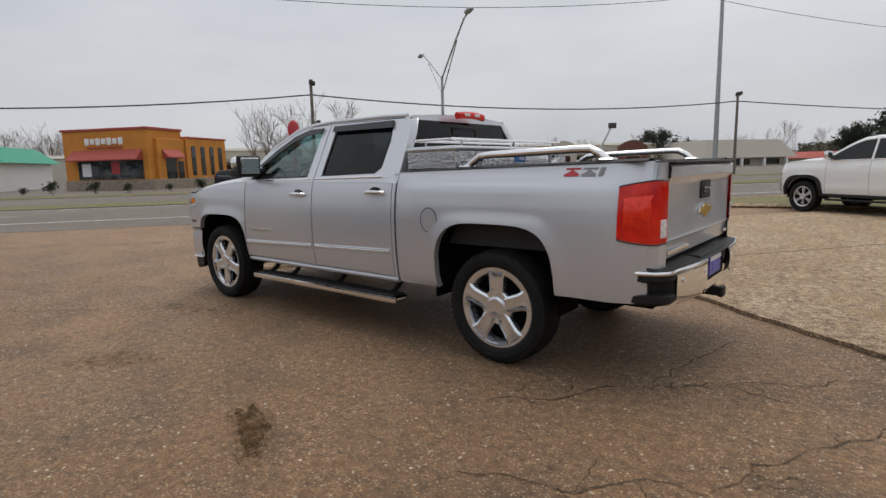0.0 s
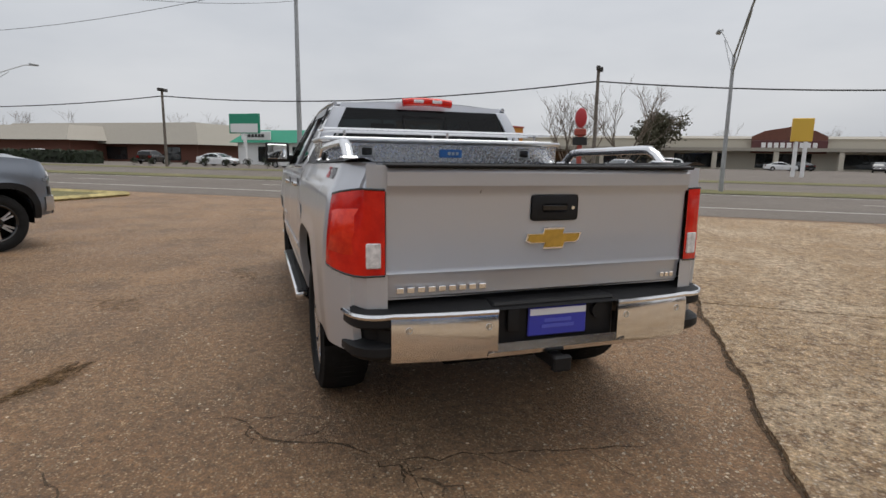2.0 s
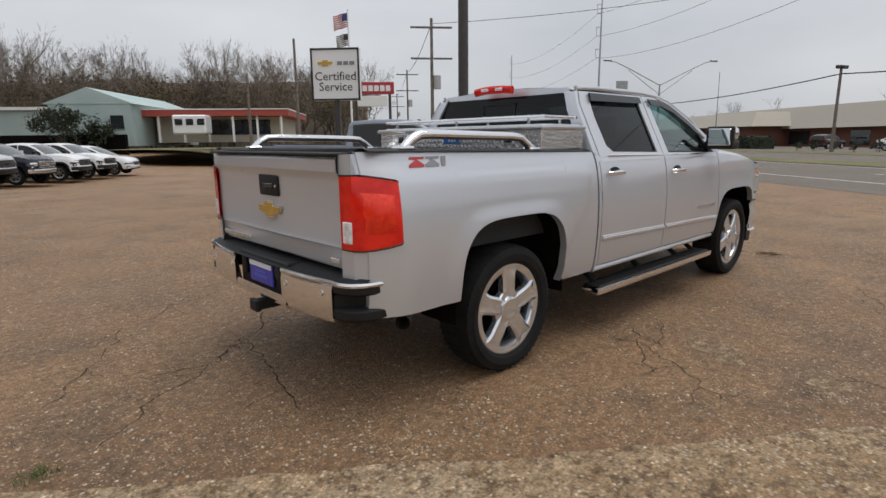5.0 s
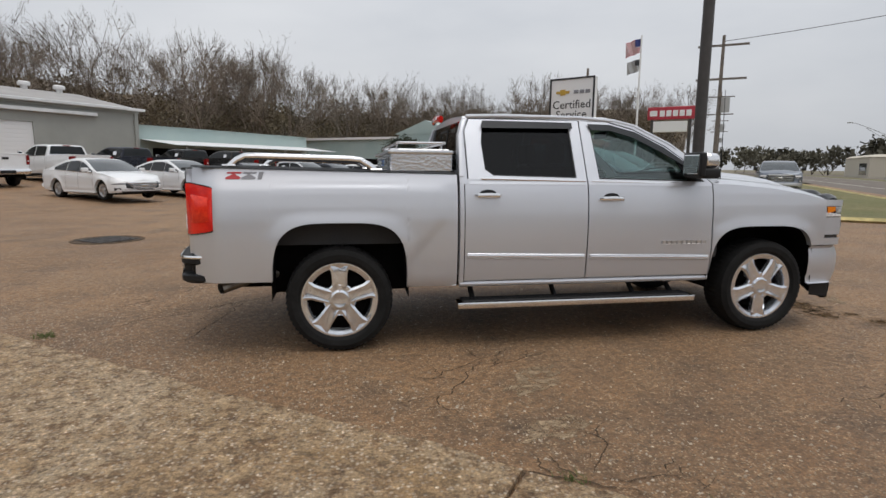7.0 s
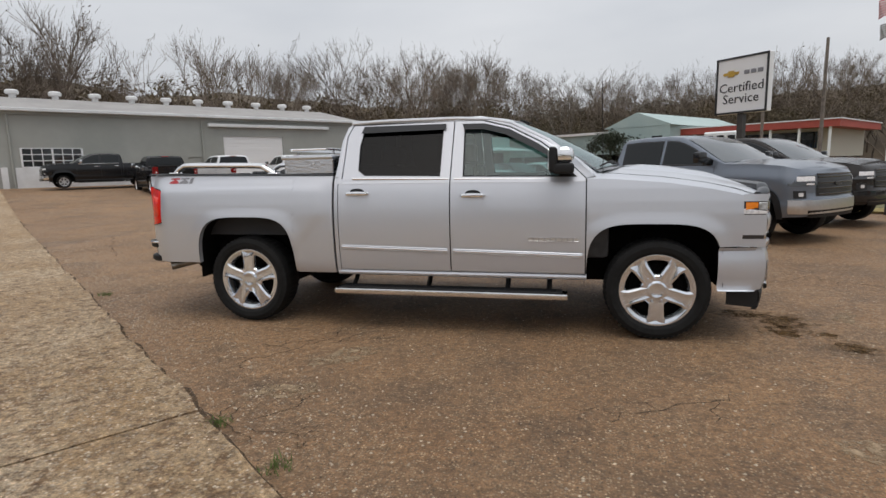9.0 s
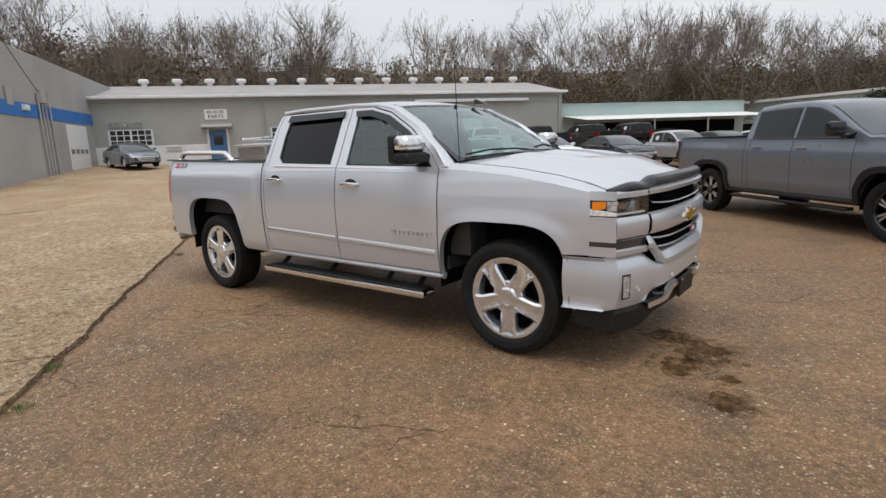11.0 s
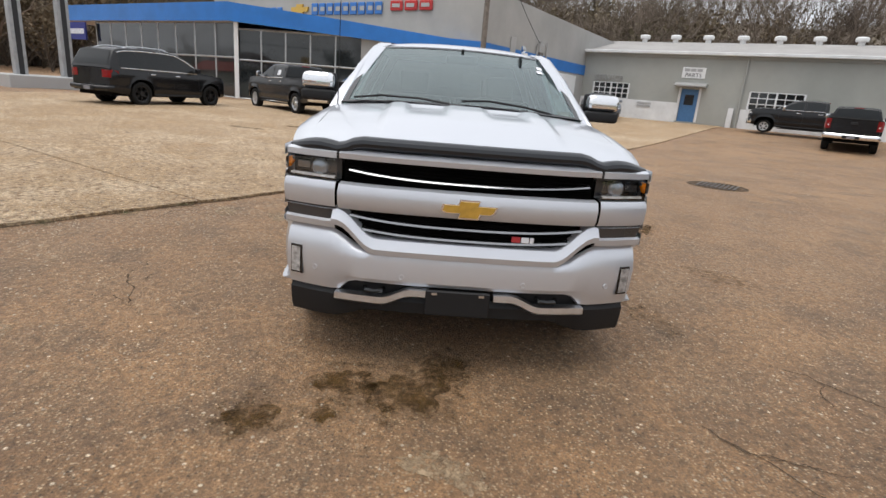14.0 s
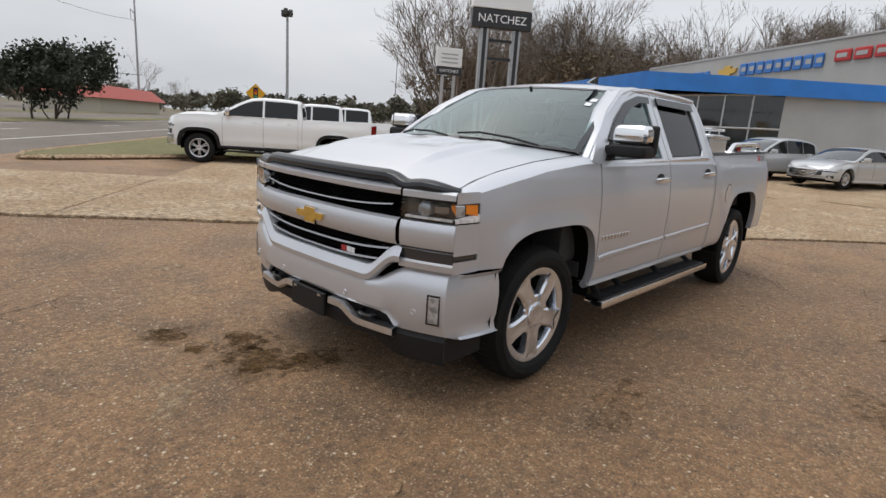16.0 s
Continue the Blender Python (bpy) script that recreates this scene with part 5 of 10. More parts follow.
def vehicle(kind, paint_key, name, label, category, group, u, v, heading, wheels="car", grille="bars", trim="chrome", sticker=False, cladding=None):
    """A parked vehicle; u, v: middle of the rear axle in the site's axes, heading from the site's u axis."""
    k = KINDS[kind]
    car = thing(name, label, category, group=group)
    x, y = S(u, v)
    car.matrix_basis = pose(x, y, ground_z(u, v), 0, 0, SITE + heading)
    P = M[paint_key]
    truck_like = kind in ("pickup", "compact")
    bright = M["chrome"] if trim == "chrome" else M["gloss_black"]
    tx, tz = [p[0] for p in k["top"]], [p[1] for p in k["top"]]
    lx, lz = [p[0] for p in k["line"]], [p[1] for p in k["line"]]
    nz_, nx_ = [p[0] for p in k["nose"]], [p[1] for p in k["nose"]]
    R, low, hw, wb, F, Rr, roof = k["R"], k["low"], k["hw"], k["wb"], k["front"], k["rear"], max(lz)
    AR = R + k["arch"]
    top = lambda x: lerp_list(x, tx, tz)
    line = lambda x: lerp_list(x, lx, lz)

    def lo(x):
        z = low + 0.06 * sstep(Rr + 0.6, Rr, x) + 0.03 * sstep(F - 0.6, F, x)
        for c in (0, wb):
            s = abs(x - c) / AR
            if s < 1:
                z = max(z, R * 0.9 + (AR + 0.1 * R) * (1 - s ** k["square"]) ** (1 / k["square"]))
        return min(z, top(x) - 0.06)

    def section(q, z):
        """Half width by height: tucked sill, full flank with a crease, drawn in at the shoulder."""
        w = 1.0 - 0.055 * (1 - sstep(0.0, 0.22, q)) - 0.050 * sstep(0.72, 1.0, q) - 0.012 * math.exp(-((q - 0.34) / 0.10) ** 2)
        return hw * w

    def flare(x, z):
        e = 0.0
        for c in (0, wb):
            d = math.hypot(x - c, (z - R) * 0.95) / (AR + 0.13)
            e = max(e, 0.030 * (1 - sstep(0.74, 1.0, d)))
        return e

    def wd(x, q, z):
        w = section(q, z) + flare(x, z)
        Fz = F + lerp_list(z, nz_, nx_)
        fr = (x - (Fz - k["fd"])) / k["fd"]
        if fr > 0:
            w *= max(0.0, 1 - min(1, fr) ** k["fn"]) ** (1 / k["fn"])
        rr = ((Rr + k["rd"]) - x) / k["rd"]
        if rr > 0:
            w *= 1 - 0.10 * min(1, rr) ** 2.5
        return w
    xs = list(np.linspace(Rr, F - k["fd"], 42)) + [F - k["fd"] * (1 - math.sin(a)) for a in np.linspace(0.12, math.pi / 2, 13)]
    for c in (0, wb):
        for q in (-1, -0.995, -0.97, -0.92, -0.84, 0.84, 0.92, 0.97, 0.995, 1):
            xs.append(c + q * AR)
    xs = sorted(set(round(a, 4) for a in xs))
    NQ = 11
    b = B()
    rims = {}
    for s in (-1, 1):
        rows = []
        for xx in xs:
            z0, z1 = lo(xx), top(xx)
            col = []
            tail = (xx - (F - k["fd"])) / k["fd"]
            for j in range(NQ + 1):
                z = z0 + (z1 - z0) * j / NQ
                qq = (z - low) / max(0.05, z1 - low)
                if tail > 0:  # wrap the corner round to the nose
                    ang = min(1, tail)
                    w = section(qq, z) * max(0.0, 1 - ang ** k["fn"]) ** (1 / k["fn"]) + flare(xx, z) * (1 - ang)
                    px = xx + lerp_list(z, nz_, nx_) * ang
                else:
                    w, px = wd(xx, qq, z) if tail <= 0 and xx < F - k["fd"] - 0.001 else section(qq, z) + flare(xx, z), xx
                col.append(b.verts.new((px, s * w, z)))
            rows.append(col)
        for a, c in zip(rows, rows[1:]):
            for j in range(NQ):
                b.faces.new((a[j], c[j], c[j + 1], a[j + 1]))
        # wheel-house lips turned inwards
        for a, c in zip(rows, rows[1:]):
            p, r = a[0].co, c[0].co
            e0, e1 = b.verts.new((p.x, p.y - s * min(0.12, abs(p.y)), p.z)), b.verts.new((r.x, r.y - s * min(0.12, abs(r.y)), r.z))
            b.faces.new((a[0], c[0], e1, e0))
        rims[s] = [c[-1].co.copy() for c in rows]
    bed0 = k["bed"] if k["bed"] else -99
    def top_pt(i, j):
        a, c = rims[-1][i], rims[1][i]
        q = j / 10 * 2 - 1
        crown = 0.055 * (1 - q ** 2) if a.x > k["wind"][1] - 0.5 else 0.015 * (1 - q ** 4)
        if truck_like and a.x > k["wind"][1] - 0.2:
            crown += 0.022 * sstep(0.62, 0.50, abs(q)) * sstep(F - 0.1, F - 0.5, a.x)
        return (a.x, a.y + (c.y - a.y) * j / 10, a.z + crown - (0.50 if a.x < bed0 - 0.05 and abs(q) < 0.85 else 0))
    grid(b, top_pt, len(xs) - 1, 10)
    z0, z1 = lo(Rr), top(Rr)
    grid(b, lambda i, j: (Rr - 0.02 * (1 - (i / 4 - 1) ** 2), wd(Rr, j / 5, z0 + (z1 - z0) * j / 5) * (i / 4 - 1), z0 + (z1 - z0) * j / 5), 8, 5)
    bmesh.ops.remove_doubles(b, verts=b.verts, dist=0.003)
    part("body", b, P, car, smooth=38)
    # cabin: lofted along its length under the roofline
    wbelt, wr = hw * 0.945, k["wr"]
    zb = lambda x: top(x) - 0.012
    zref = top((lx[0] + lx[-1]) / 2)
    wcab = lambda z: wbelt + (wr + 0.06 - wbelt) * min(1, max(0, (z - zref) / (roof - zref)))
    cx = []
    for a, c in zip(lx, lx[1:]):
        cx += list(np.linspace(a, c, 4))[:-1]
    cx.append(lx[-1])
    def cab(i, j):
        xx = cx[i]
        zt, z0_ = max(line(xx), zb(xx)), zb(xx)
        h = zt - z0_
        r = min(0.11, h * 0.5)
        zs_ = (0.0, 0.4, 0.75, 1.0)
        bow = 0.09 * sstep(k["wind"][0] - 0.15, k["wind"][0] + 0.3, xx) if xx > k["wind"][0] - 0.15 else 0.0
        side = []
        for q in zs_:
            z = z0_ + (h - r) * q
            side.append((wcab(z), z))
        for a in (0.35, 0.75, 1.15, 1.57):
            side.append((wcab(zt - r) - r * 0.8 * (1 - math.cos(a)), zt - r + r * math.sin(a)))
        w_end = side[-1][0]
        side += [(w_end * 0.66, zt + 0.012), (w_end * 0.33, zt + 0.020), (0.0, zt + 0.022)]
        n_ = len(side)
        jj = j if j < n_ else 2 * n_ - 2 - j
        sg = 1 if j < n_ else -1
        w, z = side[jj]
        return (xx + bow * (1 - min(1, w / max(0.2, w_end)) ** 2), sg * w, z)
    b = B()
    grid(b, cab, len(cx) - 1, 20)
    part("cabin", b, P, car, smooth=40)
    # side panes with dark surround
    for s in (-1, 1):
        for idx, (a0, a1) in enumerate(k["panes"]):
            pts_t, pts_b = [], []
            for i in range(9):
                xx = a0 + (a1 - a0) * i / 8
                zt = min(roof - 0.105, line(xx) - 0.10)
                pts_t.append((xx, max(zt, zb(xx) + 0.05)))
                pts_b.append((xx, zb(xx) + 0.035))
            for nm_, off, grow, mt in (("window_surround", 0.006, 0.022, M["gloss_black"]), ("window_pane", 0.011, 0.0, M["sideglass"])):
                bb = B()
                def wp_(i, j):
                    (xa, za), (xb_, zb2) = pts_b[i], pts_t[i]
                    xx = xa + grow * (i / 4 - 1)
                    z = za - grow + (zb2 - za + 2 * grow) * j / 3
                    return (xx, s * (wcab(z) + off), z)
                grid(bb, wp_, 8, 3)
                part(nm_, bb, mt, car)
    def glass_patch(nm_, x0, x1, frac, lift):
        bb = B()
        def gp_(i, j):
            xx = x0 + (x1 - x0) * j / 6
            zt = line(xx)
            q = i / 5 - 1
            slope = (line(xx + 0.02) - line(xx - 0.02)) / 0.04
            nx, nzv = -slope / math.hypot(slope, 1), 1 / math.hypot(slope, 1)
            w = (wcab(zt - 0.08) - 0.07) * frac
            bow = 0.09 * sstep(k["wind"][0] - 0.15, k["wind"][0] + 0.3, xx) if xx > k["wind"][0] - 0.15 else 0.0
            return (xx + bow * (1 - q * q) + nx * lift, q * w, zt + 0.022 * (1 - q * q) + nzv * lift)
        grid(bb, gp_, 10, 6)
        return part(nm_, bb, M["frontglass"] if nm_ == "windshield" else M["sideglass"], car)
    glass_patch("windshield", k["wind"][0], k["wind"][1], 1.02, 0.008)
    glass_patch("rear_window", k["back"][0], k["back"][1], 0.94, 0.012)
    if sticker:
        for s in (-1, 1):
            bb = B()
            a0, a1 = k["panes"][0]
            grid(bb, lambda i, j: (a0 + (a1 - a0) * (0.34 + 0.3 * i), s * (wcab(zb(a0) + 0.12 + 0.2 * j) + 0.015), zb(a0) + 0.12 + 0.2 * j), 1, 1)
            part("window_sticker", bb, M["whitecard"], car)
    # nose: points on the wrapped front by height and share of the half width
    zt_ = top(F)
    def nose(q, z, out=0.0):
        qq = (z - low) / max(0.05, zt_ - low)
        ang = (1 - min(0.9999, abs(q)) ** k["fn"]) ** (1 / k["fn"])
        w = section(qq, z) * q
        return Vector((F - k["fd"] + (k["fd"] + lerp_list(z, nz_, nx_)) * ang + out, w + math.copysign(out * 0.5 * abs(q) ** 3, q), z))
    def nose_patch(nm_, q0, q1, za, zb_, out, mt, n=8, m_=2, parent=car, taper=0.0, lab=""):
        bb = B()
        def fn(i, j):
            q = q0 + (q1 - q0) * i / n
            f = (i / n if abs(q1) > abs(q0) else 1 - i / n) if q0 * q1 >= 0 else abs(i / n * 2 - 1)
            za2, zb3 = za + taper * (zb_ - za) * f * 0.5, zb_ - taper * (zb_ - za) * f * 0.2
            edge = 0.0 if 0 < j < m_ + 2 else -0.02
            t_ = min(1, max(0, (j - 1) / m_))
            return nose(q, za2 + (zb3 - za2) * t_, out + edge)
        grid(bb, fn, n, m_ + 2)
        return part(nm_, bb, mt, parent, lab)
    H = zt_ - low
    if truck_like:
        g0, g1, gq, l0, l1, lq = low + H * 0.46, zt_ - 0.03, 0.60, zt_ - 0.21, zt_ - 0.05, 0.60
    elif kind == "sedan":
        g0, g1, gq, l0, l1, lq = low + H * 0.24, zt_ - 0.05, 0.66, zt_ - 0.115, zt_ - 0.02, 0.60
    else:
        g0, g1, gq, l0, l1, lq = low + H * 0.48, zt_ - 0.05, 0.50, zt_ - 0.17, zt_ - 0.05, 0.54
    gr = nose_patch("grille", -gq, gq, g0, g1, 0.008, M["grille_black"], 14, 3, taper=0.6 if kind == "sedan" else 0.1)
    nb = 5 if kind == "sedan" else 4 if truck_like else 3
    for q in range(nb):
        zz = g0 + (g1 - g0) * (q + 0.5) / nb
        f = gq * (0.94 if kind != "sedan" else 0.62 + 0.32 * q / nb)
        b = B()
        sweep(b, [nose(f * (i / 5 - 1), zz, 0.014) for i in range(11)], 0.006, 0.013 if grille == "bars" else 0.007, 6)
        part("grille_bar", b, bright, gr)
    b = B()
    sweep(b, [nose(gq * (i / 5 - 1), g1, 0.014) for i in range(11)], 0.008, 0.014, 6)
    part("grille_frame", b, bright, gr)
    badge = B()
    c_ = nose(0, g0 + (g1 - g0) * 0.58, 0.022)
    box(badge, c_.x - 0.01, c_.x + 0.008, -0.11, 0.11, c_.z - 0.035, c_.z + 0.035, 0.012)
    part("badge", badge, bright, gr)
    fbz0, fbz1 = low + 0.03, low + H * (0.40 if truck_like else 0.26)
    fb = nose_patch("front_bumper", -0.985, 0.985, fbz0 + 0.04, fbz1, 0.018, bright if truck_like and paint_key != "gray" else M["alu"] if truck_like else P, 22, 3)
    nose_patch("lower_intake", -0.80, 0.80, fbz0 - 0.02, fbz0 + (0.10 if truck_like else 0.09), 0.022, M["plastic"], 16, 1, fb)
    for s in (-1, 1):
        hl = nose_patch("headlamp", s * lq, s * 0.985, l0, l1, 0.010, M["lamp_dark"], 10, 2, taper=0.0)
        nose_patch("lamp_reflector", s * (lq + 0.05), s * 0.93, l0 + (l1 - l0) * 0.45, l1 - 0.012, 0.014, M["whitelens"], 8, 1, hl)
        if truck_like:
            nose_patch("lamp_signature", s * (lq + 0.06), s * 0.80, l0 + 0.012, l0 + 0.04, 0.015, M["whitelens"], 6, 1, hl)
        fg = nose_patch("fog_lamp", s * 0.80, s * 0.95, fbz1 + 0.03 if truck_like else fbz0 + 0.06, fbz1 + 0.15 if truck_like else fbz0 + 0.15, 0.012, M["grille_black"], 6, 1)
        nose_patch("fog_lens", s * 0.84, s * 0.90, (fbz1 + 0.06) if truck_like else fbz0 + 0.085, (fbz1 + 0.12) if truck_like else fbz0 + 0.125, 0.018, M["whitelens"], 3, 1, fg)
        # tail lamp
        b = B()
        th = 0.40 if truck_like else 0.24 if kind != "sedan" else 0.15
        zt = top(Rr) - (0.06 if truck_like else 0.05) - th
        deep = 0.14 if truck_like else 0.28
        qz = (zt + th / 2 - low) / (top(Rr) - low)
        inner = 0.875 if truck_like else 0.66
        grid(b, lambda i, j: ((Rr - 0.022, Rr - 0.014, Rr + 0.02, Rr + deep)[i], s * ((wd(Rr, qz, zt) * inner, wd(Rr, qz, zt) * 0.98, wd(Rr + 0.02, qz, zt) + 0.010, wd(Rr + deep, qz, zt) + 0.006)[i]), zt + th * (j / 3) * (1 - 0.12 * (i == 3)) + 0.02 * (i == 3)), 3, 3)
        tl = part("tail_lamp", b, M["darkred"], car)
        if truck_like:
            b = B()
            box(b, Rr - 0.03, Rr - 0.016, min(s * hw * 0.84, s * hw * 0.89), max(s * hw * 0.84, s * hw * 0.89), zt + th * 0.30, zt + th * 0.44, 0.004)
            part("reversing_lens", b, M["whitelens"], tl)
        # mirror on an arm
        mx = k["panes"][-1][1] - 0.10
        mz = zb(mx) + 0.02
        b = B()
        sz_ = 0.20 if truck_like else 0.14
        box(b, mx - 0.05, mx + 0.07, hw + 0.03, hw + 0.24, mz + 0.03, mz + 0.03 + sz_, 0.035, seg=2)
        for vtx in b.verts:
            vtx.co.x -= 0.35 * max(0, vtx.co.y - hw - 0.03) * 0.5
        box(b, mx - 0.01, mx + 0.06, hw * 0.90, hw + 0.08, mz, mz + 0.06, 0.015)
        if s < 0:
            bmesh.ops.scale(b, vec=(1, -1, 1), verts=b.verts)
        part("wing_mirror", b, M["gloss_black"] if truck_like and trim != "chrome" else bright if truck_like and paint_key != "gray" else P if kind != "pickup" else M["gloss_black"], car)
        b = B()
        sweep(b, [(AR + 0.03, s * (hw * 0.955), low + 0.01), (wb - AR - 0.03, s * (hw * 0.955), low + 0.01)], 0.03, 0.045, 6)
        part("side_sill", b, M["plastic"] if kind != "sedan" else P, car)
        if truck_like:
            b = B()
            box(b, AR + 0.15, wb - AR - 0.15, hw * 0.86, hw * 1.005, low - 0.12, low - 0.075, 0.014)
            if s < 0:
                bmesh.ops.scale(b, vec=(1, -1, 1), verts=b.verts)
            part("running_board", b, M["plastic"], car)
        for a0, a1 in k["panes"][-2:]:
            b = B()
            hx = a0 + 0.05
            zz = zb(hx) - 0.13
            q = (zz - low) / (top(hx) - low)
            ww = wd(hx, q, zz)
            sweep(b, [(hx, s * (ww + 0.008), zz), (hx + 0.03, s * (ww + 0.026), zz), (hx + 0.17, s * (ww + 0.026), zz), (hx + 0.20, s * (ww + 0.008), zz)], 0.010, 0.015, 6)
            part("door_handle", b, bright if paint_key == "black" else P, car)
        seams = [p[0] - 0.045 for p in k["panes"][-2:]] + [k["panes"][-1][1] + 0.06] + ([k["bed"] + 0.01] if k["bed"] else [])
        for hx in seams:
            b = B()
            z0_ = max(lo(hx) + 0.03, low + 0.08)
            pts = []
            for f in np.linspace(0, 1, 9):
                z = z0_ + (top(hx) - 0.01 - z0_) * f
                pts.append((hx, s * (wd(hx, (z - low) / (top(hx) - low), z) + 0.0005), z))
            sweep(b, pts, 0.004, 0.004, 4)
            part("door_seam", b, M["grille_black"], car)
        b = B()
        p0, p1 = k["panes"][0][0], k["panes"][-1][1]
        sweep(b, [(xx, s * (wcab(zb(xx) + 0.01) + 0.012), zb(xx) + 0.014) for xx in np.linspace(p0, p1, 10)], 0.006, 0.011, 6)
        part("belt_moulding", b, bright, car)
        for wx in (0, wb):
            add_wheel(car, wheels, wx, s * (hw - 0.135), R, 0)
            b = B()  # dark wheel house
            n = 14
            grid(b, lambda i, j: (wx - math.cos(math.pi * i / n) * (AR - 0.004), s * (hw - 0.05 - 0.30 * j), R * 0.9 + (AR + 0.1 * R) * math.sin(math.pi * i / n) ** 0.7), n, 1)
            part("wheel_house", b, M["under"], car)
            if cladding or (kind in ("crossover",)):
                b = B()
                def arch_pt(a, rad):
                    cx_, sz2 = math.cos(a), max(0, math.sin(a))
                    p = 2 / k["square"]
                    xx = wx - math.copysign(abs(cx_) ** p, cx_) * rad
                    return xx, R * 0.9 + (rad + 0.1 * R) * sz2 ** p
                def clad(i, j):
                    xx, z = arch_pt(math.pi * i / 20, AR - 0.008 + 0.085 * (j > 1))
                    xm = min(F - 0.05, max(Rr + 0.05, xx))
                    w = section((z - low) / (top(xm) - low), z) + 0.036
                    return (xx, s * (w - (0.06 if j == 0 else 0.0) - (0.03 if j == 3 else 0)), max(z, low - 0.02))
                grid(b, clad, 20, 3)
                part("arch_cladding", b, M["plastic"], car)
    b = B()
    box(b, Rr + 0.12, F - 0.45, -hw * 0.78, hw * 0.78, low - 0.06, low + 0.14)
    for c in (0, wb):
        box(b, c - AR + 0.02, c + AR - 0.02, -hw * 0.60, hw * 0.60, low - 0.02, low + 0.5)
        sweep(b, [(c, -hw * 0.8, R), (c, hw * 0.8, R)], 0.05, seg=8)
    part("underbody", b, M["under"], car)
    b = B()
    bh = 0.10 if truck_like else 0.08
    sweep(b, [(Rr + 0.10, -hw * 0.965, low + 0.19), (Rr - 0.05, -hw * 0.90, low + 0.18), (Rr - 0.09, -hw * 0.5, low + 0.17), (Rr - 0.10, 0, low + 0.17), (Rr - 0.09, hw * 0.5, low + 0.17), (Rr - 0.05, hw * 0.90, low + 0.18), (Rr + 0.10, hw * 0.965, low + 0.19)], 0.06, bh, 10)
    rb_ = part("rear_bumper", b, bright if truck_like else P, car)
    b = B()
    box(b, Rr - 0.165, Rr - 0.10, -0.30, 0.30, low + 0.09, low + 0.23, 0.015)
    part("plate_recess", b, M["plastic"], rb_)
    b = B()
    box(b, Rr - 0.172, Rr - 0.163, -0.15, 0.15, low + 0.10, low + 0.21, 0.008)
    part("plate_panel", b, M["grille_black"] if paint_key == "white" else M["greyprint"], rb_)
    if kind == "suv":  # bright window surround and roof rails
        for s in (-1, 1):
            b = B()
            p0, p1 = k["panes"][0][0] - 0.03, k["panes"][-1][1]
            sweep(b, [(xx, s * (wcab(min(roof - 0.09, line(xx) - 0.085)) + 0.014), min(roof - 0.09, line(xx) - 0.085)) for xx in np.linspace(p0, p1, 14)], 0.012, seg=6)
            part("window_trim", b, M["chrome"], car)
            b = B()
            sweep(b, [(xx, s * (wcab(roof) - 0.10), line(xx) + (0.05 if 0 < i < 8 else 0.0)) for i, xx in enumerate(np.linspace(-0.4, 1.4, 9))], 0.018, seg=6)
            part("roof_rail", b, M["alu"], car)
    if truck_like:
        b = B()
        zh = top(Rr) - 0.20
        box(b, Rr - 0.036, Rr - 0.01, -0.13, 0.13, zh - 0.05, zh + 0.05, 0.012)
        part("tailgate_handle", b, M["plastic"], car)
        b = B()
        box(b, Rr - 0.034, Rr + 0.03, -hw * 0.80, hw * 0.80, top(Rr) - 0.03, top(Rr) + 0.012, 0.01)
        part("tailgate_spoiler", b, M["plastic"] if paint_key != "white" else P, car)
        b = B()
        box(b, k["line"][0][0] + 0.03, k["line"][0][0] + 0.07, -0.17, 0.17, roof - 0.055, roof - 0.02, 0.008)
        part("high_brake_lamp", b, M["darkred"], car)
    return car


# ---- the site: u runs from the dealership to the highway, v along the highway ----
SITE = -36.2
SU = Vector((math.cos(radians(SITE)), math.sin(radians(SITE))))
SV = Vector((-SU.y, SU.x))


def S(u, v):
    p = SU * u + SV * v
    return p.x, p.y


def ground_z(u, v=0.0):
    return 0.80 * sstep(-12, -36, u) + 0.22 * sstep(-6, -16, v) * sstep(3, -5, u) - 0.42 * sstep(13, 23, v) * sstep(-4, -10, u) * sstep(-22, -18, u)


def site(u, v, z=0.0, turn=0.0):
    x, y = S(u, v)
    return pose(x, y, z, 0, 0, SITE + turn)


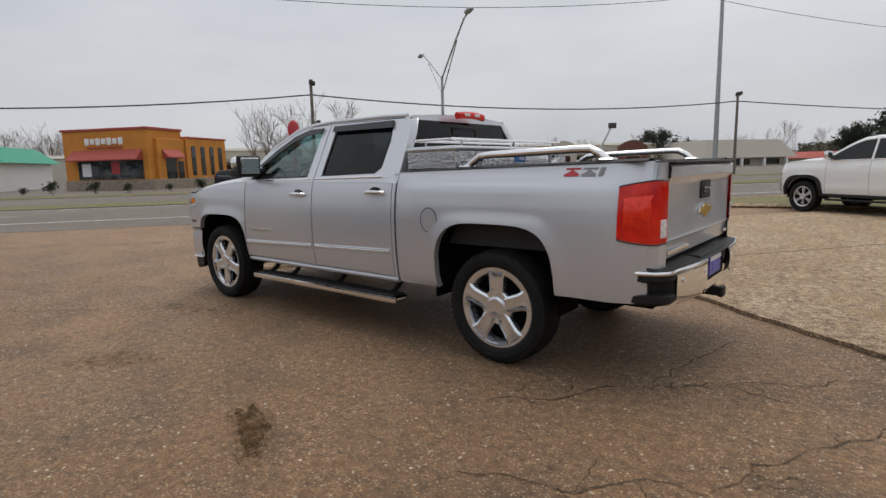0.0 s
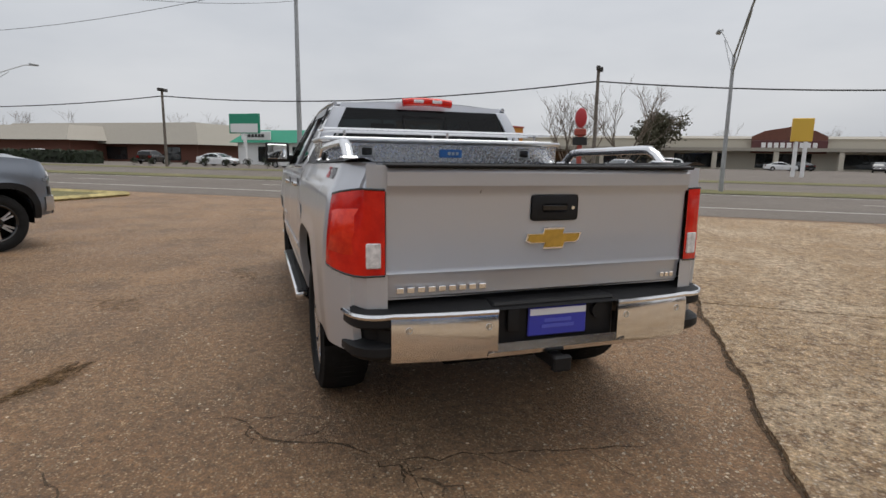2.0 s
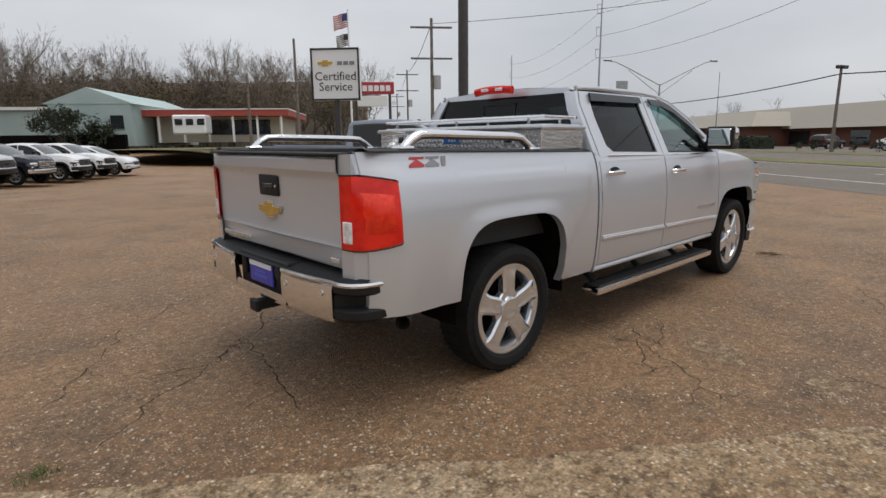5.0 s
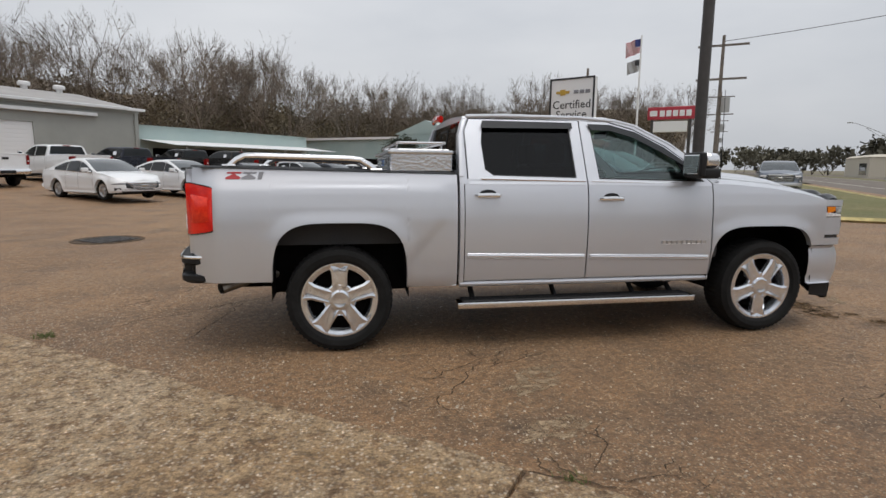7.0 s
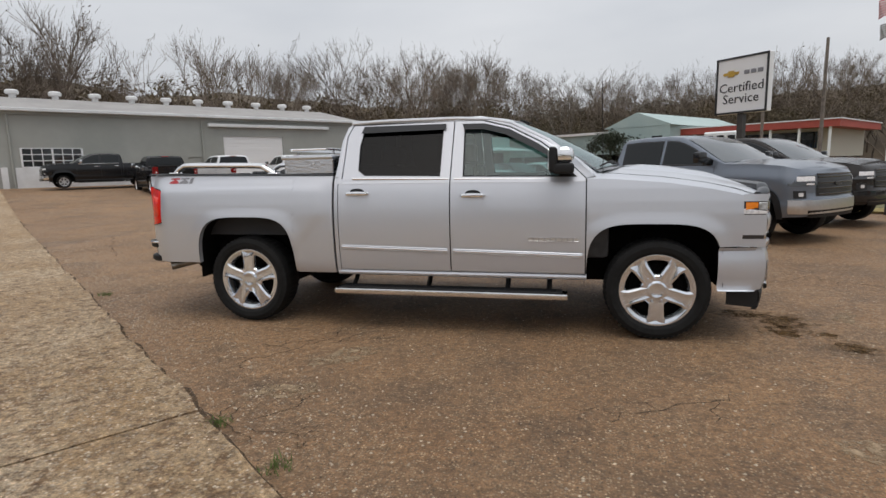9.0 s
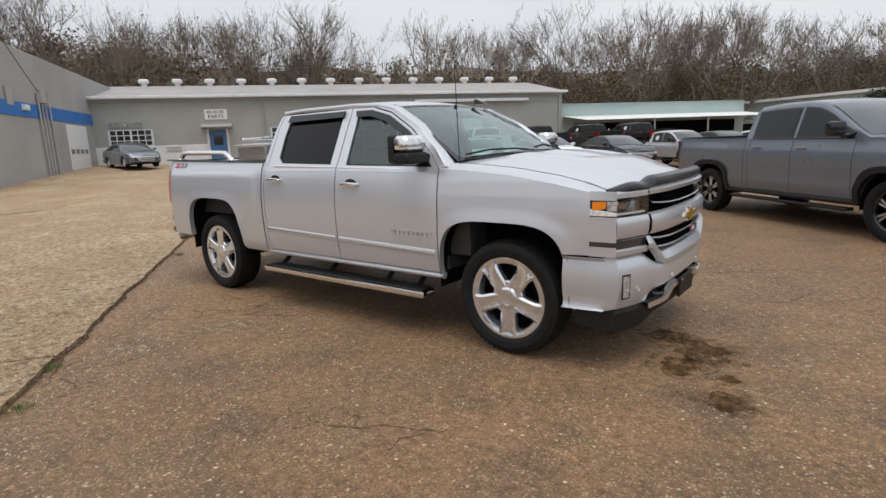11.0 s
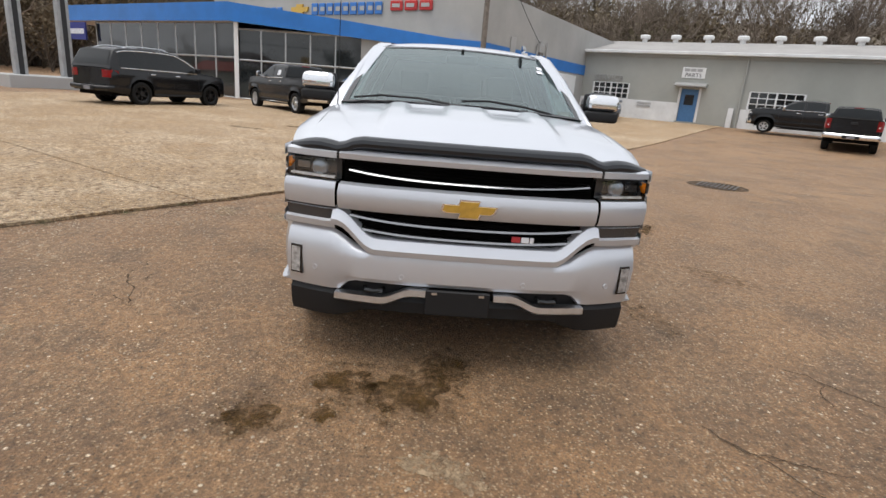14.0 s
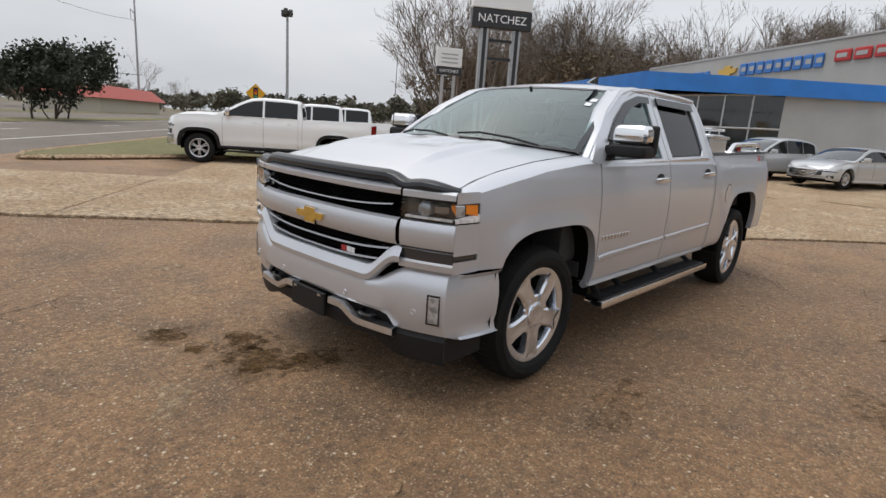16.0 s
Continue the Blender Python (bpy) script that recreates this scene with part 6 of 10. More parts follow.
def ground_mat(name, colors, rough, big, mid, pebble, pebble_colors, bump, mott=0.5, pscale=95.0, pmix=0.5, edge=(0.42, 0.75), chips=0.0):
    """Worn paving in three scales: broad stains, patches, and stones set in it."""
    m = bpy.data.materials.new(name)
    m.use_nodes = True
    n, l = m.node_tree.nodes, m.node_tree.links
    b = n["Principled BSDF"]
    geo = n.new("ShaderNodeNewGeometry")
    def noise(scale, detail, r=0.6):
        t = n.new("ShaderNodeTexNoise")
        t.inputs["Scale"].default_value, t.inputs["Detail"].default_value, t.inputs["Roughness"].default_value = scale, detail, r
        l.new(geo.outputs["Position"], t.inputs["Vector"])
        return t
    def mix(fac, a, c, kind="MIX"):
        x = n.new("ShaderNodeMix")
        x.data_type, x.blend_type = "RGBA", kind
        for sock, val in (("Factor", fac), ("A", a), ("B", c)):
            if isinstance(val, (tuple, float, int)):
                x.inputs[sock].default_value = (*val, 1) if isinstance(val, tuple) else val
            else:
                l.new(val, x.inputs[sock])
        return x.outputs["Result"]
    def ramp(src, p0, p1, c0=(0, 0, 0), c1=(1, 1, 1)):
        r = n.new("ShaderNodeValToRGB")
        r.color_ramp.elements[0].position, r.color_ramp.elements[1].position = p0, p1
        r.color_ramp.elements[0].color, r.color_ramp.elements[1].color = (*c0, 1), (*c1, 1)
        l.new(src, r.inputs["Fac"])
        return r.outputs["Color"]
    col = mix(ramp(noise(big, 4).outputs["Fac"], 0.38, 0.64), colors[0], colors[1])
    col = mix(ramp(noise(mid, 6, 0.7).outputs["Fac"], *edge), col, colors[2])
    if len(colors) > 3:  # broad worn or weathered areas
        col = mix(ramp(noise(big * 2.6, 5, 0.65).outputs["Fac"], 0.50, 0.66), col, colors[3])
    vo = n.new("ShaderNodeTexVoronoi")
    vo.inputs["Scale"].default_value = pscale
    l.new(geo.outputs["Position"], vo.inputs["Vector"])
    vo2 = n.new("ShaderNodeTexVoronoi")
    vo2.inputs["Scale"].default_value = pscale * 0.42
    l.new(geo.outputs["Position"], vo2.inputs["Vector"])
    sep = n.new("ShaderNodeSeparateColor")
    l.new(vo.outputs["Color"], sep.inputs["Color"])
    stone = ramp(sep.outputs["Red"], 0.0, 1.0, pebble_colors[0], pebble_colors[1])
    # stones show where the binder has worn away
    worn = ramp(noise(mid * 2.3, 5).outputs["Fac"], 0.36, 0.62)
    dens = n.new("ShaderNodeMath")
    dens.operation = "GREATER_THAN"
    l.new(sep.outputs["Green"], dens.inputs[0])
    dens.inputs[1].default_value = 1 - pebble
    core = ramp(vo.outputs["Distance"], 0.25, 0.5, (1, 1, 1), (0, 0, 0))
    f1 = mix(1.0, dens.outputs["Value"], core, "MULTIPLY")
    f2 = mix(1.0, f1, mix(pmix, (1, 1, 1), worn), "MULTIPLY")
    col = mix(f2, col, stone)
    if chips:  # sparse pale stones
        sep2 = n.new("ShaderNodeSeparateColor")
        l.new(vo2.outputs["Color"], sep2.inputs["Color"])
        pick = n.new("ShaderNodeMath")
        pick.operation = "GREATER_THAN"
        l.new(sep2.outputs["Blue"], pick.inputs[0])
        pick.inputs[1].default_value = 1 - chips
        col = mix(mix(1.0, pick.outputs["Value"], ramp(vo2.outputs["Distance"], 0.16, 0.30, (1, 1, 1), (0, 0, 0)), "MULTIPLY"), col, (0.66, 0.55, 0.40))
    fine = noise(260, 3)
    col = mix(0.34, col, ramp(fine.outputs["Fac"], 0.3, 0.7, (0.55, 0.55, 0.55), (1.35, 1.35, 1.35)), "MULTIPLY")
    mot = noise(17, 9, 0.78)
    col = mix(mott, col, ramp(mot.outputs["Fac"], 0.34, 0.66, (0.36, 0.36, 0.36), (1.72, 1.72, 1.72)), "MULTIPLY")
    grit = noise(58, 5, 0.8)
    col = mix(mott, col, ramp(grit.outputs["Fac"], 0.38, 0.64, (0.55, 0.55, 0.55), (1.5, 1.5, 1.5)), "MULTIPLY")
    l.new(col, b.inputs["Base Color"])
    rr = n.new("ShaderNodeMapRange")
    l.new(noise(big * 1.7, 4).outputs["Fac"], rr.inputs["Value"])
    rr.inputs["To Min"].default_value, rr.inputs["To Max"].default_value = rough - 0.18, rough + 0.15
    l.new(rr.outputs["Result"], b.inputs["Roughness"])
    bp = n.new("ShaderNodeBump")
    bp.inputs["Strength"].default_value, bp.inputs["Distance"].default_value = bump, 0.011
    hm = n.new("ShaderNodeMath")
    hm.operation = "SUBTRACT"
    l.new(fine.outputs["Fac"], hm.inputs[0])
    l.new(vo.outputs["Distance"], hm.inputs[1])
    l.new(hm.outputs["Value"], bp.inputs["Height"])
    l.new(bp.outputs["Normal"], b.inputs["Normal"])
    return m


M["asphalt"] = ground_mat("worn_asphalt", ((0.225, 0.126, 0.062), (0.320, 0.183, 0.088), (0.150, 0.092, 0.052), (0.270, 0.163, 0.086)), 0.66, 0.30, 1.1, 0.75, ((0.065, 0.042, 0.026), (0.62, 0.46, 0.29)), 1.0, mott=0.78, pscale=66.0, edge=(0.46, 0.68), chips=0.022)
M["concrete"] = ground_mat("pebble_concrete", ((0.385, 0.262, 0.143), (0.52, 0.395, 0.256), (0.185, 0.107, 0.050), (0.335, 0.213, 0.104)), 0.75, 0.5, 15.0, 0.75, ((0.16, 0.092, 0.05), (0.74, 0.62, 0.47)), 1.0, mott=0.85, pscale=42.0, pmix=0.6, edge=(0.47, 0.60))
M["road"] = ground_mat("highway_asphalt", ((0.135, 0.110, 0.088), (0.155, 0.128, 0.104), (0.110, 0.090, 0.074)), 0.8, 0.12, 0.8, 0.3, ((0.12, 0.11, 0.10), (0.28, 0.26, 0.23)), 0.3)
M["grass"] = ground_mat("winter_grass", ((0.135, 0.130, 0.045), (0.200, 0.165, 0.075), (0.085, 0.100, 0.032)), 0.9, 0.25, 3.0, 0.5, ((0.10, 0.10, 0.03), (0.28, 0.23, 0.12)), 0.8, pscale=40)
M["earth"] = ground_mat("far_ground", ((0.16, 0.135, 0.085), (0.20, 0.17, 0.11), (0.11, 0.10, 0.06)), 0.9, 0.03, 0.3, 0.2, ((0.1, 0.09, 0.06), (0.25, 0.22, 0.16)), 0.2)
M["stain"] = mat("wet_oil_stain", (0.078, 0.044, 0.015), 0.85, var=0.5, scale=14, bump=0.5, bscale=160, spec=0.1)
M["crack"] = mat("crack_dirt", (0.078, 0.050, 0.028), 0.9, var=0.3, scale=30)
M["line"] = mat("road_paint", (0.62, 0.60, 0.55), 0.7, var=0.12, scale=6)
def broken_edges(m, scale, lo, hi):
    """Lets a mark thin out into the paving in grains."""
    n, l = m.node_tree.nodes, m.node_tree.links
    tc, tx, mr = n.new("ShaderNodeNewGeometry"), n.new("ShaderNodeTexNoise"), n.new("ShaderNodeMapRange")
    tx.inputs["Scale"].default_value, tx.inputs["Detail"].default_value, tx.inputs["Roughness"].default_value = scale, 8.0, 0.75
    l.new(tc.outputs["Position"], tx.inputs["Vector"])
    l.new(tx.outputs["Fac"], mr.inputs["Value"])
    mr.inputs["From Min"].default_value, mr.inputs["From Max"].default_value = lo, hi
    l.new(mr.outputs["Result"], n["Principled BSDF"].inputs["Alpha"])


broken_edges(M["stain"], 9.0, 0.38, 0.66)
M["stain_soft"] = mat("faint_oil_stain", (0.105, 0.062, 0.026), 0.85, var=0.4, scale=14, bump=0.5, bscale=160, spec=0.1)
broken_edges(M["stain_soft"], 13.0, 0.46, 0.78)
broken_edges(M["crack"], 16.0, 0.36, 0.56)
M["leafpatch"] = mat("pale_patch", (0.30, 0.215, 0.13), 0.8, var=0.3, scale=18, bump=0.4, bscale=150)
broken_edges(M["leafpatch"], 12.0, 0.42, 0.60)


def strip(bm, u0, u1, v0, v1, z, nu=1, nv=1, wob=0.0, thick=0.0):
    """A piece of paving in site axes, on the ground, with an uneven edge."""
    def fn(i, j):
        u, v = u0 + (u1 - u0) * i / nu, v0 + (v1 - v0) * j / nv
        w = wob * noise.noise(Vector((u * 1.7, v * 1.7, 3.1))) if (j == nv or j == 0) else 0
        x, y = S(u, v + w)
        return (x, y, ground_z(u, v) + z)
    rows = grid(bm, fn, nu, nv)
    return rows


# one ground sheet to the horizon
b = B()
us = [-900, -400, -200, -120, -80, -60, -48, -42, -36, -32, -28, -24, -20, -16, -12, -8, -5, -3, -1, 1, 3, 6, 12, 24, 42, 80, 150, 300, 600, 1200]
vs = [-1200, -500, -200, -100, -60, -30, -22, -16, -13.5, -11, -8.5, -6, -3, 0, 13, 16, 18, 20, 23, 30, 60, 100, 200, 500, 1200]
grid(b, lambda i, j: (*S(us[i], vs[j]), ground_z(us[i], vs[j]) - 0.10), len(us) - 1, len(vs) - 1)
tagged(part("ground", b, M["earth"]), "dry winter ground reaching to the horizon", "ground", kind="structure")
b = B()
strip(b, -75, 12.2, -80, 62, 0.0, 72, 60)
tagged(part("pavement_lot", b, M["asphalt"]), "worn brown asphalt dealership lot with cracks", "pavement", kind="structure")
# raised aggregate-concrete apron, slab by slab
slab_ids = []
SLAB_W = 4.83
k0 = -2.45
for iu in range(-8, 3):
    u0, u1 = k0 + iu * SLAB_W + 0.012, k0 + (iu + 1) * SLAB_W - 0.012
    u1 = min(u1, 11.4)
    for iv, (v0, v1) in enumerate(((-1.80, -6.6), (-6.62, -13.2), (-13.22, -22))):
        if u0 > 6 and v1 < -8:
            continue
        bb = B()
        n = 40 if -14 < u0 < 8 and iv == 0 else 8
        def edge(i, j, u0=u0, u1=u1, v0=v0, v1=v1, n=n, iv=iv):
            u, v = u0 + (u1 - u0) * i / n, v0 + (v1 - v0) * j / 6
            if iv == 0 and j == 0:
                v += 0.055 * noise.noise(Vector((u * 1.3, 0, 7))) + 0.03 * noise.noise(Vector((u * 6, 0, 2)))
            return (*S(u, v), ground_z(u, v) + 0.034)
        rows = grid(bb, edge, n, 6)
        rim = bmesh.ops.extrude_edge_only(bb, edges=[e for e in bb.edges if e.is_boundary])
        for vtx in rim["geom"]:
            if isinstance(vtx, bmesh.types.BMVert):
                vtx.co.z -= 0.05
        slab_ids.append((bb, "concrete"))
apron = tagged(new("pavement_apron"), "tan pebble-faced concrete apron in large slabs", "pavement", kind="structure")
for bb, dirt in slab_ids:
    part("slab", bb, M[dirt], apron)

b = B()
strip(b, 12.2, 23.0, -300, 300, 0.006, 1, 40)
strip(b, 26.5, 36.5, -300, 300, 0.006, 1, 40)
tagged(part("road", b, M["road"]), "grey-brown divided highway asphalt", "road", kind="structure")
b = B()
strip(b, 15.0, 15.14, -300, 300, 0.012, 1, 60)
strip(b, 22.2, 22.32, -300, 300, 0.012, 1, 60)
for q in range(-14, 15):
    strip(b, 18.6, 18.72, q * 12.0, q * 12.0 + 3.0, 0.012)
tagged(part("road_marking", b, M["line"]), "worn white road lines", "road marking", kind="structure")
b = B()
strip(b, 23.0, 26.5, -300, 300, 0.03, 1, 60)
strip(b, 36.5, 41.0, -300, 300, 0.03, 1, 60)
tagged(part("grass_verge", b, M["grass"]), "mown winter grass verge along the highway", "grass", kind="structure")
b = B()
strip(b, 41.0, 110, -160, 160, 0.02, 8, 20)
tagged(part("pavement_far", b, M["road"]), "grey parking areas across the highway", "pavement", kind="structure")


# kerbed grass island beside the white trucks and the grass rise under the service sign
def island(name, outline, z, label, lift=None):
    bb = B()
    sheet(bb, outline, [], lambda a, c: (*S(a, c), ground_z(a, c) + z + (lift(a, c) if lift else 0)), z + 0.02, lambda a, c: (0, 0, -1))
    return tagged(part(name, bb, M["grass"]), label, "grass", kind="structure")


island("grass_island", [(3.5, -13.2), (8.2, -11.6), (10.6, -9.3), (11.2, -9.2), (11.6, -10.2), (11.6, -40), (3.5, -40)], 0.10, "kerbed island of winter grass")
b = B()
kp = [(3.5, -13.2), (8.2, -11.6), (10.6, -9.3), (11.2, -9.1), (11.7, -10.2), (11.7, -40)]
for (a0, c0), (a1, c1) in zip(kp, kp[1:]):
    n = max(1, int(math.hypot(a1 - a0, c1 - c0) / 1.8))
    for q in range(n):
        p, r = Vector((a0 + (a1 - a0) * q / n, c0 + (c1 - c0) * q / n, 0)), Vector((a0 + (a1 - a0) * (q + 0.985) / n, c0 + (c1 - c0) * (q + 0.985) / n, 0))
        sweep(b, [(*S(p.x, p.y), 0.06), (*S(r.x, r.y), 0.06)], 0.09, 0.075, 4)
tagged(part("kerb", b, M["concrete"]), "worn pale concrete kerb", "kerb", kind="structure")
b = B()
gu, gv = [-22, -14, -8, -5, -4, -3, -2, -1, 0.5, 2.2, 2.6, 6, 10.5], [14.5, 15.2, 18, 24, 32, 44, 60]
def bank(i, j):
    v0 = 14.5 + 27.0 * sstep(-1.0, -5.0, gu[i])
    v = v0 + (60 - v0) * (gv[j] - 14.5) / 45.5
    return (*S(gu[i], v), 0.07 + 0.9 * sstep(14.5, 36, v) * sstep(11, 0, gu[i]))
grid(b, bank, len(gu) - 1, len(gv) - 1)
tagged(part("grass_bank", b, M["grass"]), "grass rise beyond the parked row", "grass", kind="structure")
b = B()
for (a0, c0), (a1, c1) in zip([(-1.0, 14.4), (10.6, 14.4), (10.6, 60)], [(10.6, 14.4), (10.6, 60), (10.6, 60.1)]):
    n = max(1, int(math.hypot(a1 - a0, c1 - c0) / 2.4))
    for q in range(n):
        f0, f1 = q / n, (q + 0.985) / n
        sweep(b, [(*S(a0 + (a1 - a0) * f0, c0 + (c1 - c0) * f0), 0.06), (*S(a0 + (a1 - a0) * f1, c0 + (c1 - c0) * f1), 0.06)], 0.09, 0.08, 4)
tagged(part("kerb", b, mat("faded_yellow_kerb", (0.46, 0.38, 0.17), 0.85, var=0.3, scale=3, bump=0.3, bscale=60)), "faded yellow kerb round the grass rise", "kerb", kind="structure")


# ---- buildings ----
def siding(name, c, c2, scale=0.35):
    """Painted ribbed metal siding with streaks and faded patches."""
    m = mat(name, c, 0.55, var=0.0, color2=c2, scale=scale, coord="Object")
    n, l = m.node_tree.nodes, m.node_tree.links
    tc, wv, bp = n.new("ShaderNodeTexCoord"), n.new("ShaderNodeTexWave"), n.new("ShaderNodeBump")
    wv.bands_direction = "X"
    wv.inputs["Scale"].default_value, wv.inputs["Distortion"].default_value = 1.6, 0.0
    l.new(tc.outputs["Object"], wv.inputs["Vector"])
    bp.inputs["Strength"].default_value, bp.inputs["Distance"].default_value = 0.35, 0.02
    l.new(wv.outputs["Fac"], bp.inputs["Height"])
    l.new(bp.outputs["Normal"], n["Principled BSDF"].inputs["Normal"])
    return m


M["shop_gray"] = siding("gray_green_siding", (0.30, 0.31, 0.285), (0.36, 0.365, 0.34))
M["shop_white"] = mat("white_painted_block", (0.70, 0.71, 0.72), 0.7, var=0.08, scale=1.5)
M["roof_metal"] = siding("galvanised_roof", (0.27, 0.255, 0.245), (0.34, 0.325, 0.31), 0.6)
M["dealer_wall"] = mat("gray_painted_masonry", (0.34, 0.34, 0.33), 0.7, color2=(0.40, 0.395, 0.385), scale=0.5, bump=0.1, bscale=30)
M["dealer_blue"] = mat("blue_fascia", (0.020, 0.165, 0.52), 0.4, var=0.10, scale=0.8)
M["frame_alu"] = mat("window_frame", (0.45, 0.46, 0.47), 0.4, 0.6)
M["showglass"] = mat("showroom_glass", (0.02, 0.024, 0.026), 0.03, coat=0.5, var=0.4, scale=0.7)
M["door_blue"] = mat("blue_door", (0.06, 0.17, 0.36), 0.5, var=0.1)
M["letter_blue"] = mat("letter_blue", (0.03, 0.16, 0.48), 0.4)
M["letter_red"] = mat("letter_red", (0.45, 0.03, 0.03), 0.35)
M["letter_gray"] = mat("letter_gray", (0.42, 0.42, 0.42), 0.5, 0.3)
M["signwhite"] = mat("sign_face", (0.80, 0.80, 0.80), 0.35)
M["signblack"] = mat("sign_black", (0.02, 0.02, 0.022), 0.4)
M["wood"] = mat("weathered_wood_pole", (0.17, 0.145, 0.125), 0.85, var=0.3, scale=6, bump=0.3, bscale=30)
M["steelpole"] = mat("galvanised_steel", (0.38, 0.39, 0.40), 0.5, 0.6, var=0.12, scale=4)
M["darkpole"] = mat("dark_bronze_pole", (0.05, 0.045, 0.042), 0.5, var=0.15, scale=5)
M["cable"] = mat("cable", (0.02, 0.02, 0.02), 0.6)
M["orange"] = mat("orange_stucco", (0.56, 0.225, 0.035), 0.8, var=0.10, scale=0.7, bump=0.15, bscale=40)
M["redawn"] = mat("red_awning", (0.38, 0.07, 0.05), 0.6, var=0.12)
M["stone"] = mat("stone_base", (0.30, 0.25, 0.19), 0.85, var=0.25, scale=4)
M["green"] = mat("green_roof", (0.02, 0.28, 0.17), 0.5, var=0.12)
M["brick"] = mat("red_brick", (0.16, 0.065, 0.045), 0.85, var=0.2, scale=8)
M["cream"] = mat("cream_wall", (0.52, 0.48, 0.40), 0.8, var=0.08)
M["tanroof"] = mat("tan_roof", (0.36, 0.33, 0.28), 0.8, var=0.1)
M["teal"] = siding("pale_teal_siding", (0.36, 0.46, 0.45), (0.42, 0.51, 0.49))


def local_box(parent, name, material, u0, u1, v0, v1, z0, z1, bevel=0.0, label=""):
    """A box given in site axes under a thing that stands in site axes at the origin."""
    bb = B()
    box(bb, u0, u1, v0, v1, z0, z1, bevel)
    return part(name, bb, material, parent, label)


def site_thing(name, label, category, group="", kind=""):
    e = thing(name, label, category, group=group, kind=kind)
    e.matrix_basis = pose(0, 0, 0, 0, 0, SITE)
    return e


def along_v(u, v, z):
    """A pose for letters on a wall that faces +u; they read towards -v ... +v as seen from outside."""
    return Matrix.Translation((u, v, z)) @ Matrix(((0, 0, 1, 0), (1, 0, 0, 0), (0, 1, 0, 0), (0, 0, 0, 1)))


# service shop: long gray hall, wall faces +u at u=-33.3
shop = site_thing("service_building", "long gray metal service building with white base and roof vents", "building")
SHU = -33.3
def wall_with_holes(parent, name, material, u, v0, v1, z0, z1, holes, thick=0.25, label=""):
    bb = B()
    sheet(bb, [(v0, z0), (v1, z0), (v1, z1), (v0, z1)], [[(a, c), (b_, c), (b_, d), (a, d)] for a, b_, c, d in holes], lambda a, z: (u, a, z), thick, lambda a, z: (-1, 0, 0))
    return part(name, bb, material, parent, label)


sw_holes = [(-10.55, -8.05, 2.08, 3.08), (-4.62, -3.50, 0.9, 2.95), (-0.6, 2.3, 1.95, 3.00), (10.6, 14.9, 0.4, 3.85), (8.2, 9.05, 0.5, 2.45)]
wall_with_holes(shop, "wall", M["shop_gray"], SHU, -11.7, 21.6, 0.2, 5.05, sw_holes)
base_pieces = [(-11.7, -4.72, 0.2, 2.05), (-0.95, 8.1, 0.2, 1.93), (9.15, 10.5, 0.2, 1.9)]
for a, c, z0, z1 in base_pieces:
    local_box(shop, "white_base", M["shop_white"], SHU - 0.01, SHU + 0.035, a, c, z0, z1)
local_box(shop, "end_wall", M["shop_gray"], SHU - 14, SHU - 0.25, 21.4, 21.6, 0.2, 5.05)
local_box(shop, "end_wall", M["shop_gray"], SHU - 14, SHU - 0.25, -11.7, -11.5, 0.2, 5.05)
bb = B()
rp = [(SHU + 0.35, 5.10), (SHU - 7.0, 6.55), (SHU - 14.3, 5.10)]
for (ua, za), (ub, zb) in zip(rp, rp[1:]):
    grid(bb, lambda i, j: (ua + (ub - ua) * i, -12.0 + 33.9 * j / 12, za + (zb - za) * i), 1, 12)
part("roof", bb, M["roof_metal"], shop)
local_box(shop, "gutter", M["shop_white"], SHU + 0.02, SHU + 0.42, -12.0, 21.9, 5.02, 5.20, 0.02)
local_box(shop, "eave_shadow_board", M["shop_gray"], SHU + 0.0, SHU + 0.12, -11.7, 21.6, 4.86, 5.03)
local_box(shop, "door_track", M["shop_white"], SHU + 0.02, SHU + 0.30, 9.6, 18.6, 4.45, 4.66, 0.02)
bb = B()
sheet(bb, [(SHU - 14, 5.05), (SHU, 5.05), (SHU - 7, 6.5)], [], lambda a, z: (a, 21.5, z), 0.1, lambda a, z: (0, -1, 0))
part("gable", bb, M["shop_gray"], shop)
vent = None
for k in range(14):
    vv = -9.5 + k * 2.3
    bb = B()
    lathe(bb, [(0, 0.20), (0.28, 0.20), (0.28, 0.36), (0.34, 0.38), (0.50, 0.38), (0.56, 0.30), (0.58, 0.001)], 12, Matrix.Rotation(radians(90), 4, "X"))
    if vent is None:
        vent = mesh_of("roof_vent", bb, M["signwhite"])
    else:
        bb.free()
    share("roof_vent", vent, shop, Matrix.Translation((SHU - 6.8, vv, 6.45)))
for vv, z1 in ((-11.6, 5.0), (-1.05, 5.0), (9.2, 4.9), (21.3, 5.0)):
    bb = B()
    sweep(bb, [(SHU + 0.08, vv, 0.6), (SHU + 0.08, vv, z1)], 0.06, seg=8)
    part("downspout", bb, M["shop_gray"], shop)


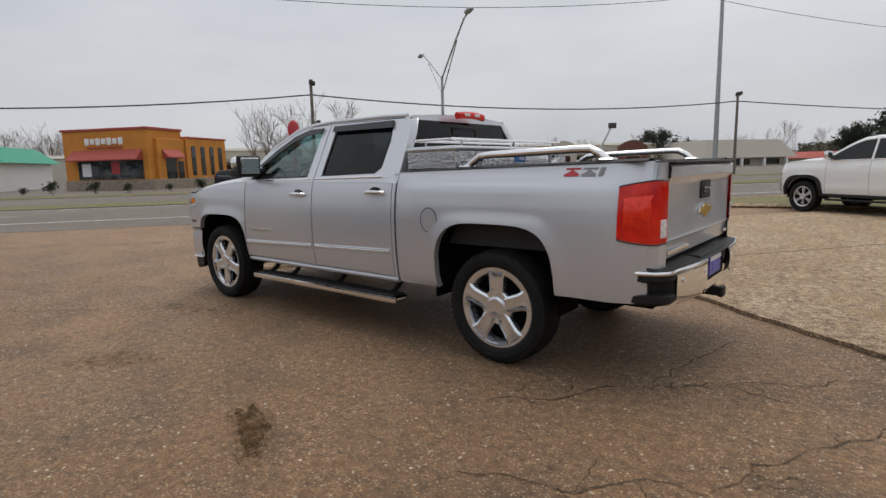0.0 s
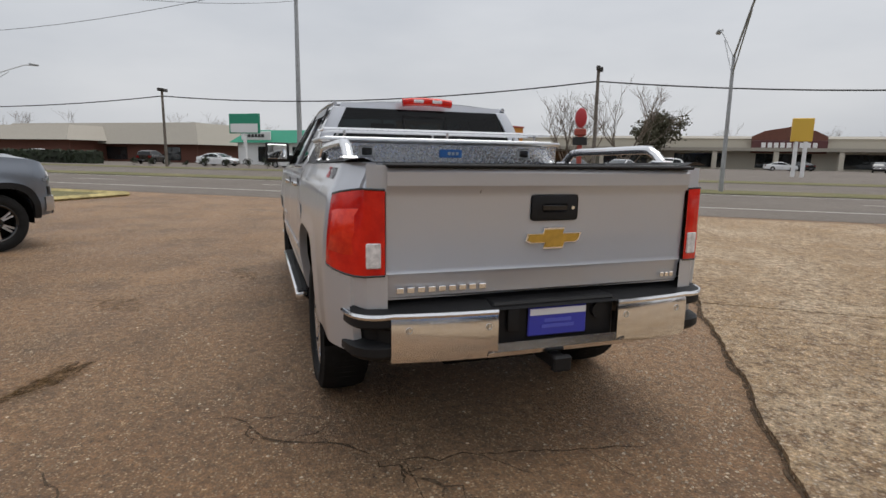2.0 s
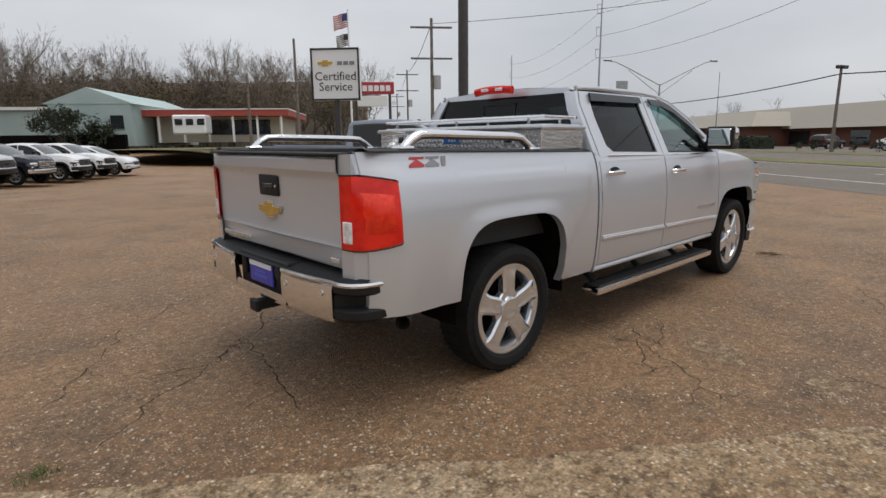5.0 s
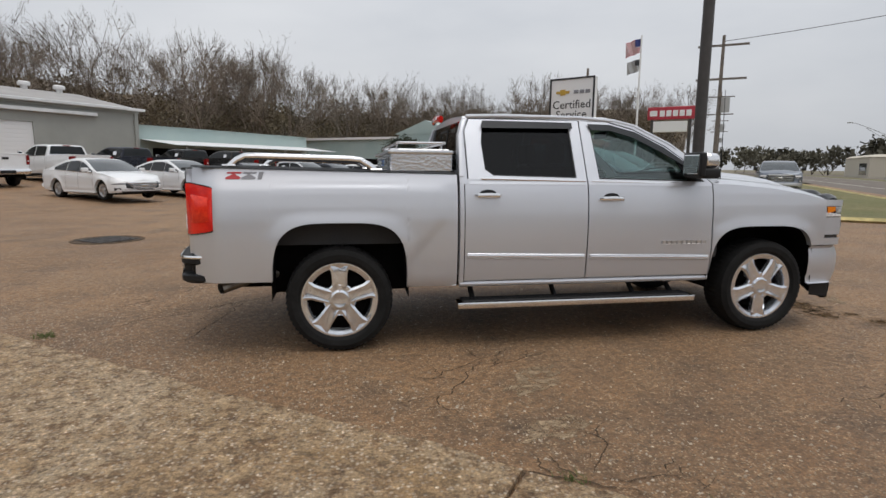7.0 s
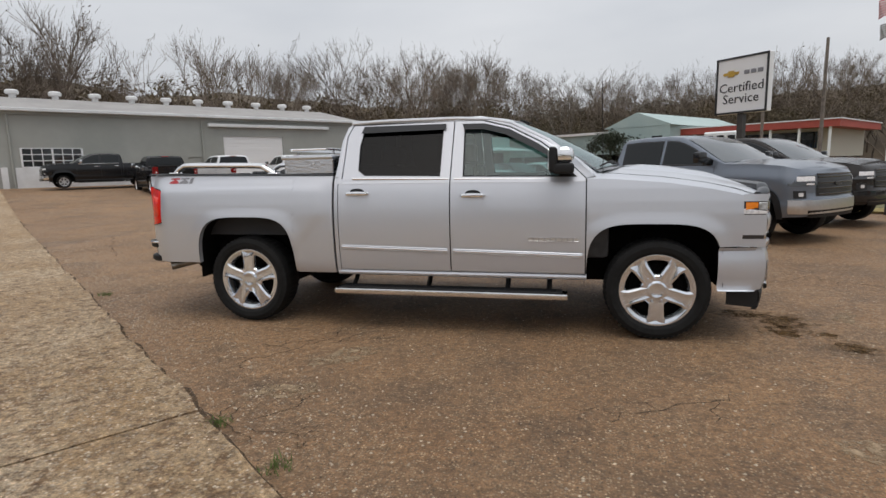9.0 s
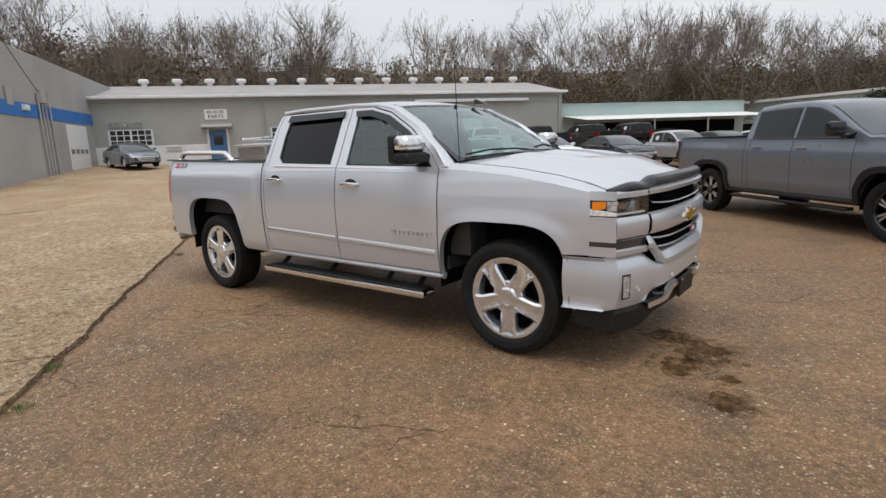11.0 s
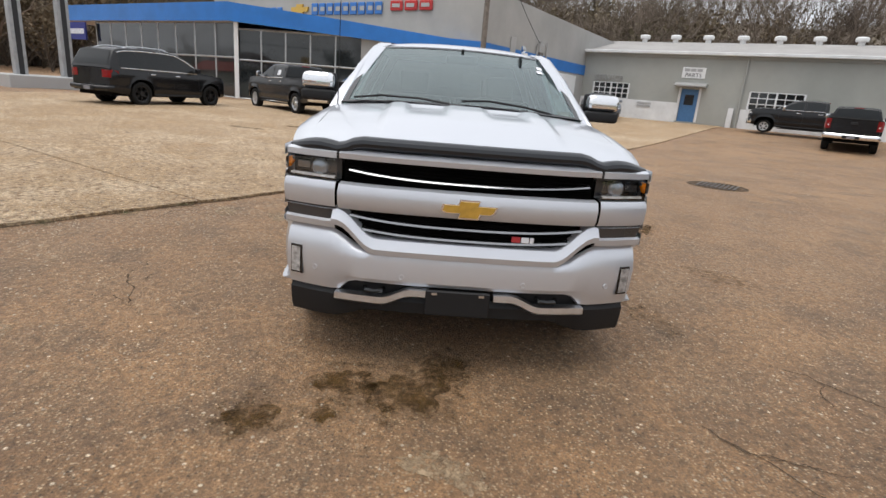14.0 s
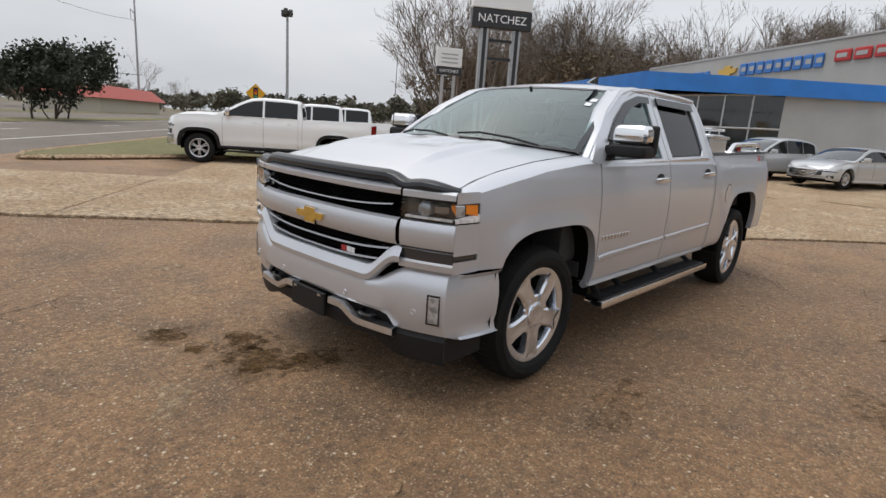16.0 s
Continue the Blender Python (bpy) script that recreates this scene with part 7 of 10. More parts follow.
def multi_window(parent, u, v0, v1, z0, z1, nv, nz):
    w = part("window", box(B(), u - 0.10, u - 0.06, v0, v1, z0, z1), M["showglass"], parent)
    for i in range(nv + 1):
        vv = v0 + (v1 - v0) * i / nv
        t = 0.05 if i in (0, nv, nv // 2) else 0.022
        part("mullion", box(B(), u - 0.06, u + 0.03, vv - t, vv + t, z0, z1), M["shop_white"], w)
    for i in range(nz + 1):
        zz = z0 + (z1 - z0) * i / nz
        part("mullion", box(B(), u - 0.055, u + 0.025, v0, v1, zz - 0.025, zz + 0.025), M["shop_white"], w)
    return w


multi_window(shop, SHU, -10.55, -8.05, 2.08, 3.08, 6, 3)
multi_window(shop, SHU, -0.6, 2.3, 1.95, 3.00, 6, 3)
dr = part("door", box(B(), SHU - 0.15, SHU - 0.08, -4.60, -3.52, 0.9, 2.93, 0.01), M["door_blue"], shop, "blue entrance door")
part("door_light", box(B(), SHU - 0.085, SHU - 0.07, -4.35, -3.78, 1.95, 2.6), M["showglass"], dr)
part("door_frame", box(B(), SHU - 0.02, SHU + 0.05, -4.74, -4.60, 0.9, 3.02), M["shop_white"], dr)
part("door_frame", box(B(), SHU - 0.02, SHU + 0.05, -3.52, -3.38, 0.9, 3.02), M["shop_white"], dr)
bb = B()
sheet(bb, [(0, 0), (0.7, -0.18), (0.7, -0.25), (0, -0.30)], [], lambda a, z: (SHU + a, -5.0, 3.35 + z), 1.9, lambda a, z: (0, 1, 0))
part("door_canopy", bb, M["letter_gray"], shop)
ro = part("roll_up_door", box(B(), SHU - 0.15, SHU - 0.10, 10.6, 14.9, 0.4, 3.85), M["signwhite"], shop, "white roll-up door")
for k in range(14):
    part("slat", box(B(), SHU - 0.10, SHU - 0.085, 10.65, 14.85, 0.45 + k * 0.243, 0.45 + k * 0.243 + 0.215, 0.006), M["signwhite"], ro)
part("side_door", box(B(), SHU - 0.12, SHU - 0.06, 8.2, 9.05, 0.5, 2.45, 0.01), M["shop_gray"], shop)
textured_letters("service_letters", "SERVICE", 0.50, 0.04, M["letter_gray"], shop, along_v(SHU + 0.06, -9.55, 3.40), spacing=1.12)
local_box(shop, "parts_sign", M["signwhite"], SHU + 0.01, SHU + 0.06, -4.75, -3.35, 3.62, 4.28, 0.01)
for k in range(3):
    local_box(shop, "sign_mark", M["letter_gray"], SHU + 0.06, SHU + 0.075, -4.62 + k * 0.38, -4.30 + k * 0.38, 4.02, 4.20, 0.02)
textured_letters("parts_letters", "PARTS", 0.34, 0.012, M["signblack"], shop, along_v(SHU + 0.07, -4.05, 3.80), spacing=1.05)
for k in range(2):
    local_box(shop, "wall_vent", M["letter_gray"], SHU + 0.035, SHU + 0.07, -7.3, -6.4, 1.62 + k * 0.2, 1.74 + k * 0.2)
local_box(shop, "wall_post", M["shop_white"], SHU + 0.05, SHU + 0.25, -1.6, -1.3, 0.5, 1.95)
# lower hall and canopy beyond the far end
annex = site_thing("annex_building", "low pale metal annex with lean-to canopy", "building")
local_box(annex, "wall", M["teal"], SHU - 12, SHU - 0.6, 21.7, 40, 0.4, 4.2)
bb = B()
grid(bb, lambda i, j: (SHU - 0.4 - 12 * i, 21.7 + 18.5 * j, 4.2 + 0.7 * i), 1, 1)
part("roof", bb, M["signwhite"], annex)
bb = B()
grid(bb, lambda i, j: (SHU + 3.2 - 3.8 * i, 22 + 18 * j, 2.75 + 0.45 * i), 1, 1)
part("canopy", bb, M["signwhite"], annex)
for vv in (23, 28, 33, 38):
    part("canopy_post", sweep(B(), [(SHU + 3.0, vv, 0.4), (SHU + 3.0, vv, 2.8)], 0.06, seg=6), M["letter_gray"], annex)
# near-black panel on the solid wall, painted as the shade inside an open bay
part("bay_shade_panel", box(B(), SHU - 0.62, SHU - 0.55, 23, 39, 0.4, 2.6), M["under"], annex)

# dealership: gray masonry with blue fascia, facade faces +u at u=-19.2
dealer = site_thing("dealership_building", "gray masonry dealership with glass showroom and blue fascia", "building")
DU = -19.2
wall_with_holes(dealer, "facade", M["dealer_wall"], DU, -34, -11.4, 0.2, 6.65, [], 0.3)
local_box(dealer, "side_wall", M["dealer_wall"], SHU - 12, DU - 0.3, -11.7, -11.4, 0.2, 6.3)
bb = B()
sheet(bb, [(DU, 6.3), (DU, 6.65), (SHU - 4, 6.3)], [], lambda a, z: (a, -11.4, z), 0.3, lambda a, z: (0, -1, 0))
part("parapet", bb, M["dealer_wall"], dealer)
bb = B()
grid(bb, lambda i, j: (DU - 30 * i, -34 + 22.6 * j, 6.2), 1, 1)
part("roof", bb, M["roof_metal"], dealer)
local_box(dealer, "end_wall", M["dealer_wall"], DU - 30, DU, -34.3, -34.0, 0.2, 6.65)
local_box(dealer, "coping", M["letter_gray"], DU - 0.32, DU + 0.06, -34.1, -11.3, 6.65, 6.74)
local_box(dealer, "blue_band", M["dealer_blue"], SHU - 0.2, DU, -11.4, -11.36, 3.45, 4.10)
local_box(dealer, "plinth", M["letter_gray"], SHU, DU, -11.4, -11.35, 0.3, 0.75)
# showroom box in front with a sloping blue canopy
bb = B()
pts = [(DU, -11.35, 3.45, 4.10), (-18.8, -13.2, 3.58, 4.20), (-16.2, -18.5, 3.95, 4.75), (-13.4, -24.3, 4.32, 5.30), (-13.4, -34.0, 4.36, 5.38), (-13.4, -45.5, 4.40, 5.45), (-21, -47.5, 4.40, 5.45)]
rows = []
for uu, vv, za, zb in pts:
    rows.append([bb.verts.new((uu, vv, za)), bb.verts.new((uu, vv, zb)), bb.verts.new((uu - 0.35, vv + 0.1, zb))])
for a, c in zip(rows, rows[1:]):
    for j in range(2):
        bb.faces.new((a[j], c[j], c[j + 1], a[j + 1]))
part("blue_fascia", bb, M["dealer_blue"], dealer, "deep blue canopy fascia")
bb = B()
for lift, inset in ((0.0, 0.0), (0.0, 0.1)):
    pass
lower = [bb.verts.new((p[0], p[1], p[2] + 0.02)) for p in pts]
inner = [bb.verts.new((-22.0, p[1], p[2] + 0.02)) for p in pts]
for q in range(len(pts) - 1):
    bb.faces.new((lower[q], lower[q + 1], inner[q + 1], inner[q]))
part("canopy_soffit", bb, M["signwhite"], dealer)
bb = B()
upper = [bb.verts.new((p[0] - 0.3, p[1], p[3] - 0.03)) for p in pts]
inner = [bb.verts.new((-22.0, p[1], p[3] - 0.03)) for p in pts]
for q in range(len(pts) - 1):
    bb.faces.new((upper[q], upper[q + 1], inner[q + 1], inner[q]))
part("canopy_roof", bb, M["roof_metal"], dealer)
def glazing(a, c, n, z0=0.45, z1=3.45, mid=1.9, parent=None):
    """A run of showroom panes between two site points, each pane a piece of its own."""
    A, C = Vector((*a, 0)), Vector((*c, 0))
    d = (C - A)
    nrm = Vector((d.y, -d.x, 0)).normalized()
    for i in range(n):
        p, q = A + d * (i / n), A + d * ((i + 1) / n)
        for za, zb in ((z0, mid), (mid, z1)):
            g = B()
            g.faces.new([g.verts.new((p.x, p.y, za)), g.verts.new((q.x, q.y, za)), g.verts.new((q.x, q.y, zb)), g.verts.new((p.x, p.y, zb))])
            part("pane", g, M["showglass"], dealer)
        part("mullion", sweep(B(), [(p.x, p.y, z0), (p.x, p.y, z1)], 0.055, seg=4), M["frame_alu"], dealer)
    for zz in (z0, mid, z1):
        part("transom", sweep(B(), [(A.x, A.y, zz), (C.x, C.y, zz)], 0.05, seg=4), M["frame_alu"], dealer)


glazing((-13.9, -24.2), (-13.9, -40.6), 8, 0.25, 4.34, 2.45)
glazing((-13.9, -24.2), (-17.0, -17.7), 5, 0.25, 3.98, 2.35)
part("corner_post", sweep(B(), [(-13.85, -24.2, 0.0), (-13.85, -24.2, 4.4)], 0.16, seg=4), M["signwhite"], dealer)
g = B()
grid(g, lambda i, j: (-17.0 - 1.9 * i, -17.7 + 4.4 * i, 0.2 + (3.75 - 0.2 * i) * j), 1, 1)
part("solid_panel", g, M["dealer_wall"], dealer, "plain gray wall panel")
part("side_return", box(B(), -19.2, -13.9, -40.75, -40.6, 0.2, 4.4), M["dealer_wall"], dealer)
part("rooftop_unit", box(B(), DU - 4.2, DU - 2.6, -31, -29, 6.2, 7.2, 0.05), M["letter_gray"], dealer)
# facade lettering as plain blocks in their colours
for k, w in enumerate((0.62, 0.66, 0.62)):
    v0 = -17.6 + k * 1.02
    local_box(dealer, "letter_block", M["letter_red"], DU + 0.01, DU + 0.14, v0, v0 + 0.88, 5.62, 6.14, 0.05)
    local_box(dealer, "letter_core", M["letter_gray"], DU + 0.14, DU + 0.16, v0 + 0.16, v0 + 0.72, 5.78, 5.98, 0.02)
for k in range(9):
    v0 = -24.0 + k * 0.655
    local_box(dealer, "letter_block", M["letter_blue"], DU + 0.01, DU + 0.13, v0, v0 + 0.54, 5.45, 6.12, 0.04)
    local_box(dealer, "letter_core", M["dealer_wall"], DU + 0.13, DU + 0.145, v0 + 0.18, v0 + 0.54, 5.66, 5.90, 0.01)
for k in range(8):
    v0 = -31.5 + k * 0.60
    local_box(dealer, "letter_block", M["letter_blue"], DU + 0.01, DU + 0.09, v0, v0 + 0.48, 5.45, 5.95, 0.03)
g = B()
emblem(g, 1.6, 0.62, 0.10)
part("wall_emblem", g, M["gold"], dealer, m=along_v(DU + 0.02, -25.1, 5.78))
# blue banner beyond the showroom
part("banner", box(B(), -13.5, -13.4, -45.2, -41.2, 3.1, 4.3), mat("banner_blue", (0.02, 0.03, 0.20), 0.6), dealer)
for k in range(9):
    part("banner_mark", box(B(), -13.4, -13.38, -44.8 + k * 0.38, -44.5 + k * 0.38, 3.5, 3.85), M["whitecard"], dealer)
# side-wall clutter: conduits, service entrance, lamp, window, garage door
for k, vv in enumerate((-25.2, -25.6, -26.0, -26.5)):
    part("conduit", sweep(B(), [(vv, -11.30, 0.6), (vv, -11.30, 4.6 + 0.25 * (k % 2))], 0.05, seg=6), M["letter_gray"], dealer)
part("meter_box", box(B(), -25.9, -25.3, -11.36, -11.15, 4.2, 4.7, 0.02), M["letter_gray"], dealer)
part("wall_lamp", box(B(), -23.9, -23.4, -11.38, -11.2, 3.75, 4.0, 0.02), M["signwhite"], dealer)
part("wall_hatch", box(B(), -22.6, -22.0, -11.38, -11.33, 3.9, 4.7, 0.01), M["letter_gray"], dealer)
part("garage_door", box(B(), -31.8, -28.6, -11.40, -11.34, 0.75, 3.3, 0.02), M["signwhite"], dealer)
for k in range(4):
    part("garage_pane", box(B(), -31.5 + k * 0.75, -31.0 + k * 0.75, -11.345, -11.325, 1.7, 1.95), M["showglass"], dealer)
part("gas_pipe", sweep(B(), [(-19.1, -11.2, 1.1), (-16.6, -11.2, 1.1), (-16.6, -11.2, 0.2)], 0.06, seg=6), M["letter_gray"], dealer)
ac = site_thing("air_conditioner", "gray outdoor condenser unit beside the wall", "air conditioner")
part("casing", box(B(), -18.6, -17.7, -13.9, -13.0, 0.25, 1.25, 0.04), M["letter_gray"], ac)

# restaurant across the highway
rest = thing("restaurant_building", "orange stucco restaurant with red awnings and stone base", "restaurant")
L0, M0 = Vector((55.9, 23.7)), Vector((51.6, 15.4))
fd = (M0 - L0)
rest.matrix_basis = site(L0.x, L0.y, 0.0, math.degrees(math.atan2(fd.y, fd.x)))
FW = fd.length
def rbox(name, material, x0, x1, y0, y1, z0, z1, lab=""):
    return part(name, box(B(), x0, x1, y0, y1, z0, z1, 0.03), material, rest, lab)
rbox("tower", M["orange"], 0, FW, 0, 4.6, 0.3, 5.55)
rbox("cornice", M["redawn"], -0.12, FW + 0.12, -0.12, 4.7, 5.5, 5.72)
rbox("wing", M["orange"], 0.8, FW + 0.5, 4.6, 11, 0.3, 4.9)
rbox("wing_cornice", M["redawn"], 0.7, FW + 0.6, 4.72, 11.1, 4.85, 5.02)
rbox("link", M["orange"], FW - 0.2, FW + 0.35, 0.8, 4.5, 0.3, 4.7)
rbox("base", M["stone"], -0.08, FW + 0.6, -0.1, 11.1, 0, 0.95)
rbox("shop_window", M["showglass"], 1.5, FW - 0.6, -0.06, 0.1, 1.0, 2.9)
part("poster", box(B(), 2.0, 3.0, -0.09, -0.06, 1.3, 2.5), M["whitecard"], rest)
part("poster", box(B(), 5.3, 6.2, -0.09, -0.06, 1.5, 2.6), M["redprint"], rest)
g = B()
sheet(g, [(0, 3.75), (-0.9, 2.85), (-0.9, 2.75), (0, 2.75)], [], lambda a, z: (1.0, a, z), FW - 1.6, lambda a, z: (1, 0, 0))
part("awning", g, M["redawn"], rest)
for k in range(7):  # sign as plain rounded blocks
    x0 = 2.55 + k * 0.62
    part("sign_letter", box(B(), x0, x0 + 0.52, -0.10, 0.0, 4.18 + 0.08 * (k % 2), 4.78 + 0.06 * ((k + 1) % 2), 0.05), M["signwhite"], rest)
for k in range(11):
    x0 = 2.8 + k * 0.36
    part("sign_letter", box(B(), x0, x0 + 0.28, -0.07, 0.0, 3.85, 4.05, 0.02), M["redawn"], rest)
for y0, y1 in ((1.8, 3.2),):
    part("side_window", box(B(), FW + 0.33, FW + 0.40, y0, y1, 0.9, 2.9), M["showglass"], rest)
g = B()
sheet(g, [(0, 3.7), (0.7, 3.0), (0.7, 2.9), (0, 2.9)], [], lambda a, z: (FW + 0.35 + a, 1.4, z), 2.3, lambda a, z: (0, 1, 0))
part("awning", g, M["redawn"], rest)
part("side_door", box(B(), FW + 0.33, FW + 0.40, 3.4, 4.2, 0.4, 2.6), M["showglass"], rest)
for k in range(4):
    part("slit_window", box(B(), FW + 0.48, FW + 0.56, 5.3 + k * 1.45, 5.9 + k * 1.45, 1.2, 4.1, 0.02), M["showglass"], rest)


def simple_store(name, label, u0, u1, v0, v1, z1, wall, roofm, roof_h, overhang=0.6, openings=(), face="u"):
    st = site_thing(name, label, "building")
    local_box(st, "wall", wall, u0, u1, v0, v1, 0.0, z1)
    g = B()
    r = [(u0 - overhang, v0 - overhang, z1), (u1 + overhang, v0 - overhang, z1), (u1 + overhang, v1 + overhang, z1), (u0 - overhang, v1 + overhang, z1)]
    ins = min(3.0, (u1 - u0) * 0.35)
    t = [(u0 + ins * 0.35, v0 + ins * 0.35, z1 + roof_h), (u1 - ins * 0.35, v0 + ins * 0.35, z1 + roof_h), (u1 - ins * 0.35, v1 - ins * 0.35, z1 + roof_h), (u0 + ins * 0.35, v1 - ins * 0.35, z1 + roof_h)]
    A = [g.verts.new(p) for p in r]
    T = [g.verts.new(p) for p in t]
    for i in range(4):
        g.faces.new((A[i], A[(i + 1) % 4], T[(i + 1) % 4], T[i]))
    g.faces.new(T)
    g.faces.new(A[::-1])
    part("roof", g, roofm, st)
    for va, vb, za, zb in openings:
        part("window", box(B(), u0 - 0.06, u0 + 0.05, va, vb, za, zb, 0.02), M["showglass"], st)
    return st


greens = simple_store("green_roofed_store", "white storefront with a green fascia roof across the highway", 60, 72, 31, 48.5, 2.9, M["signwhite"], M["green"], 1.7, 0.8, [(40.8, 42.6, 0.4, 2.4), (38.2, 40.0, 1.0, 2.4), (35.5, 37.3, 1.0, 2.4), (43.4, 45.3, 0.4, 2.4), (32.5, 34.4, 1.0, 2.4)])
for v0 in (42.8, 33.2):
    part("fascia_sign", box(B(), 59.3, 59.45, v0, v0 + 4.6, 3.25, 4.35, 0.05), M["signwhite"], greens)
    for k in range(6):
        part("sign_letter", box(B(), 59.25, 59.31, v0 + 1.0 + k * 0.52, v0 + 1.4 + k * 0.52, 3.6, 4.0), M["signblack"], greens)
simple_store("long_hall", "long low beige hall behind the restaurant", 96, 112, 22, 118, 4.2, M["cream"], M["tanroof"], 0.5, 0.3)
simple_store("brick_store", "low brick store with a pale mansard roof", 62, 76, 57, 96, 2.6, M["brick"], M["tanroof"], 3.2, 1.6, [(60, 63, 0.3, 2.2), (70, 76, 0.3, 2.2)])
simple_store("shopping_plaza", "long beige shopping plaza with a flat roof", 112, 140, -81, 20, 5.6, M["cream"], M["tanroof"], 0.5, 0.3, [(q, q + 9, 0.3, 2.9) for q in range(-76, 10, 14)])
plz = bpy.data.objects["shopping_plaza"]
g = B()
sheet(g, [(-36, 3.0), (-24, 3.0), (-24, 6.0), (-26, 7.0), (-30, 7.7), (-34, 7.0), (-36, 6.0)], [], lambda a, z: (111.2, a, z), 0.6, lambda a, z: (1, 0, 0))
part("arched_gable", g, M["brick"], plz)
for v0, v1, mm in ((-58, -51.5, "cream"), (-76, -68.5, "brick")):
    vm = (v0 + v1) / 2
    g = B()
    sheet(g, [(v0, 0.2), (v1, 0.2), (v1, 5.2), (vm + 1.8, 6.2), (vm, 6.6), (vm - 1.8, 6.2), (v0, 5.2)], [], lambda a, z: (108.2, a, z), 0.6, lambda a, z: (1, 0, 0))
    part("arched_gable", g, M[mm], plz)
    part("entrance", box(B(), 108.1, 108.2, vm - 1.6, vm + 1.6, 0.2, 3.2), M["showglass"], plz)
part("sign_band", box(B(), 110.9, 111.2, -36, -24, 3.6, 5.3, 0.05), mat("dark_red_band", (0.10, 0.03, 0.03), 0.5), plz)
for k in range(9):
    part("sign_letter", box(B(), 110.8, 110.92, -26.2 - k * 1.02, -25.5 - k * 1.02, 4.0, 4.9), M["signwhite"], plz)
for q in range(-78, 15, 10):
    part("arcade_post", box(B(), 108.6, 109.2, q, q + 0.8, 0, 3.3), M["cream"], plz)
part("arcade_roof", box(B(), 108.4, 112, -81, 20, 3.3, 3.9), M["tanroof"], plz)
simple_store("strip_store", "long low store with a pale hipped roof", 56, 74, 74, 128, 3.0, M["brick"], M["tanroof"], 2.2, 1.6)
simple_store("canopy_bank", "low tan store with a columned porch", 98, 112, -105, -83, 1.9, M["cream"], M["tanroof"], 4.0, 1.6, [(-103, -99, 0.3, 1.6), (-95, -91, 0.3, 1.6)])
for q in (-104, -98, -92, -85):
    part("porch_column", box(B(), 96.6, 97.1, q, q + 0.5, 0, 1.9), M["signwhite"], bpy.data.objects["canopy_bank"])
simple_store("red_roofed_store", "store with a red tiled roof among trees", 40, 50, -116, -88, 2.2, M["cream"], M["redawn"], 2.0, 1.0)
simple_store("red_roofed_store", "store with a red tiled roof beside the road", 100, 112, -127, -113, 1.5, M["cream"], M["redawn"], 1.5, 0.8)
simple_store("beige_store", "beige flat store far along the highway", 30, 46, 128, 150, 4.0, M["cream"], M["cream"], 0.5, 0.2, [(130, 136, 0.5, 2.8)])

# teal hall and red-fronted shop on the rise
teal = site_thing("teal_hall", "pale teal metal hall with a low gable", "building")
local_box(teal, "wall", M["teal"], -32, -24.4, 55, 75, 1.2, 5.4)
g = B()
sheet(g, [(-32.6, 5.3), (-24.0, 5.3), (-28.3, 6.9)], [], lambda a, z: (a, 54.95, z), 20.2, lambda a, z: (0, 1, 0))
part("gable_roof", g, M["teal"], teal)
local_box(teal, "low_wing", M["teal"], -75, -32, 58, 75, 1.2, 5.0)
local_box(teal, "wing_roof_edge", M["signwhite"], -75, -31.9, 57.6, 58.1, 4.9, 5.2)
local_box(teal, "window", M["showglass"], -26.4, -25.2, 54.9, 55.0, 2.9, 4.2)
local_box(teal, "retaining_wall", M["under"], -75, -24, 52.0, 52.6, 0.0, 2.3)
redf = site_thing("red_fronted_shop", "low red-fascia shop with a porch of white posts", "building")
local_box(redf, "wall", M["cream"], -24, -11, 60, 72, 1.5, 4.2)
local_box(redf, "fascia", M["redawn"], -24.4, -9.6, 57.4, 72, 4.2, 4.85)
local_box(redf, "roof_edge", M["signwhite"], -24.5, -9.5, 57.3, 72.1, 4.85, 4.95)
for k in range(6):
    local_box(redf, "porch_post", M["signwhite"], -23 + k * 2.5, -22.8 + k * 2.5, 57.6, 57.8, 1.5, 4.2)
local_box(redf, "window", M["showglass"], -19, -12, 59.9, 60.02, 2.3, 3.9)
bus = site_thing("camper_van", "white camper standing before the red shop", "camper")
local_box(bus, "body", M["white"], -20.4, -17.2, 54.2, 56.4, 2.3, 4.2, 0.15)
for k in range(3):
    local_box(bus, "window", M["darkglass"], -20.1 + k * 1.05, -19.4 + k * 1.05, 54.15, 54.25, 3.2, 3.8)

# ---- poles, signs, wires ----
def pole(name, label, u, v, h, r0, r1, material, lean=(0, 0), seg=10, z0=0.0, kids=None, category="pole"):
    p = thing(name, label, category)
    p.matrix_basis = site(u, v, z0)
    part("post", sweep(B(), [(0, 0, -0.1), (lean[0] * 0.5, lean[1] * 0.5, h * 0.5), (lean[0], lean[1], h)], [r0, (r0 + r1) / 2, r1], seg=seg), material, p)
    if kids:
        kids(p, h)
    return p


def cobra(p, h, reach=5.0, rise=2.0):
    for s in (-1, 1):
        part("arm", sweep(B(), [(0, 0, h - 0.1), (s * reach * 0.55, 0, h + rise * 0.62), (s * reach * 0.85, 0, h + rise * 0.95), (s * reach, 0, h + rise)], 0.045, seg=6), M["steelpole"], p)
        part("brace", sweep(B(), [(0, 0, h - 0.9), (s * reach * 0.6, 0, h + rise * 0.60)], 0.03, seg=6), M["steelpole"], p)
        part("lamp_head", box(B(), s * reach - 0.35, s * reach + 0.35, -0.14, 0.14, h + rise - 0.05, h + rise + 0.12, 0.05), M["steelpole"], p)


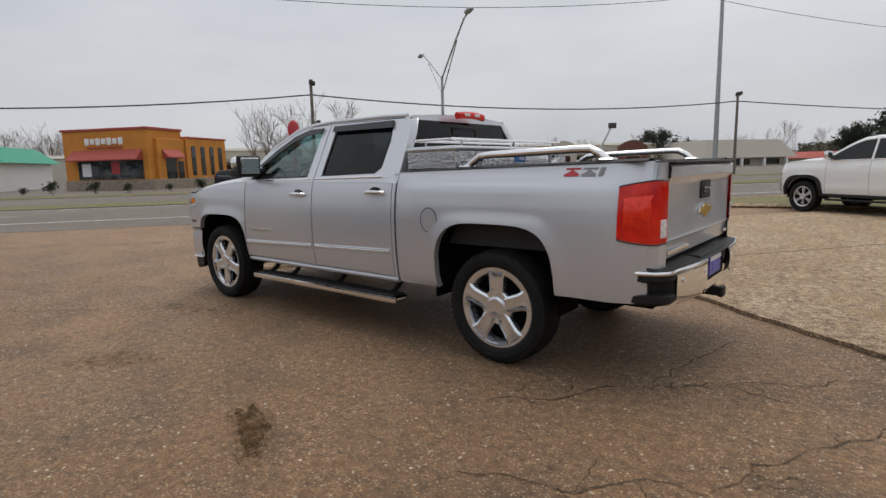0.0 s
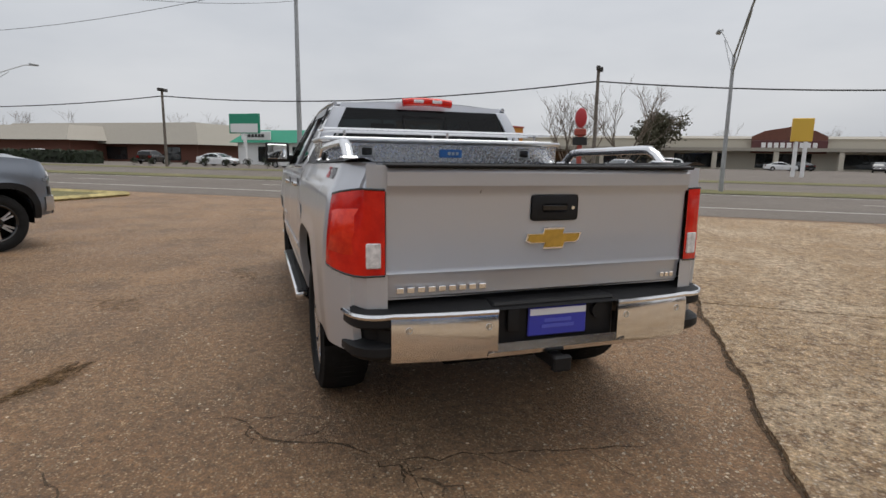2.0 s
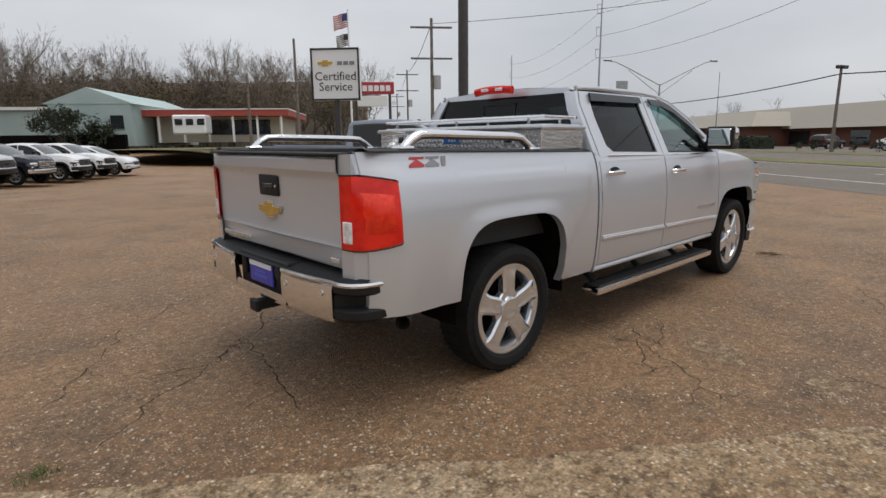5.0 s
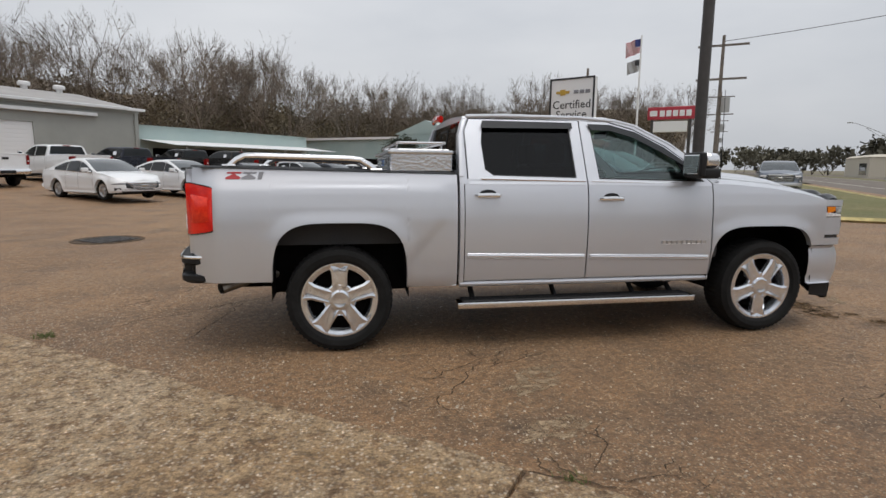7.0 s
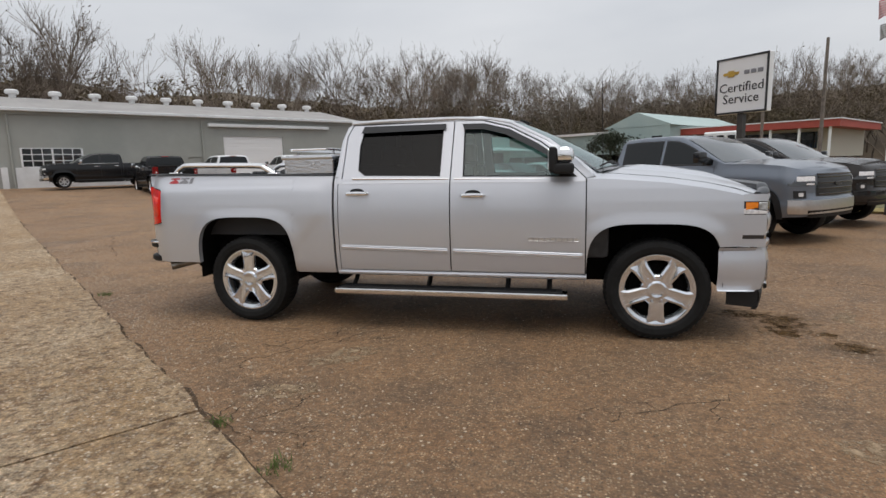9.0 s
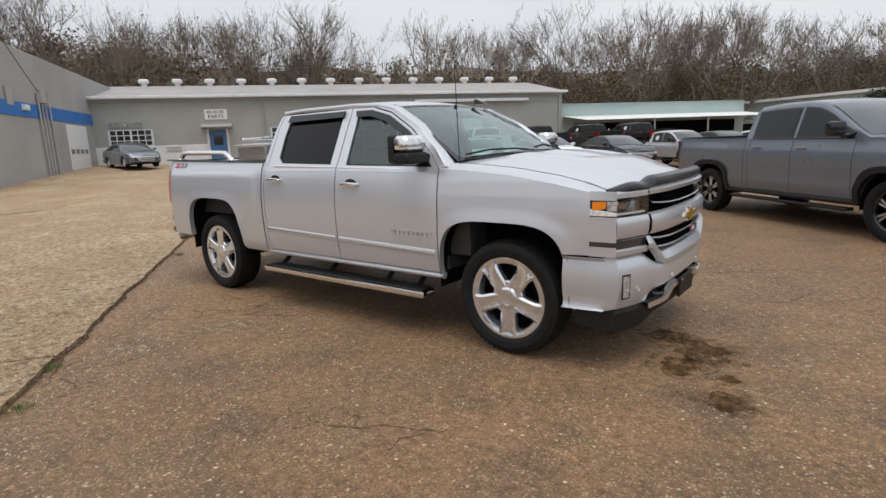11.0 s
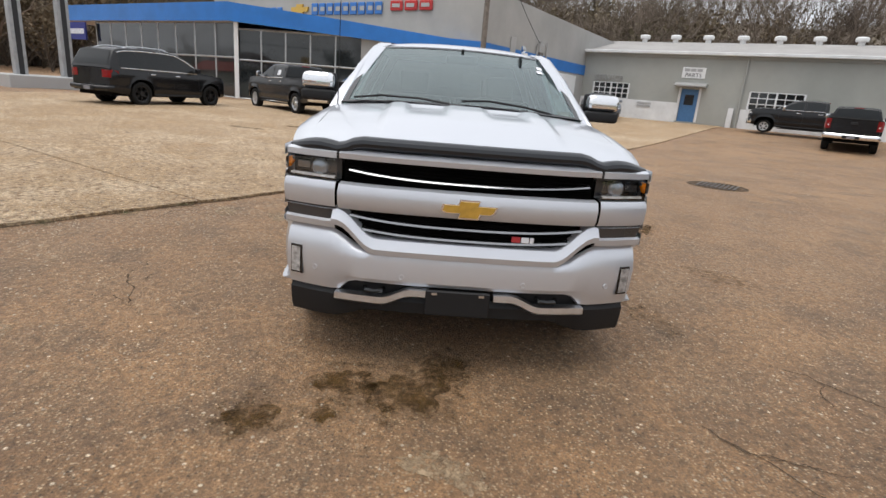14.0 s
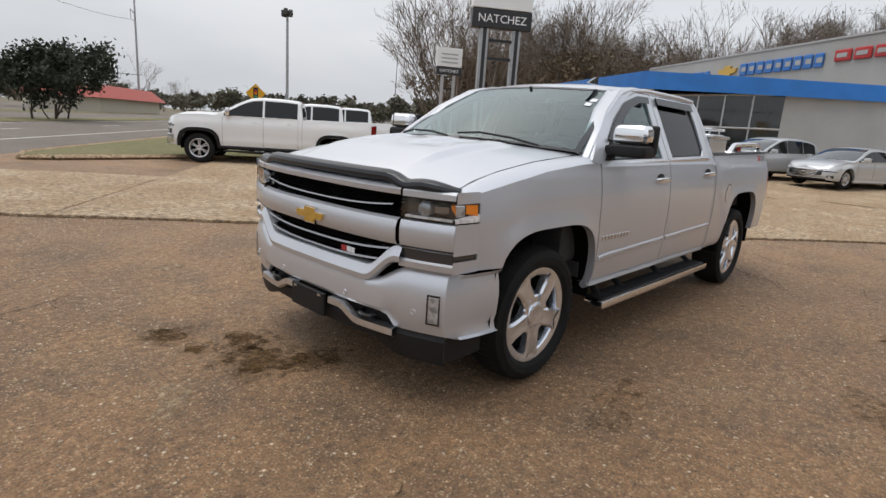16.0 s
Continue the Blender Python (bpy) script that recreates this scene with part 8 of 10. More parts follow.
for vv in (-5.6, 44.5, 94):
    pole("street_lamp", "galvanised double-arm highway lamp on the median", 25.2, vv, 6.2, 0.11, 0.07, M["steelpole"], kids=cobra, category="street lamp")


def tx_arms(p, h):
    for k in range(3):
        z = h - 1.2 - k * 4.0
        part("davit_arm", sweep(B(), [(0, 0, z), (0, 1.2, z + 0.35), (0, 2.4, z + 0.5)], 0.07, seg=6), M["steelpole"], p)
        part("insulator", sweep(B(), [(0, 2.3, z + 0.5), (0, 2.1, z - 1.1)], 0.05, seg=6), M["steelpole"], p)
        part("insulator", sweep(B(), [(0, 0.1, z - 1.3), (0, 2.1, z - 1.1)], 0.04, seg=6), M["steelpole"], p)


TXV = (-111, -37.6, 27.6, 100, 170)
for vv in TXV:
    pole("power_pole", "tall tapered steel power pole", 42, vv, 27, 0.25, 0.11, M["steelpole"], seg=12, kids=tx_arms)


def lamp_top(p, h):
    part("lamp_head", box(B(), -0.5, 0.1, -0.14, 0.14, h - 0.05, h + 0.25, 0.04), M["darkpole"], p)
    part("lamp_head", box(B(), -0.1, 0.45, -0.32, -0.08, h - 0.1, h + 0.2, 0.04), M["darkpole"], p)


for uu, vv, hh in ((41, 42.3, 7.4), (39.1, 0.9, 7.8), (41, -39, 7.6), (39, 90, 8)):
    pole("wooden_pole", "dark wooden roadside pole with floodlights", uu, vv, hh, 0.15, 0.11, M["wood"], kids=lamp_top)
pole("brown_pole", "thick dark-brown steel pole on the grass", 2.6, 14.2, 12.5, 0.17, 0.15, M["darkpole"], seg=14)


def cross(p, h):
    for z in (h - 0.5, h - 2.2):
        part("crossarm", box(B(), -1.2, 1.2, -0.05, 0.05, z - 0.05, z + 0.05), M["wood"], p)
    part("transformer", lathe(B(), [(0, 0.001), (0, 0.22), (0.75, 0.22), (0.8, 0.001)], 12, Matrix.Translation((0.3, 0.0, h - 3.9)) @ Matrix.Rotation(radians(90), 4, "X")), M["letter_gray"], p)


pole("utility_pole", "wooden utility pole with crossarms and transformer", 3.05, 29, 8.3, 0.12, 0.08, M["wood"], kids=cross)
pole("utility_pole", "wooden utility pole with crossarms along the driveway", 3.2, 58, 9.0, 0.12, 0.08, M["wood"], kids=cross)
pole("utility_pole", "wooden utility pole with crossarms far along the drive", 3.4, 95, 9.5, 0.12, 0.08, M["wood"], kids=cross)
pole("wooden_pole", "weathered wooden pole near the red shop", -6.2, 40, 9.0, 0.13, 0.09, M["wood"])
pole("wooden_pole", "short weathered wooden pole by the teal hall", -9.8, 40, 6.5, 0.12, 0.09, M["wood"])
pole("wooden_pole", "weathered wooden pole at the dealership corner", -18.6, -11.0, 9.5, 0.15, 0.12, M["wood"])


def cable(name, label, pts, r=0.018, sag=0.6):
    g = B()
    line = []
    for (a, b_) in zip(pts, pts[1:]):
        A, C = Vector(a), Vector(b_)
        n = 14
        for i in range(n):
            t = i / n
            q = A.lerp(C, t)
            q.z -= sag * 4 * t * (1 - t)
            line.append((*S(q.x, q.y), q.z))
    q = Vector(pts[-1])
    line.append((*S(q.x, q.y), q.z))
    sweep(g, line, r, seg=4)
    return tagged(part(name, g, M["cable"]), label, "cable")


cable("overhead_cable", "black roadside cable slung from pole to pole", [(41, -110, 7), (41, -39, 7.0), (39.1, 0.9, 7.0), (41, 42.3, 6.9), (39, 90, 7)], 0.05, 0.9)
for k in range(3):
    z = 27 - 2.4 - k * 4.0
    cable("power_line", "thin power line between steel poles", [(42, v_ + 2.1, z) for v_ in TXV], 0.025, 2.2)
cable("overhead_cable", "thin service cable crossing above the lot", [(42, 27.6, 15), (3.05, 29, 8.0)], 0.015, 1.2)
cable("overhead_cable", "service cable to the dealership wall", [(-18.6, -11.0, 9.2), (-25.5, -11.3, 4.7)], 0.02, 0.3)
cable("overhead_cable", "utility cable along the driveway", [(3.05, 29, 8.0), (3.2, 58, 8.7), (3.4, 95, 9.2)], 0.02, 0.5)

# certified service sign
sg = thing("service_sign", "square white sign with black border on a brown post", "sign")
sg.matrix_basis = site(-1.55, 15.55, 0.0, -11)
part("post", box(B(), -0.09, 0.09, -0.05, 0.13, 0, 2.9), M["darkpole"], sg)
part("cabinet", box(B(), -0.83, 0.83, -0.08, 0.16, 2.82, 4.52, 0.02), M["signwhite"], sg)
for x0, x1, z0, z1 in ((-0.83, 0.83, 2.82, 2.88), (-0.83, 0.83, 4.46, 4.52), (-0.83, -0.77, 2.82, 4.52), (0.77, 0.83, 2.82, 4.52)):
    part("border", box(B(), x0, x1, -0.10, -0.078, z0, z1), M["signblack"], sg)
sface = lambda x, z: Matrix.Translation((x, -0.085, z)) @ Matrix.Rotation(radians(90), 4, "X")
textured_letters("lettering", "Certified", 0.40, 0.006, M["signblack"], sg, sface(0, 3.60), spacing=1.0)
textured_letters("lettering", "Service", 0.40, 0.006, M["signblack"], sg, sface(0, 3.26), spacing=1.0)
g = B()
emblem(g, 0.52, 0.19, 0.02)
part("emblem", g, M["gold"], sg, m=sface(-0.33, 4.03))
for k in range(3):
    part("mark_block", box(B(), 0.08 + k * 0.21, 0.25 + k * 0.21, -0.10, -0.08, 3.97, 4.09, 0.01), M["greyprint"], sg)

# red rectangular sign beyond the flag
hs = thing("red_sign", "red rectangular pole sign with white marks", "sign")
hs.matrix_basis = site(-0.5, 47, 0.0, -4)
part("face", box(B(), -1.9, 1.9, -0.15, 0.15, 5.55, 6.6, 0.04), mat("sign_red", (0.42, 0.03, 0.05), 0.4), hs)
part("lower_panel", box(B(), -1.4, 1.3, -0.12, 0.12, 4.5, 5.4, 0.03), M["signwhite"], hs)
for x in (-1.5, 1.5):
    part("leg", box(B(), x - 0.12, x + 0.12, -0.1, 0.1, 0, 5.6), M["darkpole"], hs)
for k in range(5):
    part("mark_block", box(B(), -0.9 + k * 0.52, -0.5 + k * 0.52, -0.18, -0.15, 5.8, 6.3, 0.02), M["signwhite"], hs)
part("wing_mark", box(B(), -1.7, -1.1, -0.18, -0.15, 5.85, 6.3, 0.05), M["signwhite"], hs)

# flagpole with two flags
fp = pole("flagpole", "white flagpole flying two striped flags", -2.0, 36.8, 10.4, 0.09, 0.05, M["signwhite"], category="flagpole")
def flag(z, w, h, stripes, canton, field):
    def fn(i, j):
        x = -w * i / 10
        return (x, 0.10 * math.sin(i * 1.1 + j * 0.25), z - h * j / 13 - 0.28 * (i / 10) ** 1.2 * w)
    for j in range(13):
        g = B()
        vs = [[g.verts.new(fn(i, jj)) for i in range(11)] for jj in (j, j + 1)]
        for i in range(10):
            g.faces.new((vs[0][i], vs[0][i + 1], vs[1][i + 1], vs[1][i]))
        part("stripe", g, stripes[j % 2], fp)
    g = B()
    vs = [[g.verts.new(Vector(fn(i, j)) + Vector((0, -0.02, 0))) for i in range(5)] for j in range(8)]
    for j in range(7):
        for i in range(4):
            g.faces.new((vs[j][i], vs[j][i + 1], vs[j + 1][i + 1], vs[j + 1][i]))
    part("canton", g, canton, fp)


M["flagred"], M["flagwhite"], M["flagblue"] = mat("flag_red", (0.40, 0.03, 0.05), 0.8), mat("flag_white", (0.75, 0.75, 0.75), 0.8), mat("flag_blue", (0.03, 0.04, 0.16), 0.8)
flag(10.2, 1.0, 0.95, (M["flagred"], M["flagwhite"]), M["flagblue"], None)
flag(8.85, 0.85, 0.80, (M["signblack"], M["flagwhite"]), M["signblack"], None)

# tall two-legged pylon sign
py = thing("pylon_sign", "tall two-legged pylon sign with black city-name panel", "sign")
py.matrix_basis = site(-5.2, -26.5, 0.05, 0)
part("base", box(B(), -1.7, 1.7, -0.9, 0.9, 0, 0.72, 0.04), M["letter_gray"], py)
for x in (-0.95, 0.95):
    part("leg", box(B(), x - 0.24, x + 0.24, -0.2, 0.2, 0.7, 7.0, 0.02), M["steelpole"], py)
    part("leg_face", box(B(), x - 0.10, x + 0.10, 0.19, 0.22, 0.7, 7.0), M["signblack"], py)
for z in (5.3, 6.3):
    part("crossbar", box(B(), -0.95, 0.95, -0.1, 0.1, z, z + 0.16), M["signblack"], py)
part("panel", box(B(), -1.75, 1.75, -0.3, 0.3, 7.0, 8.0, 0.03), M["signblack"], py)
part("cabinet", box(B(), -1.75, 1.75, -0.3, 0.3, 8.05, 12.0, 0.03), M["signwhite"], py)
textured_letters("lettering", "NATCHEZ", 0.62, 0.01, M["signwhite"], py, Matrix.Translation((0, 0.31, 7.5)) @ Matrix.Rotation(radians(180), 4, "Z") @ Matrix.Rotation(radians(90), 4, "X"))
p2 = thing("pylon_sign", "smaller two-legged pylon sign, white above black", "sign")
p2.matrix_basis = site(-8.4, -60, 0.1, 5)
for x in (-0.7, 0.7):
    part("leg", box(B(), x - 0.15, x + 0.15, -0.15, 0.15, 0, 7.2), M["letter_gray"], p2)
for z in (3.0, 5.6, 6.6):
    part("crossbar", box(B(), -0.7, 0.7, -0.08, 0.08, z, z + 0.12), M["signblack"], p2)
part("cabinet", box(B(), -1.5, 1.5, -0.3, 0.3, 8.1, 10.2, 0.03), M["signwhite"], p2)
part("panel", box(B(), -1.5, 1.5, -0.3, 0.3, 7.2, 8.05, 0.03), M["signblack"], p2)
textured_letters("lettering", "NATCHEZ", 0.5, 0.01, M["signwhite"], p2, Matrix.Translation((0, 0.31, 7.62)) @ Matrix.Rotation(radians(180), 4, "Z") @ Matrix.Rotation(radians(90), 4, "X"))
for k in range(3):
    part("print_line", box(B(), -1.0, 1.0, 0.30, 0.32, 8.5 + k * 0.45, 8.66 + k * 0.45), M["letter_gray"], p2)

# boom lift standing in the plaza lot
bl = thing("boom_lift", "boom lift with raised arm and basket in the far lot", "boom lift")
bl.matrix_basis = site(100, -57.4, 0)
part("chassis", box(B(), -0.9, 0.9, -1.6, 1.6, 0.45, 1.3, 0.1), M["orange"], bl)
for x in (-0.9, 0.9):
    for y in (-1.1, 1.1):
        part("wheel", lathe(B(), [(-0.15, 0.001), (-0.15, 0.42), (0.15, 0.42), (0.15, 0.001)], 12, Matrix.Translation((x, y, 0.42)) @ Matrix.Rotation(radians(90), 4, "Z")), M["rubber"], bl)
part("boom", sweep(B(), [(0, 0.3, 1.3), (0, -2.0, 5.2), (0, -3.9, 8.6)], [0.28, 0.22, 0.16], seg=6), M["letter_gray"], bl)
part("basket", box(B(), -0.5, 0.5, -5.0, -3.6, 8.6, 9.7, 0.05), M["darkpole"], bl)

# yellow diamond warning sign, tall lamp and plaza signs
ws_ = thing("warning_sign", "yellow diamond traffic-signal warning sign", "traffic sign")
ws_.matrix_basis = site(9.6, -35.5, 0.0, 8)
part("post", box(B(), -0.04, 0.04, -0.04, 0.04, 0, 2.2), M["steelpole"], ws_)
g = B()
sheet(g, [(0, 2.15), (0.66, 2.81), (0, 3.47), (-0.66, 2.81)], [], lambda a, z: (a, 0.06, z), 0.02, lambda a, z: (0, -1, 0))
part("face", g, mat("warning_yellow", (0.72, 0.36, 0.01), 0.4), ws_)
part("signal_symbol", box(B(), -0.15, 0.15, 0.06, 0.08, 2.42, 3.20), M["signblack"], ws_)
for z, c in ((2.98, "redprint"), (2.81, "amber"), (2.60, "green")):
    part("signal_dot", box(B(), -0.09, 0.09, 0.08, 0.09, z - 0.08, z + 0.08, 0.03), M[c], ws_)


def bunch(p, h):
    for k in range(5):
        a = k * 1.26
        part("flood_lamp", box(B(), 0.3 * math.cos(a) - 0.16, 0.3 * math.cos(a) + 0.16, 0.3 * math.sin(a) - 0.16, 0.3 * math.sin(a) + 0.16, h - 0.35 + 0.1 * (k % 2), h + 0.15 + 0.1 * (k % 2), 0.05), M["darkpole"], p)


pole("lamp_post", "tall gray lot lamp with a cluster of floodlights", 8.1, -42, 9.4, 0.13, 0.09, M["steelpole"], kids=bunch, category="lamp post")
rs = thing("restaurant_sign", "red oval roadside restaurant sign on a post", "sign")
rs.matrix_basis = site(46, 2.4, 0)
part("post", box(B(), -0.2, 0.2, -0.2, 0.2, 0, 3.6), M["redawn"], rs)
g = B()
bmesh.ops.create_uvsphere(g, u_segments=16, v_segments=10, radius=1)
bmesh.ops.scale(g, vec=(0.2, 0.5, 0.85), verts=g.verts)
bmesh.ops.translate(g, vec=(0, 0, 4.9), verts=g.verts)
part("oval_face", g, mat("sign_red_oval", (0.50, 0.04, 0.05), 0.4), rs)
part("lower_sign", box(B(), -0.3, 0.3, -0.5, 0.5, 3.4, 4.0, 0.1), M["redawn"], rs)
part("reader_board", box(B(), -0.3, 0.3, -0.6, 0.6, 2.6, 3.3, 0.05), M["signblack"], rs)
ys_ = thing("plaza_sign", "yellow and white pole sign before the plaza", "sign")
ys_.matrix_basis = site(58, -17.5, 0)
for vv in (-0.4, 0.4):
    part("post", box(B(), -0.15, 0.15, vv - 0.15, vv + 0.15, 0, 3.4), M["signwhite"], ys_)
part("face", box(B(), -0.2, 0.2, -0.9, 0.9, 3.4, 5.6, 0.05), mat("sign_yellow", (0.72, 0.45, 0.06), 0.5), ys_)
gs = thing("store_sign", "green and white roadside store sign", "sign")
gs.matrix_basis = site(55, 43.5, 0)
part("post", box(B(), -0.15, 0.15, -0.15, 0.15, 0, 3.9), M["signwhite"], gs)
part("face", box(B(), -0.15, 0.15, -2.2, 2.2, 3.9, 6.3, 0.05), M["green"], gs)
part("lower_face", box(B(), -0.18, 0.18, -2.0, 2.0, 4.0, 5.1, 0.04), M["signwhite"], gs)
rd = thing("road_sign", "back of stacked grey road signs on a post", "traffic sign")
rd.matrix_basis = site(25, 52, 0)
part("post", box(B(), -0.06, 0.06, -0.06, 0.06, 0, 7.2), M["steelpole"], rd)
for z0, w in ((3.8, 0.9), (5.2, 1.1), (6.3, 0.7)):
    part("panel", box(B(), -0.9 * w, 0.9 * w, -0.05, 0.0, z0, z0 + 0.95), M["steelpole"], rd)


# ---- parked vehicles ----
row = "row of cars for sale"
vehicle("pickup", "gray", "pickup_truck", "slate gray pickup truck with black arch mouldings beside the silver one", "pickup truck", row, -1.68, 8.80, -8, "machined", "bars", "black", cladding=True)
vehicle("pickup", "brown", "pickup_truck", "near-black pickup truck next to the gray one", "pickup truck", row, -1.6, 12.0, -8, "dark", "bars", "black", cladding=True)
for k, (kind, colour, lab, wh) in enumerate((("sedan", "white", "white sedan with black mesh grille", "car"), ("sedan", "white", "second white sedan with black mesh grille", "car"), ("sedan", "darkblue", "dark blue-black sedan in the sales row", "car"),
                                             ("compact", "lightsilver", "light silver compact pickup with window sticker", "cartruck"), ("compact", "darkblue", "near-black compact pickup in the sales row", "cartruck"), ("compact", "white", "white compact pickup with black grille in the row", "cartruck"),
                                             ("compact", "white", "white compact pickup near the row's end", "cartruck"), ("crossover", "white", "white crossover at the row's end", "car"))):
    nm = {"sedan": "sedan", "compact": "pickup_truck", "crossover": "crossover"}[kind]
    vehicle(kind, colour, nm, lab, nm.replace("_", " "), row, -15.05 - KINDS[kind]["front"] + 0.12 * k, (8.9, 12.1, 16.0, 19.4, 22.1, 24.8, 27.4, 30.0)[k], 2 if k % 2 else -2, wh, "bars", "chrome" if kind == "sedan" or k == 4 else "black", k == 3, cladding=kind == "compact")
for k, (colour, lab) in enumerate((("black", "black pickup truck seen from behind"), ("white", "white pickup truck with black tail lamps, seen from behind"), ("white", "second white pickup truck seen from behind"), ("darkblue", "dark pickup truck near the shop door"), ("black", "black pickup truck by the canopy"), ("brown", "dark pickup truck by the canopy end"))):
    vehicle("pickup", colour, "pickup_truck", lab, "pickup truck", "pickups before the shop", -24.05 - 0.6 * (k > 0), 4.75 + 3.75 * k, 180 + (3 if k % 2 else -2), "split", "bars", "chrome", k > 2)
vehicle("pickup", "black", "pickup_truck", "old black pickup truck parked along the shop wall", "pickup truck", "", -30.4, 4.6, -90, "car")
vehicle("suv", "black", "suv", "large black suv with chrome window trim", "suv", "", -3.9, -16.6, 192, "dark")
vehicle("pickup", "black", "pickup_truck", "black pickup truck before the showroom", "pickup truck", "", -10.0, -13.4, -103, "split", sticker=True)
vehicle("crossover", "lightsilver", "crossover", "silver crossover parked before the dealership", "crossover", "", -14.6, -14.3, 10, "dark")
vehicle("sedan", "lightsilver", "sedan", "silver sedan parked before the dealership", "sedan", "", -16.6, -12.2, 12, "car")
vehicle("sedan", "gray", "sedan", "dark gray sedan parked beside the service building", "sedan", "", -31.0, -9.3, 30, "car")
for k in range(3):
    vehicle("pickup", "white", "pickup_truck", ("white pickup truck with black arch mouldings at the kerb", "second white pickup truck at the kerb", "third white pickup truck at the kerb")[k], "pickup truck", "white trucks at the kerb", 3.75 - 1.15 * k, -11.7 - 3.3 * k, 0, "split", "bars", "chrome", cladding=True)
vehicle("sedan", "black", "sedan", "black sedan near the pylon sign", "sedan", "", -14.5, -35, 178, "car")
vehicle("pickup", "gray", "pickup_truck", "dark gray heavy pickup facing the lot on the driveway", "pickup truck", "", 6.4, 34.2, -92, "split")
for k, (u_, v_, col, kd) in enumerate(((48, 31, "white", "sedan"), (49, 44, "white", "sedan"), (52, 3, "black", "sedan"), (53, -1.5, "lightsilver", "sedan"), (54, -6, "white", "crossover"), (52, 9, "darkblue", "crossover"),
                                       (50, 54, "brown", "crossover"), (49, 70, "white", "crossover"), (48, 74, "white", "sedan"), (100, -25, "white", "sedan"), (100, -30, "black", "sedan"), (100, -48, "white", "crossover"), (100, -52, "lightsilver", "sedan"),
                                       (100, -58, "black", "crossover"), (100, -64, "white", "sedan"), (100, -40, "brown", "crossover"), (100, -75, "lightsilver", "sedan"), (-26, -42, "white", "sedan"), (-27, -45.2, "lightsilver", "sedan"), (-28, -48.4, "black", "crossover"), (-26, -38.8, "darkblue", "sedan"))):
    vehicle(kd, col, kd, "far-off parked " + {"white": "white", "black": "black", "lightsilver": "silver", "darkblue": "dark", "brown": "dark"}[col] + " " + kd, kd, "distant parked cars", u_, v_, (90, -90, 20, 160)[k % 4] if u_ > 0 else 0, "car")

# ---- marks on the paving ----
def blot(name, label, x, y, rx, ry, material, z=0.006, seed=0, turn=0.0):
    g = B()
    n = 48
    pts = []
    for i in range(n):
        a = 2 * math.pi * i / n
        r = 1 + 0.55 * noise.noise(Vector((math.cos(a) * 1.6, math.sin(a) * 1.6, seed))) + 0.25 * noise.noise(Vector((math.cos(a) * 5, math.sin(a) * 5, seed + 9)))
        p = Matrix.Rotation(radians(turn), 3, "Z") @ Vector((rx * r * math.cos(a), ry * r * math.sin(a), 0))
        pts.append((x + p.x, y + p.y))
    lie = lambda a, c: ground_z(a * SU.x + c * SU.y, a * SV.x + c * SV.y)
    sheet(g, pts, [], lambda a, c: (a, c, z + lie(a, c)))
    return tagged(part(name, g, material), label, "stain", kind="structure")


for k, (x, y, rx, ry, t) in enumerate(((0.54, 2.59, 0.09, 0.26, 62), (4.50, -0.05, 0.14, 0.13, 0), (4.78, -0.25, 0.17, 0.20, 20), (4.70, -0.55, 0.12, 0.14, 0), (4.98, -0.62, 0.07, 0.06, 0), (5.05, -0.95, 0.13, 0.11, 0), (2.4, 2.6, 0.20, 0.12, 40), (3.5, 1.5, 0.25, 0.10, 10))):
    if k < 6:
        blot("oil_stain", "dark oil stain soaked into the asphalt", x, y, rx, ry, M["stain"], 0.005, k, t)
    blot("oil_stain", "faint edge of an oil stain in the asphalt", x, y, rx * 1.55, ry * 1.55, M["stain_soft"], 0.0035, k + 40, t)
for k, (x, y, rx, ry, t) in enumerate(((-10.2, -3.65, 0.30, 1.25, 0), (-11.6, -1.9, 0.22, 0.7, 10), (-8.6, -5.4, 0.16, 0.6, -8), (-12.9, 0.4, 0.2, 0.8, 4))):
    blot("wet_patch", "shallow damp patch on the concrete apron", x, y, rx, ry, M["stain"], 0.040, 60 + k, t)
for k, (x, y, rx, ry, t) in enumerate(((5.35, -0.05, 0.20, 0.09, 70), (1.17, -2.43, 0.22, 0.10, 20), (4.4, -2.6, 0.15, 0.10, 0), (1.3, -1.75, 0.3, 0.12, 40))):
    blot("pale_patch", "pale worn patch in the asphalt", x, y, rx, ry, M["leafpatch"], 0.004, 20 + k, t)


